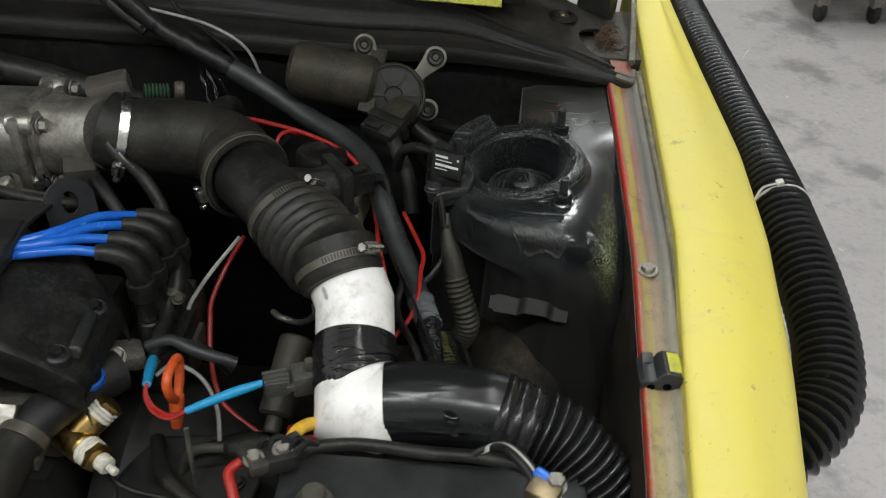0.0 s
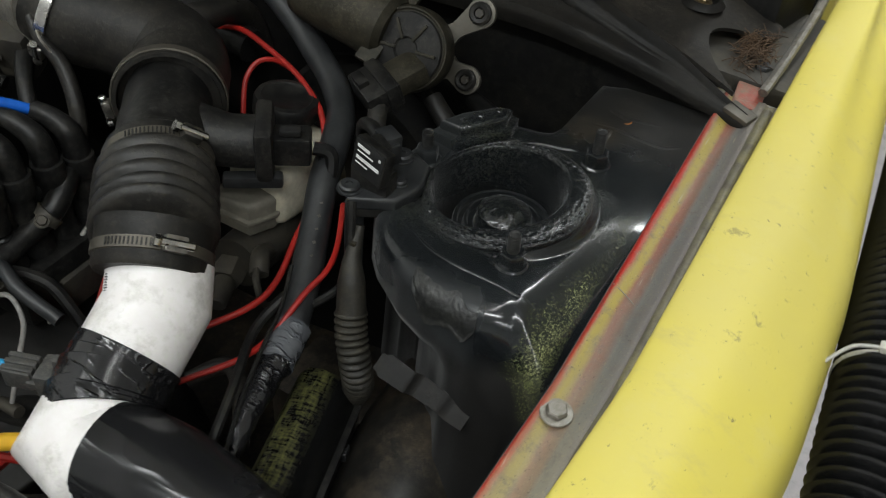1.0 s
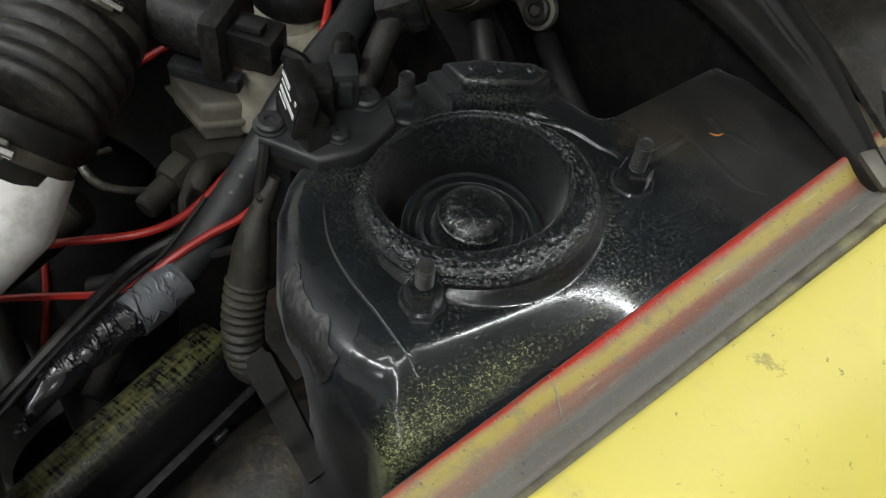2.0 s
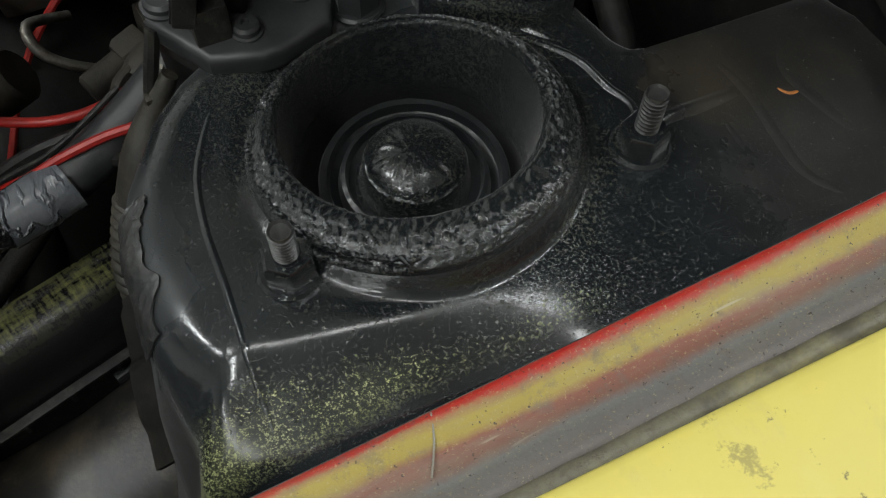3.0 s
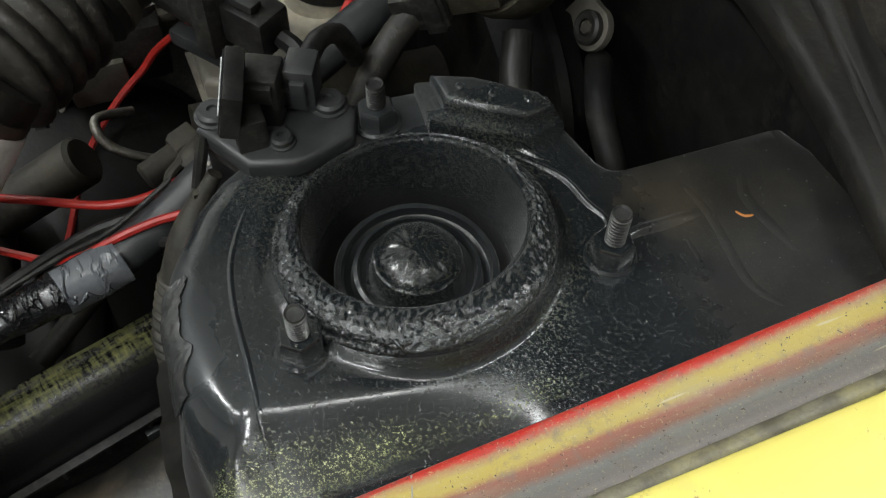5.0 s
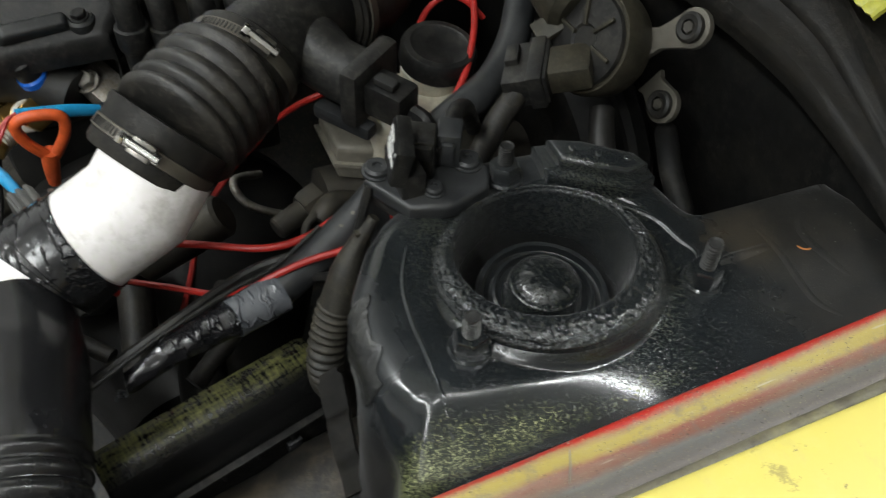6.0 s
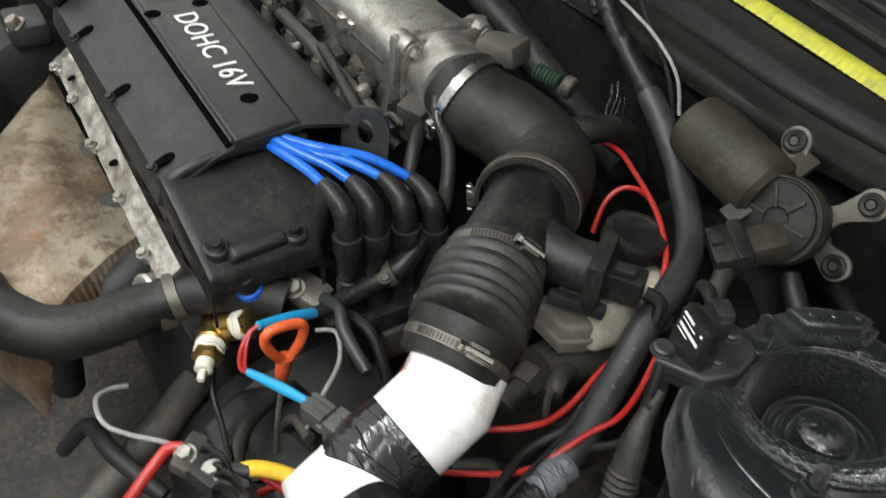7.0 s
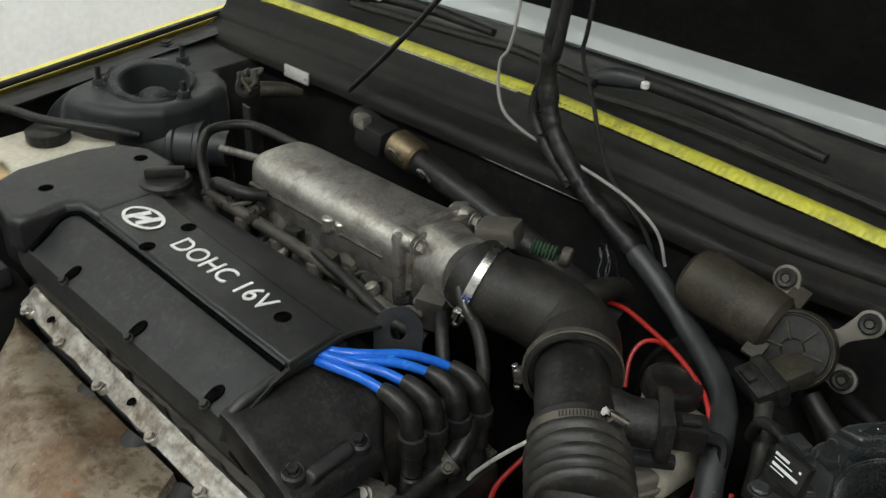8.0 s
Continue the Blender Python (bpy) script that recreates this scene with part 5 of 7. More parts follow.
# ribbed hose over the wing
hose = thing("ribbed_duct_hose", "large black ribbed duct hose lying over the wing", "duct hose", (0.40, 0.9, 0.8))
part("hose", ribbed([(0.352, 1.75, 0.83), (0.361, 1.50, 0.82), (0.375, 1.22, 0.812), (0.386, 0.955, 0.806), (0.391, 0.86, 0.797), (0.397, 0.775, 0.782), (0.397, 0.700, 0.765), (0.385, 0.640, 0.750), (0.355, 0.600, 0.735), (0.318, 0.580, 0.715), (0.27, 0.57, 0.68)], 0.0350, 0.0108, 0.0120, 36, 10, 0.62), "duct", hose, "", 60)
tie = thing("zip_tie", "white nylon zip tie round the ribbed hose", "zip tie", (0.352, 0.885, 0.82))
part("strap", band((0.389, 0.900, 0.8015), (0.3755, 1.2, 0.812), 0.0347, 0.0040, 0.0011), "whitewire", tie)
part("strap_end", tube([(0.334, 0.852, 0.826), (0.345, 0.872, 0.832), (0.358, 0.892, 0.835), (0.376, 0.900, 0.837)], 0.0014, 6), "whitewire", tie)
part("lock", shift(block(0.009, 0.009, 0.007, 0.0015), pose(0.380, 0.901, 0.834, 0, -20, 0)), "whitewire", tie)
part("tail", tube([(0.405, 1.235, 0.845), (0.411, 1.244, 0.850), (0.417, 1.252, 0.853)], 0.0012, 6), "whitewire", tie)

# ---- engine ----
engine = thing("engine", "grimy four-cylinder engine with a black plastic top cover", "engine", (-0.62, 0.66, 0.30))


def cover_skin(u, v):
    """Top cover: rises from the front lip over a sloped band to the flat middle and falls to the back."""
    x = -0.965 + 0.545 * v
    left = max(0.0, (-0.86 - x) / 0.105)
    ys = [0.568, 0.553, 0.558, 0.605, 0.618, 0.632, 0.690, 0.712, 0.745, 0.765, 0.772]
    zs = [0.750, 0.788, 0.812, 0.838, 0.842, 0.846, 0.850, 0.846, 0.836, 0.822, 0.77]
    k = u * 10
    i = min(int(k), 9)
    w = k - i
    y, z = ys[i] + (ys[i + 1] - ys[i]) * w, zs[i] + (zs[i + 1] - zs[i]) * w
    if left:
        y = 0.655 + (y - 0.655) * (1 - 0.22 * left ** 2) + 0.02 * left
        z -= 0.05 * left ** 3
    return Vector((x, y, z))


cover = part("top_cover", sheet(cover_skin, 40, 40, 0.004), "cover", engine, "matt black plastic engine top cover", 30)
part("cover_end", shift(block(0.05, 0.20, 0.10, 0.02, 4), pose(-0.955, 0.668, 0.735)), "cover", engine)
part("cover_wing", shift(prism([(-0.985, 0.61), (-0.965, 0.567), (-0.935, 0.556), (-0.866, 0.545), (-0.848, 0.552), (-0.846, 0.572), (-0.851, 0.612), (-0.840, 0.624), (-0.80, 0.628), (-0.80, 0.705), (-0.83, 0.745), (-0.87, 0.775), (-0.93, 0.772), (-0.968, 0.75), (-0.985, 0.70)], 0.050, 0.012, 4), pose(0, 0, 0.808)), "cover", engine, "raised far end of the cover")
part("middle_plate", shift(prism([(-0.42, 0.624), (-0.424, 0.694), (-0.60, 0.700), (-0.70, 0.704), (-0.80, 0.712), (-0.83, 0.69), (-0.82, 0.632), (-0.60, 0.626)], 0.018, 0.005, 3), pose(0, 0, 0.839)), "cover", engine, "raised black middle plate of the cover")
part("plate_edge", tube([(-0.425, 0.6235, 0.852), (-0.6, 0.6255, 0.852), (-0.80, 0.631, 0.852)], 0.0022, 6), "sheath", engine)
# bolt recesses: flat discs on the plate, their shade painted near-black
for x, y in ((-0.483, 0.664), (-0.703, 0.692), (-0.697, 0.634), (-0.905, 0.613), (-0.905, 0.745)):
    part("bolt_well_shade", shift(lathe([(0.0095, 0.0003), (0.0090, 0.0006), (0.0, 0.0006)], 20), pose(x, y, 0.8572 if x > -0.85 else 0.8579)), "hole", engine, "flat near-black disc painted for the shade of a bolt recess")
# bolt pockets: crescents laid on the slope, shade painted near-black
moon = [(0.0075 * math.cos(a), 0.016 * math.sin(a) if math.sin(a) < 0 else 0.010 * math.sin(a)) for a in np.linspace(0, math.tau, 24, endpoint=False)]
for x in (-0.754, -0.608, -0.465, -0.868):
    part("bolt_pocket_shade", shift(prism(moon, 0.0045, 0.0012, 2), pose(x, 0.5700, 0.8205, 27, 0, -10)), "hole", engine, "near-black crescent painted for the shade of a bolt pocket")
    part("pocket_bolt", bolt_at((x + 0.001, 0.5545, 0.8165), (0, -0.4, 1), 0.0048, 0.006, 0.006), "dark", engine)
# the groove's shade, laid on as a near-black bead
part("groove_shade", tube([(-0.842, 0.556, 0.818), (-0.842, 0.575, 0.830), (-0.846, 0.600, 0.842), (-0.838, 0.617, 0.8475), (-0.80, 0.6225, 0.8485), (-0.60, 0.6215, 0.8485), (-0.425, 0.6195, 0.8485)], 0.0034, 8, 3), "hole", engine, "near-black bead painted for the groove shade beside the raised plate")
oil = part("oil_cap", shift(join(lathe([(0.034, 0), (0.034, 0.008), (0.030, 0.012), (0.0, 0.012)], 32), shift(block(0.052, 0.012, 0.014, 0.004), pose(0, 0, 0.011))), pose(-0.825, 0.735, 0.852, 0, 0, 55)), "plastic", engine, "black oil filler cap with a grip bar")
def rounded(outline, times=2):
    """An outline with its corners cut round."""
    for _ in range(times):
        out = []
        for (x0, y0), (x1, y1) in zip(outline, outline[1:] + outline[:1]):
            out += [(x0 * 0.75 + x1 * 0.25, y0 * 0.75 + y1 * 0.25), (x0 * 0.25 + x1 * 0.75, y0 * 0.25 + y1 * 0.75)]
        outline = out
    return outline


def cam_end(u, v):
    """The lower end of the cover: slopes down to the near end, rounds over its rim and falls to the skirt."""
    a = min(1.0, u / 0.78)
    x = -0.434 + 0.094 * a
    y0, y1 = 0.550 + 0.008 * a * a, 0.712 - 0.040 * a ** 3
    z = float(np.interp(a, [0, 0.2, 0.5, 0.8, 1.0], [0.830, 0.826, 0.812, 0.793, 0.776]))
    e = min(v, 1 - v)
    z -= 0.016 * max(0.0, 1 - e / 0.12) ** 2
    y = y0 + (y1 - y0) * min(1.0, max(0.0, (v - 0.06) / 0.88))
    if v < 0.06 or v > 0.94:
        z -= 0.020 * (1 - e / 0.06)
    if u > 0.78:
        k = (u - 0.78) / 0.22
        x += 0.008 * math.sin(k * math.pi / 2)
        z -= 0.020 * k * k + 0.004 * k
    return Vector((x, y, z))


part("cam_end", sheet(cam_end, 36, 40, 0.003), "plastic", engine, "lower sloped end of the cover", 40)
part("end_skirt", shift(prism(rounded([(-0.440, 0.575), (-0.390, 0.572), (-0.352, 0.580), (-0.345, 0.605), (-0.350, 0.645), (-0.380, 0.685), (-0.440, 0.695)]), 0.040, 0.004, 2), pose(0, 0, 0.742)), "cavity", engine)
part("cam_cap", shift(lathe([(0.021, -0.014), (0.0215, 0.0), (0.020, 0.008), (0.0165, 0.0135), (0.011, 0.017), (0.005, 0.0185), (0, 0.019)], 28), along((-0.386, 0.676, 0.786), (-0.360, 0.664, 0.797))), "grime", engine, "dull olive-grey cast cam end cap")
part("end_ridge", tube([(-0.430, 0.551, 0.800), (-0.430, 0.560, 0.822), (-0.428, 0.590, 0.836), (-0.428, 0.640, 0.840), (-0.430, 0.70, 0.834)], 0.0060, 10), "cover", engine)
part("end_pad", shift(block(0.016, 0.062, 0.012, 0.004, 3, 0.86), pose(-0.350, 0.612, 0.781, 0, 22, 4)), "cover", engine)
for bx, by, bz in ((-0.3585, 0.576, 0.784), (-0.353, 0.651, 0.777)):
    part("end_boss", shift(lathe([(0.0, 0.0), (0.0135, 0.0), (0.0125, 0.009), (0.010, 0.011), (0.0085, 0.0095), (0, 0.0095)], 20), pose(bx, by, bz, 0, 10, 0)), "cover", engine)
    part("end_bolt", bolt_at((bx + 0.001, by, bz + 0.009), (0.1, -0.1, 1), 0.0068, 0.006, 0.0085), "plastic", engine)


def curve_text(body, size, m, parent, name, material):
    cu = bpy.data.curves.new(name, "FONT")
    cu.body, cu.size, cu.extrude, cu.align_x = body, size * U, 0.0006, "LEFT"
    tmp = bpy.data.objects.new(name, cu)
    scene.collection.objects.link(tmp)
    bpy.context.view_layer.update()
    me = bpy.data.meshes.new_from_object(tmp.evaluated_get(bpy.context.evaluated_depsgraph_get()))
    bpy.data.objects.remove(tmp)
    vf = [v.co / U for v in me.vertices], [tuple(p.vertices) for p in me.polygons]
    bpy.data.meshes.remove(me)
    return part(name, shift(vf, m), material, parent)


curve_text("DOHC 16V", 0.0365, pose(-0.684, 0.6535, 0.8578), engine, "lettering", "silver_ink")
badge = [(0.034 * math.cos(a), 0.0205 * math.sin(a)) for a in np.linspace(0, math.tau, 40, endpoint=False)]
inner = [(0.029 * math.cos(a), 0.0160 * math.sin(a)) for a in np.linspace(0, math.tau, 40, endpoint=False)]
bv = [Vector((x, y, 0.0012)) for x, y in badge] + [Vector((x, y, 0.0012)) for x, y in inner]
bf = [(i, (i + 1) % 40, 40 + (i + 1) % 40, 40 + i) for i in range(40)]
bars = [shift(block(0.008, 0.030, 0.0012, 0), pose(sx, 0, 0, 0, 0, -24)) for sx in (-0.011, 0.011)] + [shift(block(0.020, 0.007, 0.0012, 0), pose(0, 0, 0, 0, 0, 20))]
part("badge", shift(join((bv, bf), *bars), pose(-0.757, 0.664, 0.8574, 0, 0, 4)), "silver_ink", engine, "silver oval badge")

part("cylinder_head", shift(block(0.54, 0.21, 0.075, 0.01), pose(-0.64, 0.668, 0.655)), "grime", engine, "oily aluminium cylinder head")
part("engine_block", shift(block(0.52, 0.24, 0.34, 0.03), pose(-0.64, 0.66, 0.31)), "dark", engine, "dark iron engine block")
part("gearbox", shift(lathe([(0, 0), (0.17, 0), (0.18, 0.03), (0.15, 0.10), (0.11, 0.18), (0.08, 0.25), (0, 0.26)], 32), along((-0.36, 0.66, 0.46), (-0.05, 0.66, 0.46))), "dark", engine, "dark cast gearbox housing")
random.seed(5)
def flange_skin(u, v):
    """A cast edge: a flat strip with an uneven lip and hollows."""
    x = -0.872 + 0.478 * u
    y = 0.539 + 0.022 * v - 0.012 * u + 0.0012 * noise.noise(Vector((x * 30, 0, 5))) * (1 - v)
    z = 0.730 + 0.018 * v + 0.0026 * noise.noise(Vector((x * 38, v * 2.2, 1))) + 0.0007 * noise.noise(Vector((x * 90, v * 6, 2)))
    return Vector((x, y, z))


part("exhaust_flange", sheet(flange_skin, 150, 14, 0.016), "castlight", engine, "bright uneven aluminium edge of the head", 40)
# holes in the edge: small discs with painted near-black shade
for x in (-0.80, -0.60):
    part("flange_hole_shade", shift(lathe([(0.0055, 0.0), (0.0045, 0.0008), (0.0, 0.0005)], 16), pose(x, 0.5485 - 0.025 * (x + 0.87), 0.7415, 22, 0, 0)), "hole", engine)
for i, x in enumerate((-0.848, -0.762, -0.657, -0.545, -0.445)):
    y = 0.540 - 0.012 * (x + 0.872) / 0.478 + 0.003 * (i % 2)
    part("flange_boss", shift(lathe([(0.0, 0.0), (0.0085, 0.0), (0.0080, 0.006), (0.0062, 0.008), (0.0, 0.008)], 18), pose(x, y + 0.004, 0.726, 14 + 6 * (i % 3), 0, 0)), "cast", engine)
    part("flange_nut", bolt_at((x, y - 0.003, 0.734), (0, -0.3, 1), 0.0055, 0.006, 0.007), "castlight", engine)
part("flange_end", shift(join(rod(0.015, 0.03, 0.003), shift(block(0.045, 0.022, 0.018, 0.005), pose(0.008, 0, 0.006, 0, 0, 15))), pose(-0.418, 0.535, 0.708, 60, 0, 20)), "cast", engine)


def shield(u, v):
    """Domed sheet: u from the rear edge to the front skirt, v from the far to the near end with its crimped edge."""
    a = min(1.0, u / 0.8)
    x = (-0.888 + 0.04 * a) + ((-0.515 + 0.095 * a) - (-0.888 + 0.04 * a)) * min(1.0, v / 0.94)
    y = 0.536 - 0.150 * a * float(np.interp(v, [0, 0.06, 0.18, 0.35, 0.55, 0.85, 1.0], [0.16, 0.40, 0.66, 0.88, 1.0, 1.0, 0.80]))
    z = 0.702 + 0.020 * math.sin(math.pi * a) * (0.4 + 0.6 * math.sin(math.pi * min(1.0, v * 1.05))) - 0.006 * a
    z += 0.005 * noise.noise(Vector((x * 8, a * 3, 1)))
    if u > 0.8:
        y -= 0.02 * (u - 0.8) / 0.2
        x += 0.012 * (1 - 2 * v) * (u - 0.8) / 0.2
        z -= 0.09 * (u - 0.8) / 0.2
    if v > 0.94:
        k = (v - 0.94) / 0.06
        x += 0.012 * math.sin(k * math.pi / 2)
        z -= 0.034 * k
        x += 0.0035 * k * math.sin(u * 150)
    return Vector((x, y, z))


guard = thing("heat_shield", "rusty dented exhaust heat shield over the manifold", "heat shield", (-0.65, 0.45, 0.6))
part("shield", sheet(shield, 90, 50, 0.0025), "rust", guard, "", 50)
part("bracket", sheet(lambda u, v: Vector((-0.500 + 0.045 * v, 0.535 - 0.05 * u, 0.700 - 0.09 * u)), 4, 4, 0.003), "grime", guard, "brown rusty side bracket")
manifold = thing("exhaust_manifold", "dark brown cast exhaust manifold pipes", "exhaust manifold", (-0.65, 0.45, 0.45))
for i in range(4):
    x = -0.80 + 0.105 * i
    part("pipe", tube([(x, 0.54, 0.69), (x + 0.01, 0.48, 0.66), (-0.64 + 0.03 * i, 0.44, 0.56), (-0.64 + 0.01 * i, 0.43, 0.42)], 0.022, 14), "dark", manifold)

# ignition leads and boots
boots = thing("coil_pack", "black ignition coil pack at the cover's end", "ignition coil", (-0.31, 0.73, 0.66))
part("coil_body", shift(block(0.062, 0.125, 0.058, 0.008), pose(-0.320, 0.738, 0.640)), "plastic", boots)
part("core", shift(block(0.074, 0.050, 0.040, 0.004), pose(-0.320, 0.738, 0.634)), "grime", boots, "rusty grey laminated coil core")
for k in range(4):
    part("coil_tower", shift(lathe([(0.0165, 0.0), (0.0160, 0.012), (0.0128, 0.016), (0.0120, 0.046), (0.0100, 0.048), (0, 0.048)], 20), pose(-0.316, 0.690 + 0.031 * k, 0.692)), "plastic", boots)
for y in (0.672, 0.806):
    part("foot", shift(join(block(0.026, 0.018, 0.010, 0.003), bolt_at((0.0, 0.0, 0.009), (0, 0, 1), 0.0062, 0.006, 0.009)), pose(-0.318, y, 0.684)), "grime", boots, "grimy bolted foot")
ENDS = ((-0.350, 0.684, 0.829), (-0.348, 0.712, 0.825), (-0.346, 0.745, 0.820), (-0.343, 0.776, 0.811))
for i, e in enumerate(ENDS):
    e = Vector(e)
    b = thing("lead_boot", "black rubber spark plug lead boot", "lead boot", (e.x + 0.035, e.y + 0.006, 0.74), "spark plug lead boots")
    part("boot_elbow", tube([e - Vector((0.004, 0.001, -0.001)), e + Vector((0.012, 0.002, -0.002)), e + Vector((0.027, 0.005, -0.012)), e + Vector((0.032, 0.006, -0.028)), e + Vector((0.033, 0.006, -0.040))], [0.0078, 0.0100, 0.0114, 0.0118, 0.0122], 18), "plastic", b)
    part("boot_skirt", shift(lathe([(0.011, 0.0), (0.0145, 0.001), (0.0150, 0.003), (0.0146, 0.020), (0.0138, 0.0225), (0.0112, 0.0235), (0.0108, 0.050), (0, 0.052)], 20), along(e + Vector((0.033, 0.006, -0.036)), e + Vector((0.034, 0.006, -0.09)))), "plastic", b)
    s = Vector((-0.440, 0.657 + 0.0045 * i, 0.838 + 0.005 * (i % 2)))
    lead = wire("ignition_lead", [s, (-0.422, 0.661 + 0.0045 * i, 0.837 + 0.006 * (i % 2)), (-0.396, 0.668 + 0.010 * i, 0.838 + 0.003 * (i % 2)), (-0.372, 0.676 + 0.022 * i, 0.836 - 0.002 * i), e], 0.0051, "blue", "bright blue spark plug lead", "ignition lead", 12, group="spark plug leads")
solo("lead_marker", band((-0.383, 0.720, 0.8335), (-0.360, 0.757, 0.822), 0.0055, 0.008, 0.0004), "cyan", "pale blue sleeve on an ignition lead", "sleeve", (-0.383, 0.720, 0.8335))

hook = thing("lifting_eye", "grey steel engine lifting eye with a slot", "lifting eye", (-0.404, 0.752, 0.792))
hm = Matrix.Translation((-0.404, 0.752, 0.792)) @ pose(0, 0, 0, 80, 0, 40)


def eye_ring():
    """A round-topped plate with a slot through it."""
    n = 24
    vs, fs = [], []
    for z in (0.0, 0.004):
        for i in range(n):
            a = math.tau * i / n
            c, s = math.cos(a), math.sin(a)
            x, y = 0.026 * c, 0.045 + 0.026 * s if s > 0 else 0.045 - 0.045 * min(1, abs(s) * 1.4)
            if s < 0:
                x = 0.026 * (1 if c > 0 else -1) if abs(s) < 0.71 else 0.026 * c / 0.71
            vs.append(Vector((x, y, z)))
        vs += [Vector((0.0085 * math.cos(math.tau * i / n), 0.044 + 0.0135 * math.sin(math.tau * i / n), z)) for i in range(n)]
    for i in range(n):
        j = (i + 1) % n
        fs += [(i, j, n + j, n + i), (2 * n + j, 2 * n + i, 3 * n + i, 3 * n + j), (i, 2 * n + i, 2 * n + j, j), (n + j, 3 * n + j, 3 * n + i, n + i)]
    return vs, fs


part("eye", shift(eye_ring(), hm), "sheath", hook)

# radiator hose, brass fitting, dipstick, plugs
rh = thing("radiator_hose", "black rubber coolant hose with a metal spring clip", "coolant hose", (-0.41, 0.50, 0.70))
part("hose", tube([(-0.62, 0.33, 0.70), (-0.533, 0.366, 0.70), (-0.475, 0.380, 0.70), (-0.425, 0.410, 0.70), (-0.402, 0.450, 0.702), (-0.398, 0.505, 0.708), (-0.390, 0.545, 0.716)], [0.029, 0.029, 0.028, 0.027, 0.026, 0.025, 0.0235], 24), "rubber", rh)
part("clip", band((-0.392, 0.540, 0.715), (-0.388, 0.56, 0.72), 0.0242, 0.012, 0.0015), "dustyband", rh)
part("clip_ear", shift(block(0.006, 0.016, 0.016, 0.002), pose(-0.374, 0.525, 0.695)), "dustyband", rh)
neck = thing("coolant_neck", "grey cast coolant outlet neck with a sensor", "coolant outlet", (-0.36, 0.58, 0.70))
part("neck", tube([(-0.392, 0.535, 0.714), (-0.378, 0.565, 0.722), (-0.355, 0.600, 0.724), (-0.33, 0.63, 0.72)], [0.0215, 0.022, 0.0225, 0.023], 20), "dark", neck)
part("flange", shift(block(0.05, 0.036, 0.020, 0.008), pose(-0.340, 0.652, 0.708, 0, 12, 30)), "castlight", neck, "bright cast flange")
part("flange_bolt", bolt_at((-0.337, 0.641, 0.728), (0.3, -0.4, 1), 0.009, 0.008, 0.012), "zinc", neck)
part("blue_sensor", shift(rod(0.012, 0.03, 0.003), along((-0.345, 0.600, 0.735), (-0.34, 0.585, 0.79))), "plastic", neck)
part("sensor_collar", shift(rod(0.014, 0.010, 0.002), along((-0.345, 0.600, 0.735), (-0.34, 0.585, 0.79))), "blue", neck)
tee = thing("brass_tee", "brass tee fitting with sealing tape on its threads", "pipe fitting", (-0.34, 0.56, 0.69))
B0, B1, B2 = Vector((-0.376, 0.576, 0.689)), Vector((-0.339, 0.552, 0.688)), Vector((-0.336, 0.583, 0.706))
bm_mid = B0.lerp(B1, 0.5)
part("run", shift(rod(0.0165, (B1 - B0).length, 0.004, 24), along(B0, B1)), "brass", tee)
part("branch", shift(rod(0.0150, (B2 - bm_mid).length, 0.003, 24), along(bm_mid, B2)), "brass", tee)
for p, q in ((B0, B0 * 2 - B1), (B1, B1 * 2 - B0), (B2, B2 * 2 - bm_mid)):
    d = (q - p).normalized()
    part("thread_tape", shift(ribbed([(0, 0, 0), (0, 0, 0.014)], 0.0152, 0.0045, 0.0018, 20), along(p - d * 0.003, p + d)), "ptfe", tee)
    part("hexagon", shift(hexhead(0.0158, 0.007), along(p + d * 0.010, p + d)), "brass", tee)
part("sensor_tip", shift(join(rod(0.009, 0.014, 0.002), shift(rod(0.004, 0.012, 0.001, 12), pose(0, 0, 0.013))), along(B1 + (B1 - B0).normalized() * 0.018, B1 + (B1 - B0))), "ptfe", tee)
dip = thing("dipstick", "orange plastic dipstick handle on a steel rod", "dipstick", (-0.265, 0.600, 0.66))
c = Vector((-0.261, 0.598, 0.745))
part("loop", tube([c + Vector(o) for o in ((0, -0.001, -0.026), (0, -0.013, -0.008), (0, -0.018, 0.010), (0, -0.012, 0.019), (0, 0.006, 0.019), (0, 0.019, 0.012), (0, 0.016, -0.006), (0, 0.003, -0.026))], 0.0048, 10), "orange", dip)
part("shaft", tube([c + Vector((0, 0.0, -0.020)), c + Vector((-0.001, -0.003, -0.036)), c + Vector((-0.003, -0.006, -0.058))], [0.0075, 0.0072, 0.0055], 10), "orange", dip)
part("rod", tube([c + Vector((0.008, -0.010, -0.056)), c + Vector((0.012, -0.02, -0.12)), c + Vector((0.02, -0.03, -0.25))], 0.0028, 8), "zinc", dip)

# ---- things on the firewall and round the tower ----
wm = thing("wiper_motor", "dusty olive wiper motor on a three-armed bracket", "wiper motor", (-0.10, 1.0, 0.80))
DC = Vector((-0.088, 0.994, 0.866))
face = Vector((0.10, -0.80, 0.42)).normalized()
part("gear_housing", shift(lathe([(0, -0.03), (0.036, -0.03), (0.040, -0.022), (0.041, -0.004), (0.039, 0.002), (0.0375, 0.002), (0.036, 0.0), (0.012, 0.002), (0, 0.002)], 36), along(DC, DC + face)), "olive", wm)
part("cover_disc", shift(lathe([(0.035, 0.001), (0.034, 0.004), (0.012, 0.005), (0.010, 0.003), (0, 0.003)], 36), along(DC, DC + face)), "plastic", wm, "black ribbed cover disc")
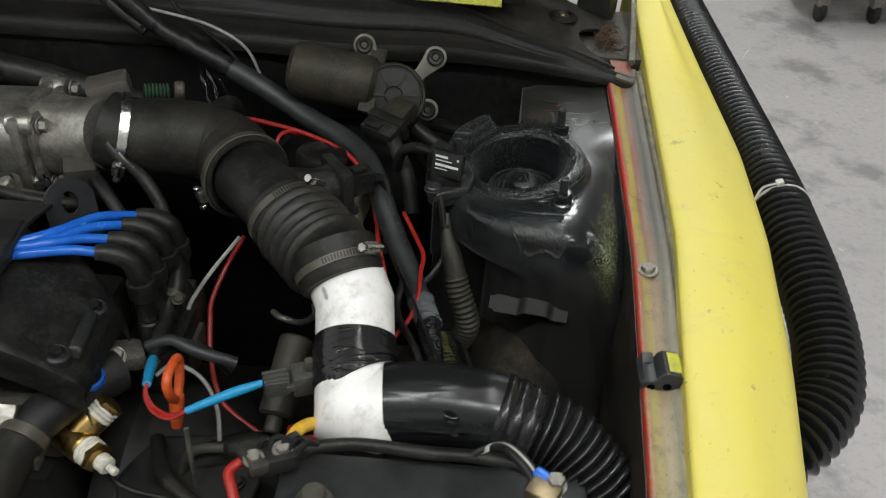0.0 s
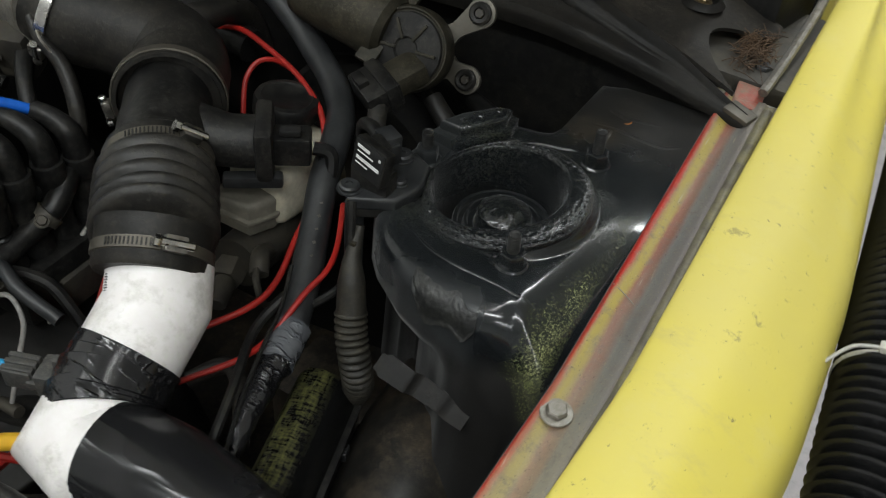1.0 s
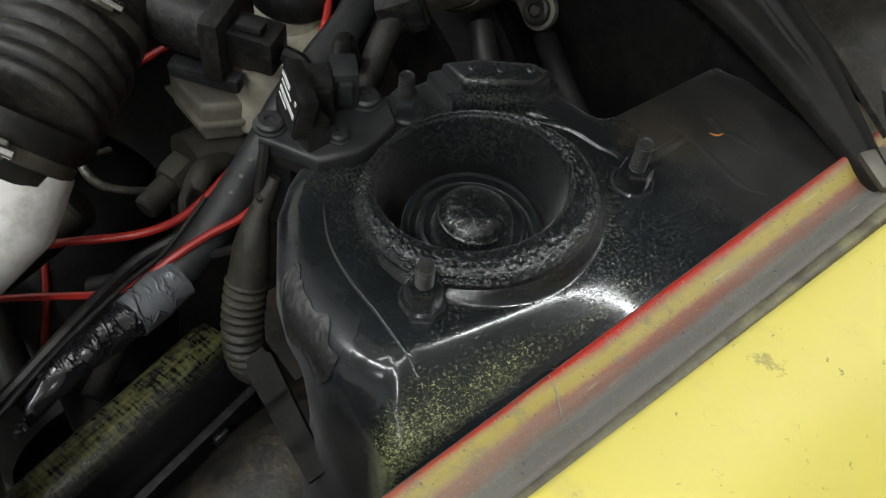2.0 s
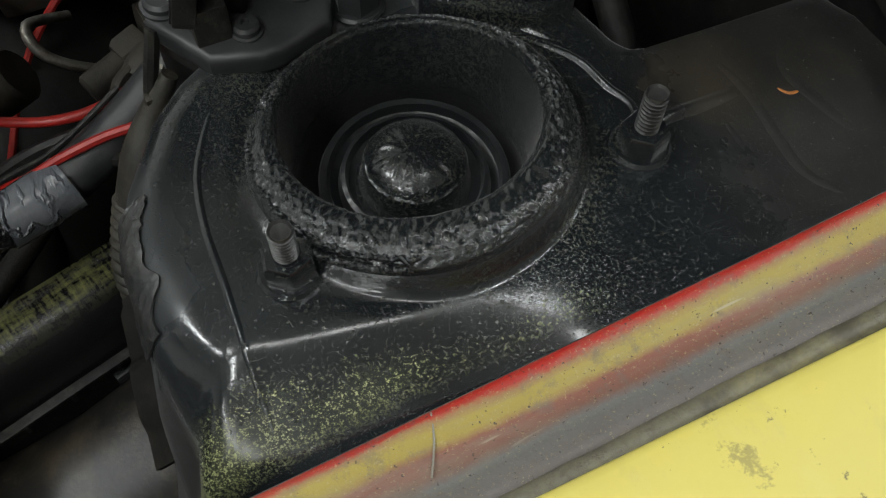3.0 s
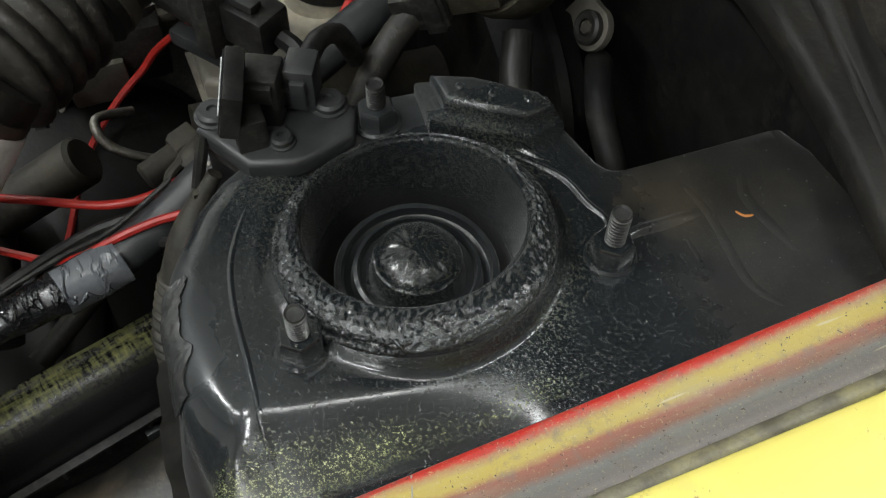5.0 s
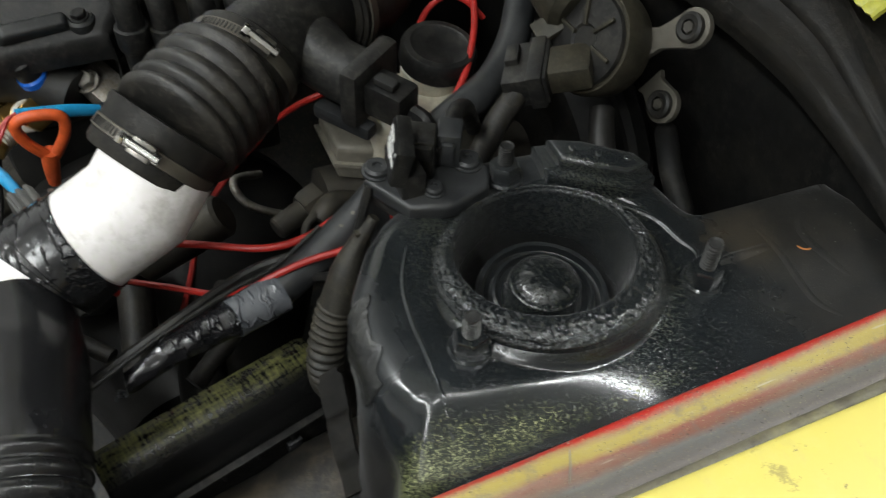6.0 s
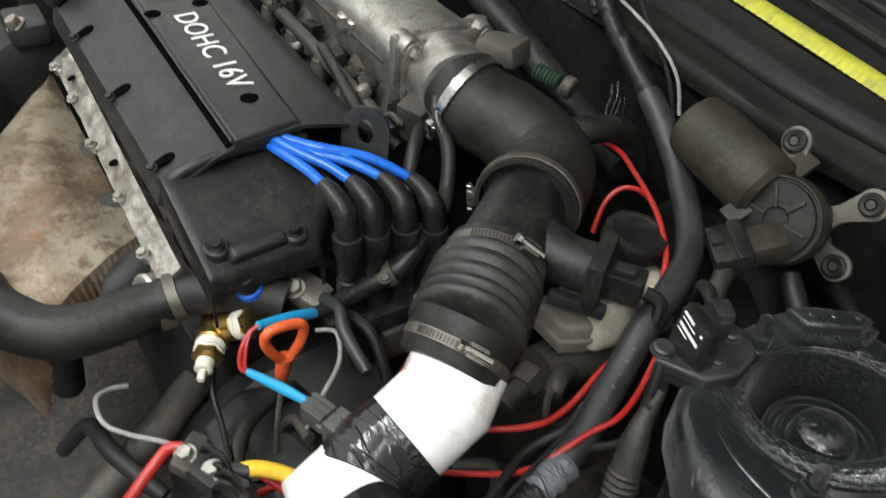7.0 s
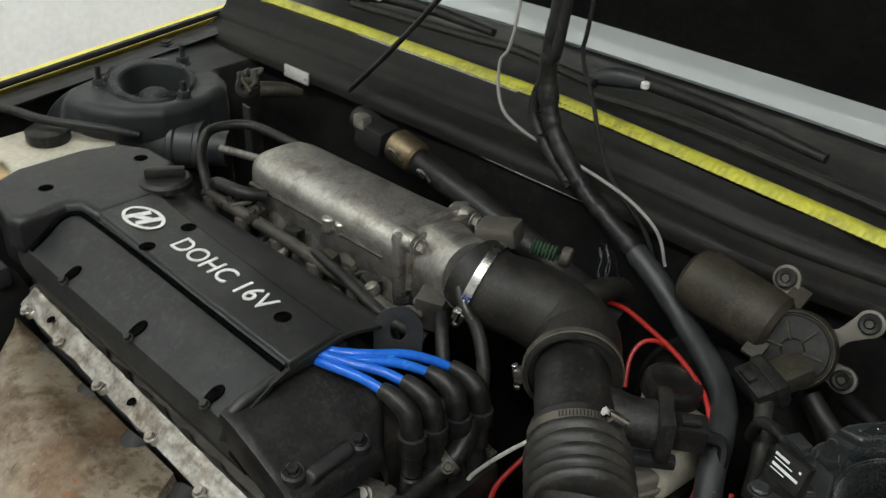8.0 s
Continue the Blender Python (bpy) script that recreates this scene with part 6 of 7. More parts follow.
for a in range(0, 360, 60):
    part("rib", shift(block(0.020, 0.0030, 0.0035, 0.0008), along(DC, DC + face) @ pose(0, 0, 0.0035, 0, 0, a) @ pose(0.020, 0, 0)), "olive", wm)
can_a, can_b = Vector((-0.112, 1.010, 0.876)), Vector((-0.222, 1.012, 0.893))
part("motor_can", shift(lathe([(0, 0), (0.028, 0), (0.0340, 0.006), (0.0350, 0.02), (0.0350, 0.092), (0.032, 0.104), (0.023, 0.110), (0, 0.112)], 36), pose(0, 0, -0.006) @ along(can_a, can_b)), "olive", wm, "dusty olive motor can")
part("can_flange", shift(block(0.006, 0.020, 0.096, 0.002), along(can_a, can_b) @ pose(0, 0, 0.004, 90, 0, 60) @ pose(0, 0, -0.048)), "olive", wm)
for e, b in (((-0.131, 1.050, 0.905), (-0.108, 1.010, 0.880)), ((-0.040, 1.046, 0.897), (-0.070, 1.010, 0.874)), ((-0.047, 1.046, 0.822), (-0.068, 1.010, 0.846))):
    e, b = Vector(e), Vector(b)
    m = along(e, e + Vector((0.05, -0.9, 0.45)))
    back = m.inverted() @ b
    a = math.atan2(back.y, back.x)
    ln = back.xy.length
    arm = [(0.0145 * math.cos(t), 0.0145 * math.sin(t)) for t in np.linspace(math.pi / 3, 5 * math.pi / 3, 14)] + [(0.024, -0.0085), (ln * 0.6, -0.008), (ln, -0.013), (ln, 0.013), (ln * 0.6, 0.008), (0.024, 0.0085)]
    part("bracket_arm", shift(prism(arm, 0.006, 0.0015), m @ pose(0, 0, -0.003, 0, 0, math.degrees(a))), "armgrey", wm, "dull dusty grey bracket arm")
    part("grommet", shift(lathe([(0.0108, 0.002), (0.0108, 0.007), (0.0088, 0.0085), (0.0055, 0.0078), (0.0055, 0.004), (0, 0.004)], 20), m), "rubber", wm)
    part("arm_bolt", shift(hexhead(0.0048, 0.005), m @ pose(0, 0, 0.003)), "grime", wm)
pm = pose(-0.092, 0.956, 0.830, 20, 0, -32)
part("plug", shift(join(block(0.048, 0.034, 0.024, 0.003), shift(block(0.052, 0.012, 0.028, 0.002), pose(0, 0.008, -0.002)), shift(block(0.020, 0.010, 0.006, 0.001), pose(-0.006, -0.010, 0.023))), pm), "plastic", wm, "dusty black plug")
part("plug_neck", shift(block(0.034, 0.036, 0.020, 0.004), pm @ pose(0, 0.030, 0.002)), "olive", wm)
part("plug_cable", tube([(-0.086, 0.945, 0.838), (-0.074, 0.922, 0.826), (-0.060, 0.900, 0.806), (-0.052, 0.880, 0.77)], 0.0095, 10), "rubber", wm)

mc = thing("brake_fluid_reservoir", "cloudy brake fluid reservoir with a black cap", "reservoir", (-0.155, 0.900, 0.70))
part("tank", shift(block(0.078, 0.098, 0.058, 0.014, 4, 0.86), pose(-0.150, 0.888, 0.738, 0, 0, -8)), "clearish", mc)
part("neck", shift(rod(0.026, 0.026, 0.003), pose(-0.166, 0.905, 0.785)), "clearish", mc)
part("front_tank", shift(prism([(-0.182, 0.812), (-0.137, 0.813), (-0.126, 0.835), (-0.128, 0.858), (-0.178, 0.862)], 0.036, 0.006, 3), pose(0, 0, 0.736)), "aged", mc, "dusty front chamber of the reservoir")
part("tank_seam", shift(prism([(-0.185, 0.808), (-0.135, 0.809), (-0.122, 0.835), (-0.124, 0.860), (-0.181, 0.864)], 0.005, 0.002, 2), pose(0, 0, 0.752)), "aged", mc)
part("cylinder_nut", shift(join(hexhead(0.016, 0.02), shift(rod(0.010, 0.03, 0.002), pose(0, 0, 0.018))), along((-0.150, 0.800, 0.706), (-0.135, 0.76, 0.70))), "grime", mc)
part("cap", shift(lathe([(0.0285, 0), (0.031, 0.003), (0.031, 0.016), (0.029, 0.020), (0.024, 0.0205), (0.022, 0.019), (0, 0.019)], 36), pose(-0.166, 0.908, 0.808, -6, 4, 0)), "plastic", mc, "ribbed black screw cap")
part("cylinder", tube([(-0.15, 1.06, 0.70), (-0.150, 0.90, 0.705), (-0.145, 0.80, 0.71)], 0.026, 18), "grime", mc, "grimy master cylinder")
part("outlet", tube([(-0.125, 0.82, 0.72), (-0.115, 0.800, 0.735), (-0.105, 0.785, 0.73)], 0.009, 12), "grime", mc)
part("brake_pipe", tube([(-0.115, 0.80, 0.735), (-0.10, 0.775, 0.735), (-0.092, 0.772, 0.715), (-0.098, 0.79, 0.69), (-0.115, 0.83, 0.66)], 0.0035, 8), "grime", mc)
booster = thing("brake_booster", "round black brake booster on the firewall", "brake booster", (-0.15, 1.075, 0.69))
bb = along((-0.15, 1.075, 0.69), (-0.15, 0.9, 0.69))
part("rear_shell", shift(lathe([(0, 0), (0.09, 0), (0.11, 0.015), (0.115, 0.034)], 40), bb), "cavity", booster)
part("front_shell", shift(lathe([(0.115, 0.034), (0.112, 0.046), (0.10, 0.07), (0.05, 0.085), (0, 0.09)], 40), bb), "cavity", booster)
part("crimp_rim", shift(lathe([(0.113, 0.030), (0.119, 0.031), (0.119, 0.039), (0.113, 0.040)], 40), bb), "dark", booster, "crimped rim")

ign = thing("ignition_module", "black ignition module with a white printed label", "ignition module", (0.0, 0.84, 0.85))
plate = [(-0.0215, 0.797), (0.0115, 0.816), (0.0185, 0.838), (0.0185, 0.846), (0.011, 0.871), (-0.006, 0.879), (-0.026, 0.870), (-0.036, 0.842), (-0.033, 0.812)]
part("base_plate", shift(prism(plate, 0.0125, 0.0035, 3), pose(0, 0, 0.8405)), "sheath", ign, "dusty dark grey mounting plate")
part("plate_skirt", shift(prism([(x * 0.94 - 0.0005, 0.838 + (y - 0.838) * 0.94) for x, y in plate], 0.010, 0.002, 2), pose(0, 0, 0.832)), "dark", ign)
ux, lab = Vector((0.955, -0.290, -0.03)).normalized(), Vector((-0.285, -0.935, 0.21)).normalized()
uy = lab.cross(ux)
L0 = Vector((-0.0131, 0.8137, 0.881))
lm2 = Matrix(((ux.x, uy.x, lab.x, L0.x), (ux.y, uy.y, lab.y, L0.y), (ux.z, uy.z, lab.z, L0.z), (0, 0, 0, 1)))
part("module_body", shift(block(0.035, 0.029, 0.010, 0.0015), lm2 @ pose(0, 0, -0.010)), "plastic", ign)
part("module_foot", shift(block(0.034, 0.016, 0.020, 0.002), pose(-0.0125, 0.822, 0.852)), "plastic", ign)
part("label_face", shift(block(0.032, 0.026, 0.0008, 0.0003), lm2 @ pose(0, 0, 0.0)), "sticker", ign, "black label with white print")
for bx, by, bw, bh in ((-0.0065, 0.0085, 0.014, 0.0024), (-0.0035, 0.0042, 0.018, 0.0010), (0.0005, -0.0010, 0.026, 0.0026), (-0.0055, -0.0055, 0.014, 0.0009), (0.012, 0.0080, 0.0022, 0.0022)):
    part("print_bar", shift(block(bw, bh, 0.0005, 0), lm2 @ pose(bx, by, 0.0008)), "ink", ign)
turn = 62
part("socket", shift(join(block(0.024, 0.020, 0.032, 0.002), shift(block(0.020, 0.004, 0.010, 0.001), pose(0, -0.0115, 0.020)), shift(block(0.026, 0.016, 0.005, 0.001), pose(0, 0, 0.010))), pose(-0.021, 0.833, 0.852, 0, 0, turn)), "plastic", ign)
part("bridge", shift(join(block(0.012, 0.012, 0.012, 0.0015), *[shift(block(0.002, 0.014, 0.014, 0.0005), pose(-0.004 + 0.004 * i, 0, 0)) for i in range(3)]), pose(-0.020, 0.846, 0.858, 0, 0, turn)), "plastic", ign)
part("plug", shift(join(block(0.016, 0.019, 0.027, 0.002), shift(block(0.008, 0.004, 0.016, 0.001), pose(0, -0.011, 0.006))), pose(-0.021, 0.8555, 0.854, 0, 0, turn)), "sheath", ign, "grey cable plug")
for bx, by, r in ((-0.026, 0.808, 0.0085), (-0.013, 0.866, 0.0085), (0.003, 0.836, 0.0060)):
    part("plate_screw", shift(lathe([(r * 1.2, 0), (r * 1.2, 0.0016), (r, 0.002), (r, 0.0045), (r * 0.8, 0.006), (r * 0.35, 0.006), (r * 0.3, 0.0045), (0, 0.0045)], 20), pose(bx, by, 0.8525)), "sheath", ign)
part("bracket", sheet(lambda u, v: Vector((-0.024 + 0.010 * v, 0.800 + 0.012 * v, 0.846 - 0.075 * u)), 3, 3, 0.002), "sheath", ign, "thin dusty bracket leg")
part("plug_cable", tube([(-0.030, 0.860, 0.868), (-0.048, 0.872, 0.866), (-0.066, 0.888, 0.85), (-0.074, 0.90, 0.82)], 0.006, 10), "plastic", ign)

# looms and wires
loom = thing("wiring_loom", "thick grey-black taped wiring loom across the bay", "wiring loom", (-0.30, 1.03, 0.87))
run_line, _ = smooth_line([(-0.455, 1.10, 1.45), (-0.465, 1.065, 1.13), (-0.472, 1.06, 1.06), (-0.468, 1.06, 1.0), (-0.440, 1.052, 0.953), (-0.395, 1.045, 0.914), (-0.350, 1.037, 0.892), (-0.292, 1.03, 0.864)], 24)
part("upper_run", sweep(run_line, [0.0118 + 0.0022 * noise.noise(p * 40) + 0.0018 * noise.noise(p * 110) for p in run_line], 16), "plastic", loom, "lumpy black taped upper run", 60)
random.seed(19)
for i in range(9):
    p = run_line[40 + 13 * i]
    q = p + Vector((random.uniform(-0.02, 0.02), random.uniform(-0.016, -0.006), random.uniform(-0.012, 0.012)))
    part("tape_end", sheet(lambda u, v, p=p, q=q: p.lerp(q, u) + Vector((0.002 * math.sin(5 * u), 0, 0.006 * (v - 0.5) * (1 - 0.6 * u))), 4, 2, 0.0006), "tape", loom)
part("lower_run", tube([(-0.300, 1.031, 0.868), (-0.250, 1.020, 0.845), (-0.200, 0.998, 0.826), (-0.150, 0.965, 0.818), (-0.118, 0.930, 0.815), (-0.098, 0.890, 0.810), (-0.085, 0.855, 0.798), (-0.066, 0.815, 0.778), (-0.045, 0.770, 0.762), (-0.028, 0.728, 0.752)], 0.0135, 14, 7), "sheath", loom, "grey ribless sheath")
for i in range(5):
    p = Vector((-0.0755, 0.835, 0.788)).lerp(Vector((-0.0555, 0.7925, 0.770)), i / 4)
    part("print_bar", shift(block(0.0026, 0.0016 + 0.0008 * (i % 2), 0.0006, 0), along(p + Vector((0.006, -0.004, 0.0118)), p + Vector((0.5, -0.35, 1.0)))), "armgrey", loom)
tp = thing("loom_end", "loom end wrapped in crumpled silver tape", "wiring loom", (-0.028, 0.728, 0.75))
part("tape", tube([(-0.030, 0.735, 0.753), (-0.024, 0.716, 0.752), (-0.018, 0.698, 0.753)], [0.0160, 0.0150, 0.0140], 18, 6), "foil", tp, "wrinkled silver tape")
part("black_tape", sheet(lambda u, v: Vector((-0.020 + 0.020 * u ** 1.3, 0.702 - 0.082 * u, 0.752 - 0.012 * u ** 2)) + Matrix.Rotation(math.tau * v, 3, "Y") @ Vector((0.0135 * (1 - 0.45 * u) * (1 + 0.22 * noise.noise(Vector((u * 7, 3 * math.sin(math.tau * v), 3 * math.cos(math.tau * v))))), 0, 0)), 40, 28), "tape", tp, "crumpled shiny black tape", 70)
part("tape_tail", sheet(lambda u, v: Vector((0.000 + 0.004 * u, 0.628 - 0.016 * u, 0.744 - 0.012 * u)) + Vector((0.006 * (v - 0.5), 0.003 * math.sin(6 * v), 0.004 * math.sin(9 * u))), 8, 3, 0.0006), "foil", tp)
wire("cable", [(-0.46, 1.10, 1.45), (-0.458, 1.06, 1.10), (-0.47, 1.058, 1.04), (-0.484, 1.055, 0.98), (-0.455, 1.05, 0.94), (-0.41, 1.045, 0.905)], 0.0075, "plastic", "black taped cable beside the loom", "cable", 10)
wire("white_cable", [(-0.52, 1.10, 1.45), (-0.525, 1.06, 1.09), (-0.548, 1.06, 1.02), (-0.540, 1.06, 0.965), (-0.500, 1.057, 0.945), (-0.434, 1.055, 0.935), (-0.37, 1.052, 0.926), (-0.322, 1.05, 0.914), (-0.285, 1.05, 0.890), (-0.268, 1.048, 0.855)], 0.0021, "seal", "thin pale cable looping in front of the firewall", "cable")
wire("thin_cable", [(-0.43, 1.10, 1.45), (-0.431, 1.075, 1.12), (-0.436, 1.075, 1.06), (-0.415, 1.075, 1.01), (-0.395, 1.072, 0.965), (-0.372, 1.07, 0.925), (-0.314, 1.065, 0.880), (-0.285, 1.06, 0.84)], 0.0028, "plastic", "thin black cable hanging along the loom", "cable")
wire("washer_hose", [(-0.46, 1.08, 1.36), (-0.56, 1.065, 1.19), (-0.659, 1.06, 1.074), (-0.75, 1.06, 0.98), (-0.84, 1.062, 0.895)], 0.0042, "plastic", "thin black washer hose hanging at the firewall", "hose")
tat = thing("tape_shreds", "torn shreds of silver and black tape on the loom", "tape", (-0.335, 1.01, 0.86))
random.seed(8)
for i in range(7):
    o = Vector((-0.335 + 0.008 * (i % 3), 1.008, 0.875 - 0.004 * i))
    e = o + Vector((random.uniform(0.0, 0.03), random.uniform(-0.02, 0.0), random.uniform(-0.05, -0.01)))
    part("shred", sheet(lambda u, v, o=o, e=e: o.lerp(e, u) + Vector((0.003 * math.sin(6 * u), 0.002, 0.007 * (v - 0.5))), 5, 2, 0.0006), "foil" if i % 2 else "tape", tat)
solo("heater_pipe", tube([(-0.78, 1.03, 0.88), (-0.693, 1.02, 0.867), (-0.582, 1.015, 0.853), (-0.479, 1.015, 0.829), (-0.376, 1.01, 0.806), (-0.28, 1.0, 0.795)], 0.019, 16), "plastic", "dusty black heater hose along the firewall", "hose", (-0.58, 1.015, 0.85))
solo("red_cable", tube([(-0.34, 0.995, 0.80), (-0.283, 0.985, 0.822), (-0.235, 0.968, 0.827), (-0.187, 0.950, 0.826), (-0.150, 0.930, 0.823), (-0.127, 0.913, 0.817), (-0.107, 0.888, 0.803), (-0.092, 0.850, 0.778), (-0.085, 0.815, 0.765), (-0.073, 0.770, 0.753), (-0.075, 0.735, 0.750), (-0.10, 0.69, 0.745), (-0.13, 0.65, 0.73)], 0.0029, 10, 8), "red", "red insulated cable past the brake reservoir", "cable", (-0.15, 0.925, 0.846))
solo("red_cable", tube([(-0.215, 0.905, 0.79), (-0.224, 0.922, 0.815), (-0.222, 0.938, 0.828), (-0.212, 0.952, 0.828), (-0.200, 0.965, 0.815)], 0.0026, 8, 8), "red", "thin red wire behind the intake elbow", "cable", (-0.228, 0.932, 0.842))
solo("red_cable", tube([(-0.060, 0.850, 0.790), (-0.042, 0.816, 0.779), (-0.032, 0.787, 0.777), (-0.033, 0.760, 0.774), (-0.033, 0.737, 0.769), (-0.036, 0.715, 0.758), (-0.052, 0.695, 0.740), (-0.085, 0.66, 0.725), (-0.12, 0.62, 0.71)], 0.0026, 8, 8), "red", "thin red wire along the loom", "cable", (-0.02, 0.77, 0.784))
solo("black_cable", tube([(-0.095, 0.87, 0.815), (-0.075, 0.82, 0.785), (-0.052, 0.772, 0.765), (-0.055, 0.72, 0.752), (-0.03, 0.66, 0.752), (-0.01, 0.60, 0.74)], 0.0042, 8, 8), "plastic", "black insulated cable along the loom", "cable", (-0.05, 0.772, 0.765))
solo("black_cable", tube([(-0.018, 0.80, 0.850), (-0.012, 0.79, 0.82), (-0.010, 0.78, 0.78), (-0.04, 0.75, 0.75)], 0.0036, 8, 8), "plastic", "thin black cable below the ignition module", "cable", (-0.018, 0.80, 0.85))
solo("red_cable", tube([(-0.255, 0.86, 0.73), (-0.272, 0.82, 0.705), (-0.282, 0.791, 0.680), (-0.281, 0.775, 0.663), (-0.277, 0.752, 0.645), (-0.269, 0.728, 0.624), (-0.259, 0.711, 0.607), (-0.242, 0.697, 0.595), (-0.193, 0.674, 0.578), (-0.14, 0.645, 0.565)], 0.0032, 8, 8), "red", "red wire hanging beside the bellows", "cable", (-0.24, 0.73, 0.74))
solo("red_cable", tube([(-0.145, 0.62, 0.66), (-0.147, 0.590, 0.70), (-0.140, 0.56, 0.72), (-0.135, 0.52, 0.73)], 0.0032, 8, 8), "red", "red wire rising to the battery", "cable", (-0.145, 0.6, 0.68))
solo("grey_cable", tube([(-0.25, 0.825, 0.755), (-0.274, 0.791, 0.732), (-0.291, 0.771, 0.710), (-0.298, 0.755, 0.695), (-0.302, 0.72, 0.65), (-0.300, 0.69, 0.61)], 0.0024, 8, 8), "whitewire", "thin grey cable beside the bellows", "cable", (-0.24, 0.75, 0.75))
wire("thin_cable", [(-0.060, 0.775, 0.775), (-0.042, 0.735, 0.766), (-0.032, 0.704, 0.767), (-0.014, 0.656, 0.766), (0.002, 0.621, 0.765), (0.02, 0.58, 0.76)], 0.0017, "plastic", "thin black cable over the loom end", "cable")
conv = thing("ribbed_conduit", "dusty olive ribbed cable conduit below the tower", "conduit", (0.0, 0.78, 0.75))
part("upper_sleeve", tube([(-0.010, 0.800, 0.828), (-0.007, 0.786, 0.808), (-0.001, 0.776, 0.790), (0.006, 0.766, 0.766)], [0.004, 0.0070, 0.0115, 0.0128], 14), "grimy_tan", conv)
part("ribs", ribbed([(0.005, 0.767, 0.768), (0.011, 0.759, 0.750), (0.0185, 0.7525, 0.733), (0.0235, 0.751, 0.712), (0.020, 0.757, 0.690), (0.010, 0.765, 0.665)], 0.0140, 0.0060, 0.0030, 18), "grimy_tan", conv, "", 60)
solo("cable_clip", shift(join(block(0.009, 0.008, 0.011, 0.002), shift(block(0.006, 0.011, 0.006, 0.002), pose(0, 0, 0.009))), pose(-0.008, 0.791, 0.806)), "olive", "small tan cable clip", "clip", (-0.01, 0.793, 0.806))

# tab on the inner wing
tab = thing("bracket_tab", "bent black steel bracket tab inside the wing", "bracket", (0.09, 0.74, 0.74))
ta, tb = Vector((0.045, 0.748, 0.750)), Vector((0.131, 0.738, 0.745))


def tab_skin(u, v):
    p = ta.lerp(tb, v)
    side = Vector((0.10, 0.55, 0.42)).normalized()
    w = 0.021 - 0.006 * v - (0.006 if v < 0.05 else 0.0)
    bend = Vector((0, -0.2, 0.9)) * 0.006 * max(0.0, min(1.0, (v - 0.38) * 12)) * max(0.0, min(1.0, (0.80 - v) * 12))
    return p + side * w * (u - 0.5) + bend


part("tab", sheet(tab_skin, 4, 24, 0.003), "cowl", tab)
part("tab_hole", shift(lathe([(0.006, 0.0012), (0.004, 0.0012), (0.0, 0.0008)], 16), along(tab_skin(0.5, 0.1), tab_skin(0.5, 0.1) + Vector((0, -0.6, 0.8)))), "grime", tab)

# box with overspray
fb = thing("relay_box", "black relay box with yellow overspray on its lid", "relay box", (0.03, 0.66, 0.60))
fb_m = pose(0.012, 0.683, 0.572, 0, 0, 15)
bx_out = [(-0.024, 0.0), (-0.024, 0.120), (-0.018, 0.130), (-0.004, 0.133), (0.010, 0.129), (0.022, 0.114), (0.027, 0.095), (0.030, 0.0)]
bv2, n8 = [], len(bx_out)
for yy in (-0.10, -0.093, -0.04, 0.02, 0.062, 0.068):
    k = 0.94 if yy in (-0.10, 0.068) else 1.0
    bv2 += [Vector((x * k, yy, z * (0.98 if k < 1 else 1))) for x, z in bx_out]
bf2 = [(r * n8 + i, r * n8 + i + 1, (r + 1) * n8 + i + 1, (r + 1) * n8 + i) for r in range(5) for i in range(n8 - 1)]
bf2 += [tuple(range(n8)), tuple(range(5 * n8, 6 * n8))[::-1]]
lid = part("lid", shift((bv2, bf2), fb_m), "boxp", fb, "black lid with yellow-green overspray", 55)
lid.data.transform(Matrix.Rotation(radians(-15), 4, "Z") @ Matrix.Translation(fb.location - Vector((0.012, 0.683, 0.687)) * U))
lid.location = Vector((0.012, 0.683, 0.687)) * U - fb.location
lid.rotation_euler.z = radians(15)
part("lid_rim", shift(block(0.0585, 0.170, 0.0030, 0.001), fb_m @ pose(0.003, -0.015, 0.094)), "plastic", fb)
for i in range(6):
    part("rim_tick", shift(block(0.003, 0.0025, 0.008, 0.0006), fb_m @ pose(0.0310, -0.085 + 0.028 * i, 0.088)), "plastic", fb)
part("case", shift(block(0.052, 0.166, 0.10, 0.005), fb_m @ pose(0.002, -0.015, -0.006)), "plastic", fb)
part("paper_scrap", shift(block(0.0006, 0.032, 0.010, 0), fb_m @ pose(0.0310, -0.010, 0.045, 0, 0, 0)), "aged", fb, "torn pale label")
part("latch", shift(block(0.005, 0.012, 0.012, 0.0015), fb_m @ pose(0.031, 0.028, 0.072)), "sheath", fb)

# battery and its leads
bat = thing("battery", "dusty black car battery with two posts", "battery", (0.0, 0.36, 0.56))
part("case", shift(block(0.262, 0.172, 0.180, 0.008), pose(-0.001, 0.424, 0.560)), "plastic", bat)
part("lid", shift(block(0.266, 0.176, 0.026, 0.007), pose(-0.001, 0.424, 0.736)), "sheath", bat, "dusty dark grey battery lid")
part("post", shift(lathe([(0.0165, 0), (0.0165, 0.005), (0.0115, 0.008), (0.011, 0.017), (0.009, 0.0195), (0, 0.0195)], 24), pose(-0.099, 0.456, 0.760)), "armgrey", bat, "pale grey battery post cap")
part("post", shift(lathe([(0.02, 0), (0.012, 0.004), (0.010, 0.02), (0, 0.021)], 24), pose(0.096, 0.466, 0.760)), "zinc", bat)
part("side_print", shift(block(0.05, 0.0008, 0.09, 0), pose(-0.08, 0.3372, 0.62)), "ink", bat, "pale printed label on the case")
ter = thing("battery_terminal", "greasy battery terminal with bolts and blue sleeve", "battery terminal", (-0.140, 0.484, 0.78))
part("block", shift(block(0.044, 0.024, 0.018, 0.005), pose(-0.140, 0.484, 0.772, 0, 0, 22)), "dark", ter)
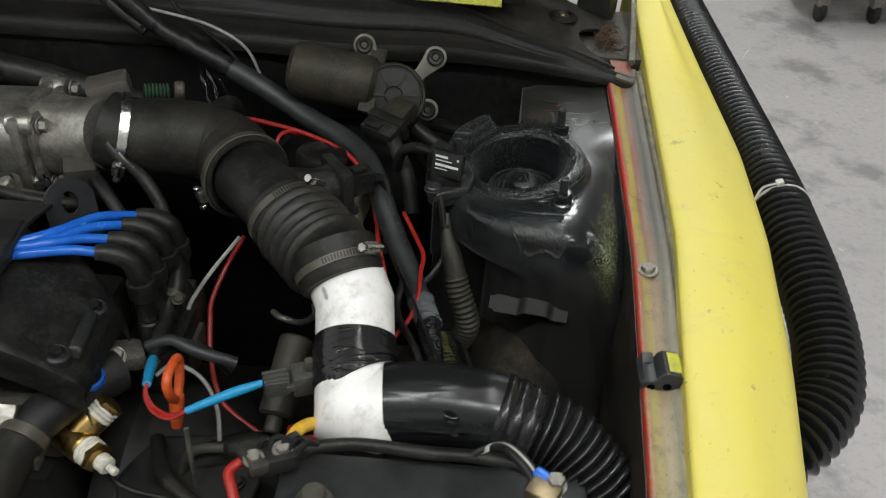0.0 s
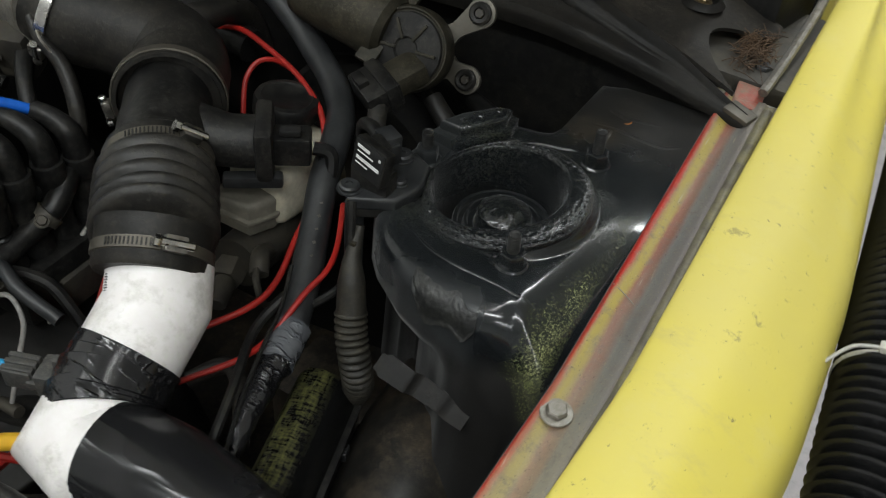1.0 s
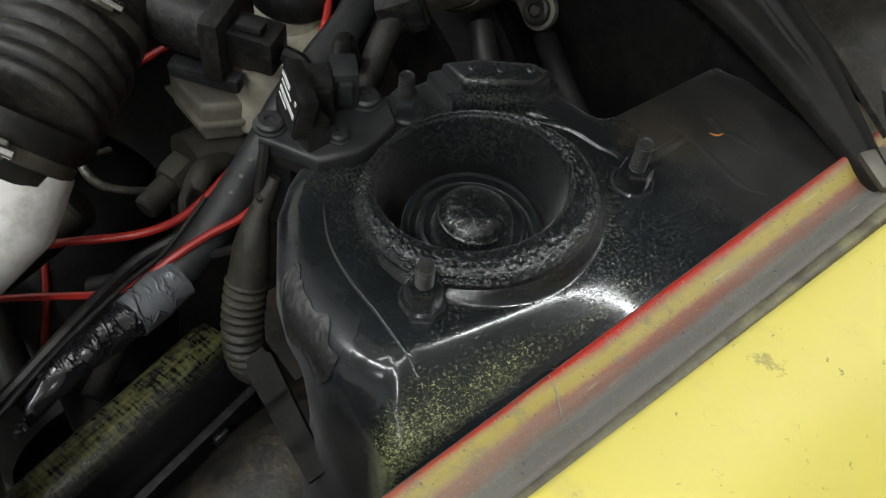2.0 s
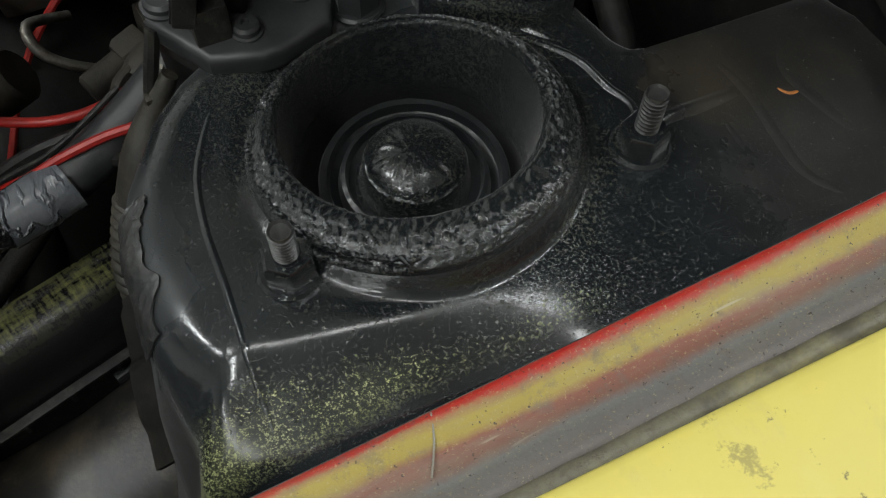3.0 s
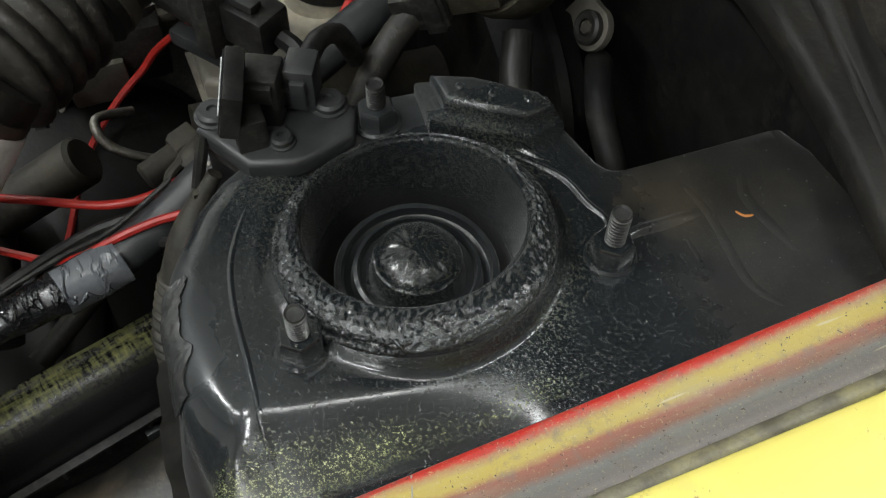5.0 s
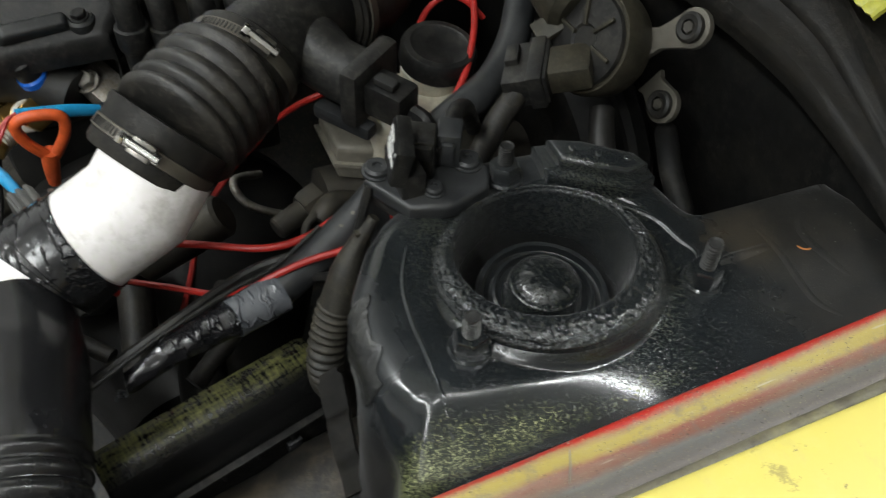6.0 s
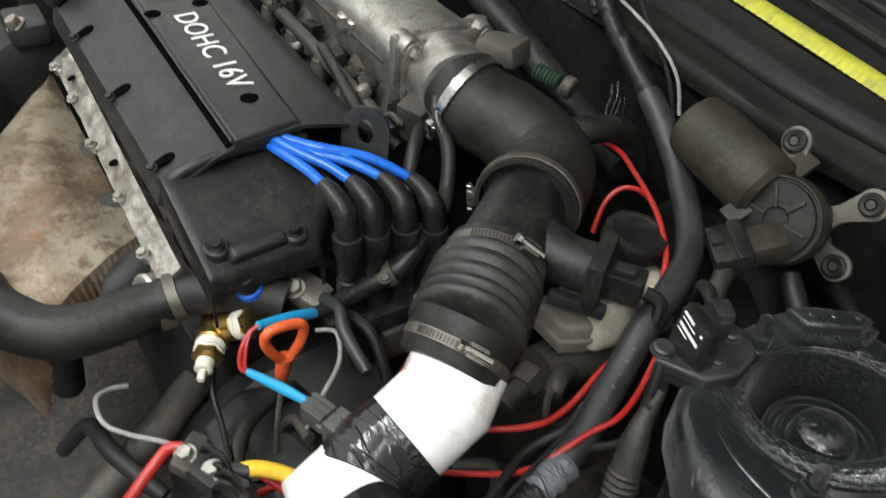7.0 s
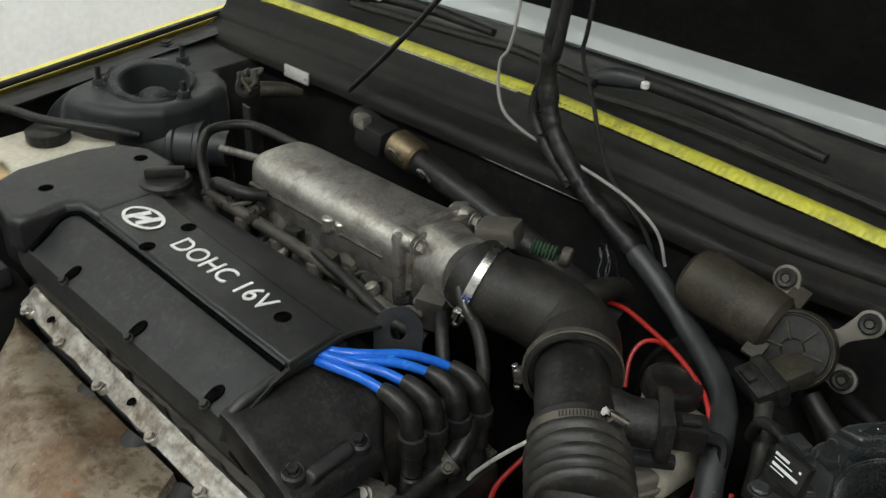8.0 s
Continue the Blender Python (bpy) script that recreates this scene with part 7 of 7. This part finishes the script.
part("clamp_ear", shift(block(0.016, 0.034, 0.012, 0.004), pose(-0.155, 0.478, 0.780, 0, 12, 40)), "grime", ter)
for dx, dy in ((-0.012, -0.008), (0.010, 0.004)):
    part("bolt", bolt_at((-0.140 + dx, 0.484 + dy, 0.789), (0.1, -0.2, 1), 0.0062, 0.007, 0.009), "zinc", ter)
part("crimp", shift(block(0.026, 0.014, 0.012, 0.003), pose(-0.118, 0.496, 0.776, 0, 0, 32)), "sheath", ter)
part("sleeve", shift(rod(0.0062, 0.016, 0.001, 12), along((-0.130, 0.498, 0.782), (-0.124, 0.512, 0.780))), "sheath", ter, "blue-grey sleeve")
for i in range(5):
    part("strand", tube([(-0.150 + 0.008 * i, 0.486, 0.786), (-0.146 + 0.009 * i, 0.492 + 0.004 * (i % 2), 0.796), (-0.130 + 0.008 * i, 0.499, 0.784)], 0.0026, 7), "plastic", ter)
solo("yellow_cable", tube([(-0.127, 0.506, 0.780), (-0.124, 0.518, 0.779), (-0.118, 0.534, 0.770), (-0.110, 0.552, 0.752), (-0.10, 0.57, 0.72)], 0.0062, 12), "yellow_w", "short yellow cable at the battery terminal", "cable", (-0.12, 0.53, 0.77))
solo("red_cable", tube([(-0.165, 0.38, 0.70), (-0.155, 0.425, 0.755), (-0.166, 0.454, 0.773), (-0.172, 0.470, 0.778), (-0.160, 0.484, 0.780)], 0.0046, 12), "red", "thick red battery cable", "cable", (-0.17, 0.44, 0.785))
solo("red_cable", tube([(-0.135, 0.515, 0.770), (-0.112, 0.535, 0.752), (-0.090, 0.550, 0.735), (-0.06, 0.56, 0.71)], 0.0032, 8), "red", "thin red wire at the battery", "cable", (-0.05, 0.51, 0.79))
solo("battery_cable", tube([(-0.125, 0.494, 0.783), (-0.07, 0.502, 0.787), (-0.01, 0.496, 0.790), (0.035, 0.490, 0.797), (0.068, 0.480, 0.802), (0.09, 0.462, 0.803)], 0.0058, 10), "plastic", "black cable bound along the battery's edge", "cable", (0, 0.49, 0.8))
neg = thing("battery_terminal", "battery terminal with brass lug and blue crimp", "battery terminal", (0.09, 0.455, 0.79))
part("lug", shift(block(0.026, 0.020, 0.010, 0.003), pose(0.086, 0.448, 0.806, 0, 0, -30)), "oldbrass", neg)
part("bolt", bolt_at((0.096, 0.457, 0.808), (0, 0, 1), 0.008, 0.010, 0.010), "zinc", neg)
part("crimp", shift(rod(0.006, 0.016, 0.001, 12), along((0.080, 0.466, 0.812), (0.092, 0.458, 0.812))), "blue", neg)
for i in range(4):
    part("strand", tube([(0.03 + 0.004 * i, 0.488 + 0.002 * i, 0.803), (0.055, 0.492 - 0.003 * i, 0.812 + 0.002 * i), (0.076, 0.474 - 0.004 * i, 0.812), (0.086 - 0.004 * i, 0.452, 0.808)], 0.0030, 8), "whitewire" if i == 1 else "plastic", neg)

# injector plugs with sleeves
pg = thing("wire_joint", "sensor wires joined with light blue sleeves and a grey plug", "wires", (-0.2, 0.58, 0.76))
part("sleeve", tube([(-0.168, 0.579, 0.772), (-0.195, 0.569, 0.766), (-0.236, 0.555, 0.752)], [0.0036, 0.0050, 0.0036], 12), "cyan", pg)
part("sleeve", tube([(-0.300, 0.648, 0.724), (-0.292, 0.620, 0.738), (-0.281, 0.582, 0.755)], [0.0048, 0.0056, 0.0040], 12), "cyan", pg)
for k in (0, 1):
    part("thin_wire", tube([(-0.236, 0.555, 0.752), (-0.252, 0.553 + 0.004 * k, 0.742), (-0.270, 0.560 + 0.005 * k, 0.742), (-0.280, 0.572 + 0.002 * k, 0.750), (-0.281, 0.583, 0.755)], 0.0020, 6), "red", pg)
part("wire_tail", tube([(-0.300, 0.646, 0.725), (-0.298, 0.668, 0.722), (-0.268, 0.690, 0.705), (-0.235, 0.690, 0.67)], 0.0058, 8), "plastic", pg)
part("grey_plug", shift(join(block(0.022, 0.020, 0.018, 0.002), *[shift(block(0.024, 0.004, 0.0205, 0.001), pose(0, -0.006 + 0.006 * i, -0.001)) for i in range(3)], shift(block(0.008, 0.024, 0.006, 0.001), pose(0.012, 0, 0.006))), pose(-0.156, 0.583, 0.760, 0, 0, 20)), "pluggrey", pg, "ribbed mid-grey plug")
part("black_plug", shift(join(block(0.026, 0.024, 0.024, 0.003), shift(block(0.008, 0.008, 0.016, 0.002), pose(0.004, 0.0, 0.020))), pose(-0.130, 0.592, 0.757, 0, 0, 20)), "pluggrey", pg, "dark grey socket with a latch")

# grimy hoses and cables low in the bay
for pts, r, mat, lab in (
    ([(-0.425, 0.84, 0.83), (-0.385, 0.80, 0.815), (-0.350, 0.77, 0.77), (-0.330, 0.74, 0.71), (-0.32, 0.68, 0.66)], 0.0080, "plastic", "dusty black hose behind the coil pack"),
    ([(-0.60, 0.80, 0.825), (-0.52, 0.785, 0.827), (-0.45, 0.775, 0.822), (-0.40, 0.79, 0.81)], 0.007, "plastic", "black hose along the engine cover's back"),
    ([(-0.30, 0.75, 0.55), (-0.22, 0.70, 0.54), (-0.14, 0.67, 0.54), (-0.06, 0.66, 0.55)], 0.022, "cavity", "black hose low in the engine bay"),
    ([(-0.28, 0.60, 0.60), (-0.20, 0.63, 0.62), (-0.10, 0.62, 0.60)], 0.016, "rubber", "black hose low in the engine bay"),
    ([(-0.04, 1.05, 0.80), (0.0, 1.03, 0.80), (0.05, 1.02, 0.77), (0.06, 1.0, 0.70)], 0.009, "cavity", "black pipe behind the strut tower"),
    ([(-0.06, 1.0, 0.82), (-0.02, 0.985, 0.80), (0.03, 0.995, 0.78), (0.06, 1.02, 0.72)], 0.010, "rubber", "dusty black pipe behind the strut tower"),
):
    solo("hose", tube(pts, r, 14), mat, lab, "hose", pts[1])
cab = thing("taped_cable", "flat black taped cable hanging from the throttle to the sensor plugs", "cable", (-0.33, 0.808, 0.805))
part("upper_run", tube([(-0.385, 0.822, 0.872), (-0.371, 0.817, 0.856), (-0.352, 0.819, 0.834), (-0.332, 0.809, 0.805), (-0.323, 0.797, 0.775), (-0.312, 0.770, 0.758)], [0.0040, 0.0062, 0.0074, 0.0078, 0.0080, 0.0088], 12), "bellows", cab)
part("lower_run", tube([(-0.316, 0.782, 0.764), (-0.303, 0.756, 0.756), (-0.300, 0.736, 0.744), (-0.305, 0.716, 0.732), (-0.303, 0.690, 0.728), (-0.298, 0.662, 0.726)], [0.0090, 0.0108, 0.0112, 0.0108, 0.0098, 0.0090], 14), "plastic", cab)
part("clip", shift(join(band((-0.301, 0.729, 0.740), (-0.305, 0.716, 0.732), 0.0116, 0.010, 0.0022), bolt_at((-0.294, 0.718, 0.7445), (0.5, -0.3, 0.8), 0.0052, 0.005, 0.007)), pose(0, 0, 0)), "grime", cab, "dusty metal clip with a screw")
part("clip_wire", tube([(-0.375, 0.819, 0.868), (-0.366, 0.813, 0.860), (-0.357, 0.815, 0.847)], 0.0013, 6), "zinc", cab)
solo("solenoid", shift(join(rod(0.019, 0.09, 0.003), shift(rod(0.009, 0.02, 0.002), pose(0, 0, 0.088))), along((-0.165, 0.72, 0.70), (-0.175, 0.655, 0.66))), "grime", "grimy cylindrical solenoid below the bellows", "solenoid", (-0.165, 0.72, 0.70))

# far side: reservoirs, pipes, brackets
r1 = thing("coolant_reservoir", "cloudy white coolant reservoir with a black cap", "reservoir", (-1.10, 0.72, 0.60))
part("tank", shift(prism([(-0.075, -0.075), (0.055, -0.088), (0.085, -0.05), (0.080, 0.055), (0.040, 0.085), (-0.085, 0.07)], 0.21, 0.012, 3), pose(-1.115, 0.715, 0.605)), "clearish", r1)
part("cap", shift(lathe([(0.030, 0), (0.032, 0.004), (0.032, 0.018), (0.026, 0.022), (0, 0.022)], 28), pose(-1.130, 0.715, 0.815)), "plastic", r1, "black screw cap")
part("overflow_hose", tube([(-1.28, 0.66, 0.84), (-1.20, 0.69, 0.850), (-1.130, 0.715, 0.848), (-1.06, 0.77, 0.842), (-1.03, 0.81, 0.83)], 0.007, 10), "plastic", r1)
r2 = thing("power_steering_reservoir", "amber power steering reservoir with a black cap", "reservoir", (-1.10, 0.57, 0.66))
part("tank", shift(block(0.105, 0.10, 0.062, 0.018, 4), pose(-1.085, 0.580, 0.758)), "amber", r2)
part("foot", shift(block(0.080, 0.080, 0.15, 0.014, 3), pose(-1.085, 0.580, 0.612)), "dark", r2, "dark bracket below the tank")
part("cap", shift(lathe([(0.032, 0), (0.033, 0.004), (0.033, 0.022), (0.029, 0.026), (0, 0.026)], 28), pose(-1.095, 0.590, 0.818)), "plastic", r2, "black screw cap")
fp = thing("fuel_filter", "dusty dark canister with bands near the far tower", "filter", (-1.03, 0.87, 0.80))
part("canister", shift(lathe([(0, 0), (0.034, 0), (0.037, 0.006), (0.037, 0.05), (0.040, 0.053), (0.040, 0.060), (0.037, 0.063), (0.036, 0.09), (0.039, 0.093), (0.039, 0.10), (0.030, 0.105), (0.028, 0.14), (0, 0.14)], 28), along((-1.075, 0.835, 0.800), (-0.95, 0.935, 0.795))), "sheath", fp)
part("canister_ear", shift(block(0.03, 0.02, 0.05, 0.006), pose(-1.075, 0.84, 0.812)), "olive", fp)
br = thing("harness_bracket", "dusty olive sensor bracket beside the far tower", "bracket", (-1.0, 1.0, 0.86))
part("ring", shift(lathe([(0.016, 0), (0.019, 0.006), (0.016, 0.011), (0.010, 0.009), (0.010, 0.0)], 20), pose(-0.998, 0.985, 0.868, 20, 30, 0)), "dark", br)
part("stub", tube([(-0.985, 1.0, 0.868), (-0.965, 1.030, 0.866), (-0.950, 1.055, 0.858)], [0.014, 0.012, 0.007], 14), "olive", br)
random.seed(41)
for i in range(8):
    o = Vector((-1.01 + random.uniform(-0.025, 0.03), 0.985 + random.uniform(-0.02, 0.03), 0.868))
    part("wire_end", tube([o, o + Vector((random.uniform(-0.02, 0.02), random.uniform(-0.01, 0.02), 0.016)), o + Vector((random.uniform(-0.03, 0.03), random.uniform(-0.02, 0.03), 0.004))], 0.0035, 8), "grime" if i % 2 else "olive", br)
part("strap", sheet(lambda u, v: Vector((-0.955 + 0.022 * v, 0.945 - 0.004 * v, 0.868 - 0.075 * u - 0.01 * u * abs(v - 0.5))), 6, 3, 0.003), "sheath", br, "grey hanging strap")
for pts, r, mat, lab in (
    ([(-0.83, 0.80, 0.815), (-0.865, 0.815, 0.83), (-0.900, 0.835, 0.845), (-0.935, 0.875, 0.852), (-0.915, 0.925, 0.852), (-0.85, 0.94, 0.848), (-0.79, 0.945, 0.845)], 0.0075, "plastic", "black vacuum hose looping over the engine"),
    ([(-0.93, 0.885, 0.82), (-0.86, 0.90, 0.825), (-0.80, 0.905, 0.83)], 0.006, "zinc", "thin metal pipe to the plenum"),
    ([(-0.84, 0.815, 0.82), (-0.80, 0.80, 0.84), (-0.76, 0.805, 0.842), (-0.74, 0.83, 0.835)], 0.009, "plastic", "short black hose bend at the fuel rail"),
):
    solo("pipe", tube(pts, r, 12), mat, lab, "pipe", pts[1])
random.seed(21)
for i, x in enumerate((-0.82, -0.745, -0.67, -0.595, -0.52)):
    iv = thing("injector", "grimy fuel injector with a dark plug", "injector", (x, 0.80, 0.80), "injectors")
    part("injector_body", shift(rod(0.011, 0.05, 0.002, 14), along((x, 0.795, 0.815), (x + 0.004, 0.785, 0.77))), "grime", iv)
    part("injector_plug", shift(block(0.024, 0.020, 0.020, 0.004), pose(x + 0.008, 0.812, 0.806, random.uniform(-20, 20), 0, random.uniform(-30, 30))), "olive" if i % 2 else "plastic", iv)
reg = thing("heater_valve", "worn brass heater hose connector with wire clips", "hose connector", (-0.66, 1.01, 0.86))
part("collar", shift(rod(0.024, 0.05, 0.004), along((-0.69, 1.018, 0.872), (-0.60, 1.014, 0.858))), "oldbrass", reg, "worn golden collar")
part("body", shift(block(0.05, 0.045, 0.04, 0.010), pose(-0.725, 1.01, 0.855, 0, 8, 8)), "dark", reg)
part("top", shift(block(0.022, 0.018, 0.020, 0.004), pose(-0.735, 0.995, 0.888)), "zinc", reg)
for dx in (0.0, 0.055):
    part("wire_clip", tube([(-0.665 + dx, 0.993, 0.868 - dx * 0.2), (-0.667 + dx, 0.983, 0.882 - dx * 0.2), (-0.655 + dx, 0.982, 0.884 - dx * 0.2), (-0.652 + dx, 0.992, 0.868 - dx * 0.2)], 0.0018, 6), "zinc", reg)
yd = thing("yellow_dipstick", "yellow dipstick handle on a tube by the exhaust shield", "dipstick", (-0.90, 0.47, 0.62))
part("handle", shift(join(block(0.010, 0.007, 0.050, 0.003), shift(block(0.020, 0.008, 0.012, 0.003), pose(0, 0, 0.046)), shift(rod(0.008, 0.010, 0.002, 14), pose(0, 0, -0.006))), pose(-0.890, 0.452, 0.694, 6, 0, 20)), "yellow_w", yd, "yellow plastic handle")
part("tube", tube([(-0.890, 0.453, 0.692), (-0.892, 0.44, 0.64), (-0.895, 0.43, 0.56), (-0.895, 0.45, 0.48)], 0.0055, 10), "grime", yd)
alt = thing("alternator", "dark grimy alternator on a bracket", "alternator", (-0.97, 0.52, 0.60))
part("housing", shift(lathe([(0, 0), (0.05, 0), (0.06, 0.01), (0.065, 0.04), (0.06, 0.09), (0.04, 0.10), (0, 0.10)], 28), along((-1.02, 0.52, 0.68), (-0.90, 0.52, 0.68))), "dark", alt)
part("bracket", shift(block(0.07, 0.05, 0.03, 0.008), pose(-0.945, 0.525, 0.735)), "sheath", alt)
part("bracket_bolt", bolt_at((-0.925, 0.512, 0.763), (0, -0.5, 1), 0.010, 0.012, 0.014), "castlight", alt)

# dry needles in the cowl corner
random.seed(3)
needles = []
for i in range(150):
    c = Vector((random.gauss(0.192, 0.007), random.gauss(1.165, 0.020), 0.884 + random.uniform(0, 0.012)))
    d = Vector((random.gauss(0, 0.55), random.gauss(0, 1), random.gauss(0, 0.35))).normalized() * random.uniform(0.008, 0.020)
    needles.append(tube([c - d, c + Vector((0, 0, 0.002)), c + d], 0.00042, 4, 1))
solo("dry_needles", join(*needles), "leafbits", "brown dry pine needles caught in the cowl corner", "needles", (0.188, 1.155, 0.884), kind="stuff")

# trolley standing on the floor
tr = thing("trolley", "dark steel trolley on grey castors", "trolley", (1.56, 3.75, 0))
part("deck", shift(block(0.75, 0.5, 0.04, 0.008), pose(1.72, 3.80, 0.15)), "dark", tr)
for x, y in ((1.45, 3.62), (1.68, 3.64), (1.48, 3.98), (2.0, 3.98), (2.02, 3.62)):
    cst = part("castor_fork", shift(block(0.05, 0.06, 0.09, 0.01), pose(x, y, 0.065)), "zinc", tr)
    part("castor_wheel", shift(rod(0.045, 0.03, 0.006), along((x - 0.015, y, 0.045), (x + 0.05, y, 0.045))), "rubber", cst)

# cables and castings low beside the engine
for pts, r, mat, lab, cat in (
    ([(-0.389, 0.476, 0.62), (-0.393, 0.456, 0.62), (-0.380, 0.442, 0.625), (-0.349, 0.441, 0.625), (-0.326, 0.459, 0.622), (-0.298, 0.493, 0.615), (-0.26, 0.51, 0.60)], 0.0028, "seal", "thin grey cable bowed low beside the engine", "cable"),
    ([(-0.322, 0.547, 0.676), (-0.310, 0.540, 0.655), (-0.275, 0.535, 0.648), (-0.217, 0.522, 0.66), (-0.17, 0.50, 0.70)], 0.0030, "plastic", "black sensor wire from the brass tee", "wire"),
    ([(-0.300, 0.646, 0.70), (-0.284, 0.660, 0.705), (-0.253, 0.648, 0.70), (-0.230, 0.619, 0.69), (-0.225, 0.60, 0.66)], 0.0024, "seal", "thin grey cable looping by the dipstick", "cable"),
    ([(-0.310, 0.66, 0.728), (-0.285, 0.664, 0.736), (-0.258, 0.657, 0.73), (-0.217, 0.659, 0.715)], 0.0065, "sheath", "short black sleeve beside the dipstick", "hose"),
    ([(-0.32, 0.40, 0.54), (-0.354, 0.475, 0.56), (-0.397, 0.538, 0.57), (-0.44, 0.60, 0.56)], 0.020, "grime", "grimy pipe low at the engine's front", "pipe"),
    ([(-0.20, 0.44, 0.50), (-0.24, 0.50, 0.53), (-0.26, 0.58, 0.55), (-0.25, 0.68, 0.55)], 0.013, "rubber", "dusty hose low over the gearbox", "hose"),
    ([(-0.44, 0.40, 0.50), (-0.40, 0.43, 0.57), (-0.33, 0.44, 0.60), (-0.27, 0.47, 0.585)], 0.009, "dark", "black pipe low beside the heat shield", "pipe"),
    ([(-0.30, 0.62, 0.63), (-0.27, 0.56, 0.645), (-0.22, 0.53, 0.64), (-0.17, 0.55, 0.62), (-0.12, 0.60, 0.61)], 0.008, "rubber", "black hose crossing over the gearbox", "hose"),
    ([(-0.200, 0.76, 0.70), (-0.185, 0.735, 0.715), (-0.165, 0.74, 0.705), (-0.155, 0.77, 0.69), (-0.160, 0.80, 0.68)], 0.0036, "zinc", "bent steel brake pipe below the reservoir", "pipe"),
    ([(-0.12, 0.70, 0.66), (-0.09, 0.72, 0.68), (-0.06, 0.70, 0.68), (-0.03, 0.66, 0.67)], 0.008, "rubber", "black hose below the wiring loom", "hose"),
):
    solo(cat, tube(pts, r, 10), mat, lab, cat, pts[1])
sg = thing("selector_cover", "oily cast gearbox cover with bolts", "gearbox cover", (-0.26, 0.60, 0.60))
part("plate", shift(prism([(-0.06, -0.05), (0.05, -0.06), (0.075, 0.0), (0.05, 0.06), (-0.05, 0.055), (-0.075, 0.0)], 0.022, 0.006, 3), pose(-0.26, 0.585, 0.592, 8, 6, 10)), "dark", sg)
for a in range(0, 360, 60):
    part("cover_bolt", bolt_at((-0.26 + 0.052 * math.cos(radians(a)), 0.585 + 0.042 * math.sin(radians(a)), 0.612), (0, 0, 1), 0.007, 0.006, 0.009), "zinc" if a % 120 else "dark", sg)
part("lever", tube([(-0.27, 0.59, 0.61), (-0.255, 0.60, 0.64), (-0.22, 0.60, 0.65)], 0.006, 10), "grime", sg)

# fuel rail behind the cover, with clips, caps and wires
fr = thing("fuel_rail", "grimy fuel rail with clips, caps and short wires", "fuel rail", (-0.63, 0.80, 0.80))
part("rail_tube", tube([(-0.84, 0.800, 0.812), (-0.74, 0.797, 0.818), (-0.62, 0.797, 0.818), (-0.50, 0.800, 0.810), (-0.44, 0.805, 0.80)], 0.0085, 12), "grime", fr)
random.seed(33)
for i in range(15):
    x = -0.82 + 0.027 * i + random.uniform(-0.008, 0.008)
    y = 0.812 + random.uniform(-0.022, 0.024)
    z = 0.806 + random.uniform(-0.012, 0.014)
    m = pose(x, y, z, random.uniform(-30, 30), random.uniform(-30, 30), random.uniform(-60, 60))
    if i % 3 == 0:
        part("cap", shift(lathe([(0.008, 0), (0.009, 0.003), (0.009, 0.010), (0.006, 0.013), (0, 0.013)], 16), m), "dark" if i % 2 else "zinc", fr)
    elif i % 3 == 1:
        part("clip", shift(join(block(0.018, 0.011, 0.010, 0.002), shift(block(0.007, 0.014, 0.006, 0.001), pose(0.003, 0, 0.009))), m), "plastic" if i % 2 else "olive", fr)
    else:
        d = Vector((random.uniform(-0.02, 0.02), random.uniform(-0.02, 0.02), random.uniform(-0.015, 0.02)))
        part("short_wire", tube([(x - 0.016, y - 0.006, z), (x, y, z + 0.014), (x + 0.014, y + 0.004, z + 0.010), Vector((x, y, z)) + d], 0.0034, 8), "plastic" if i % 2 else "grime", fr)
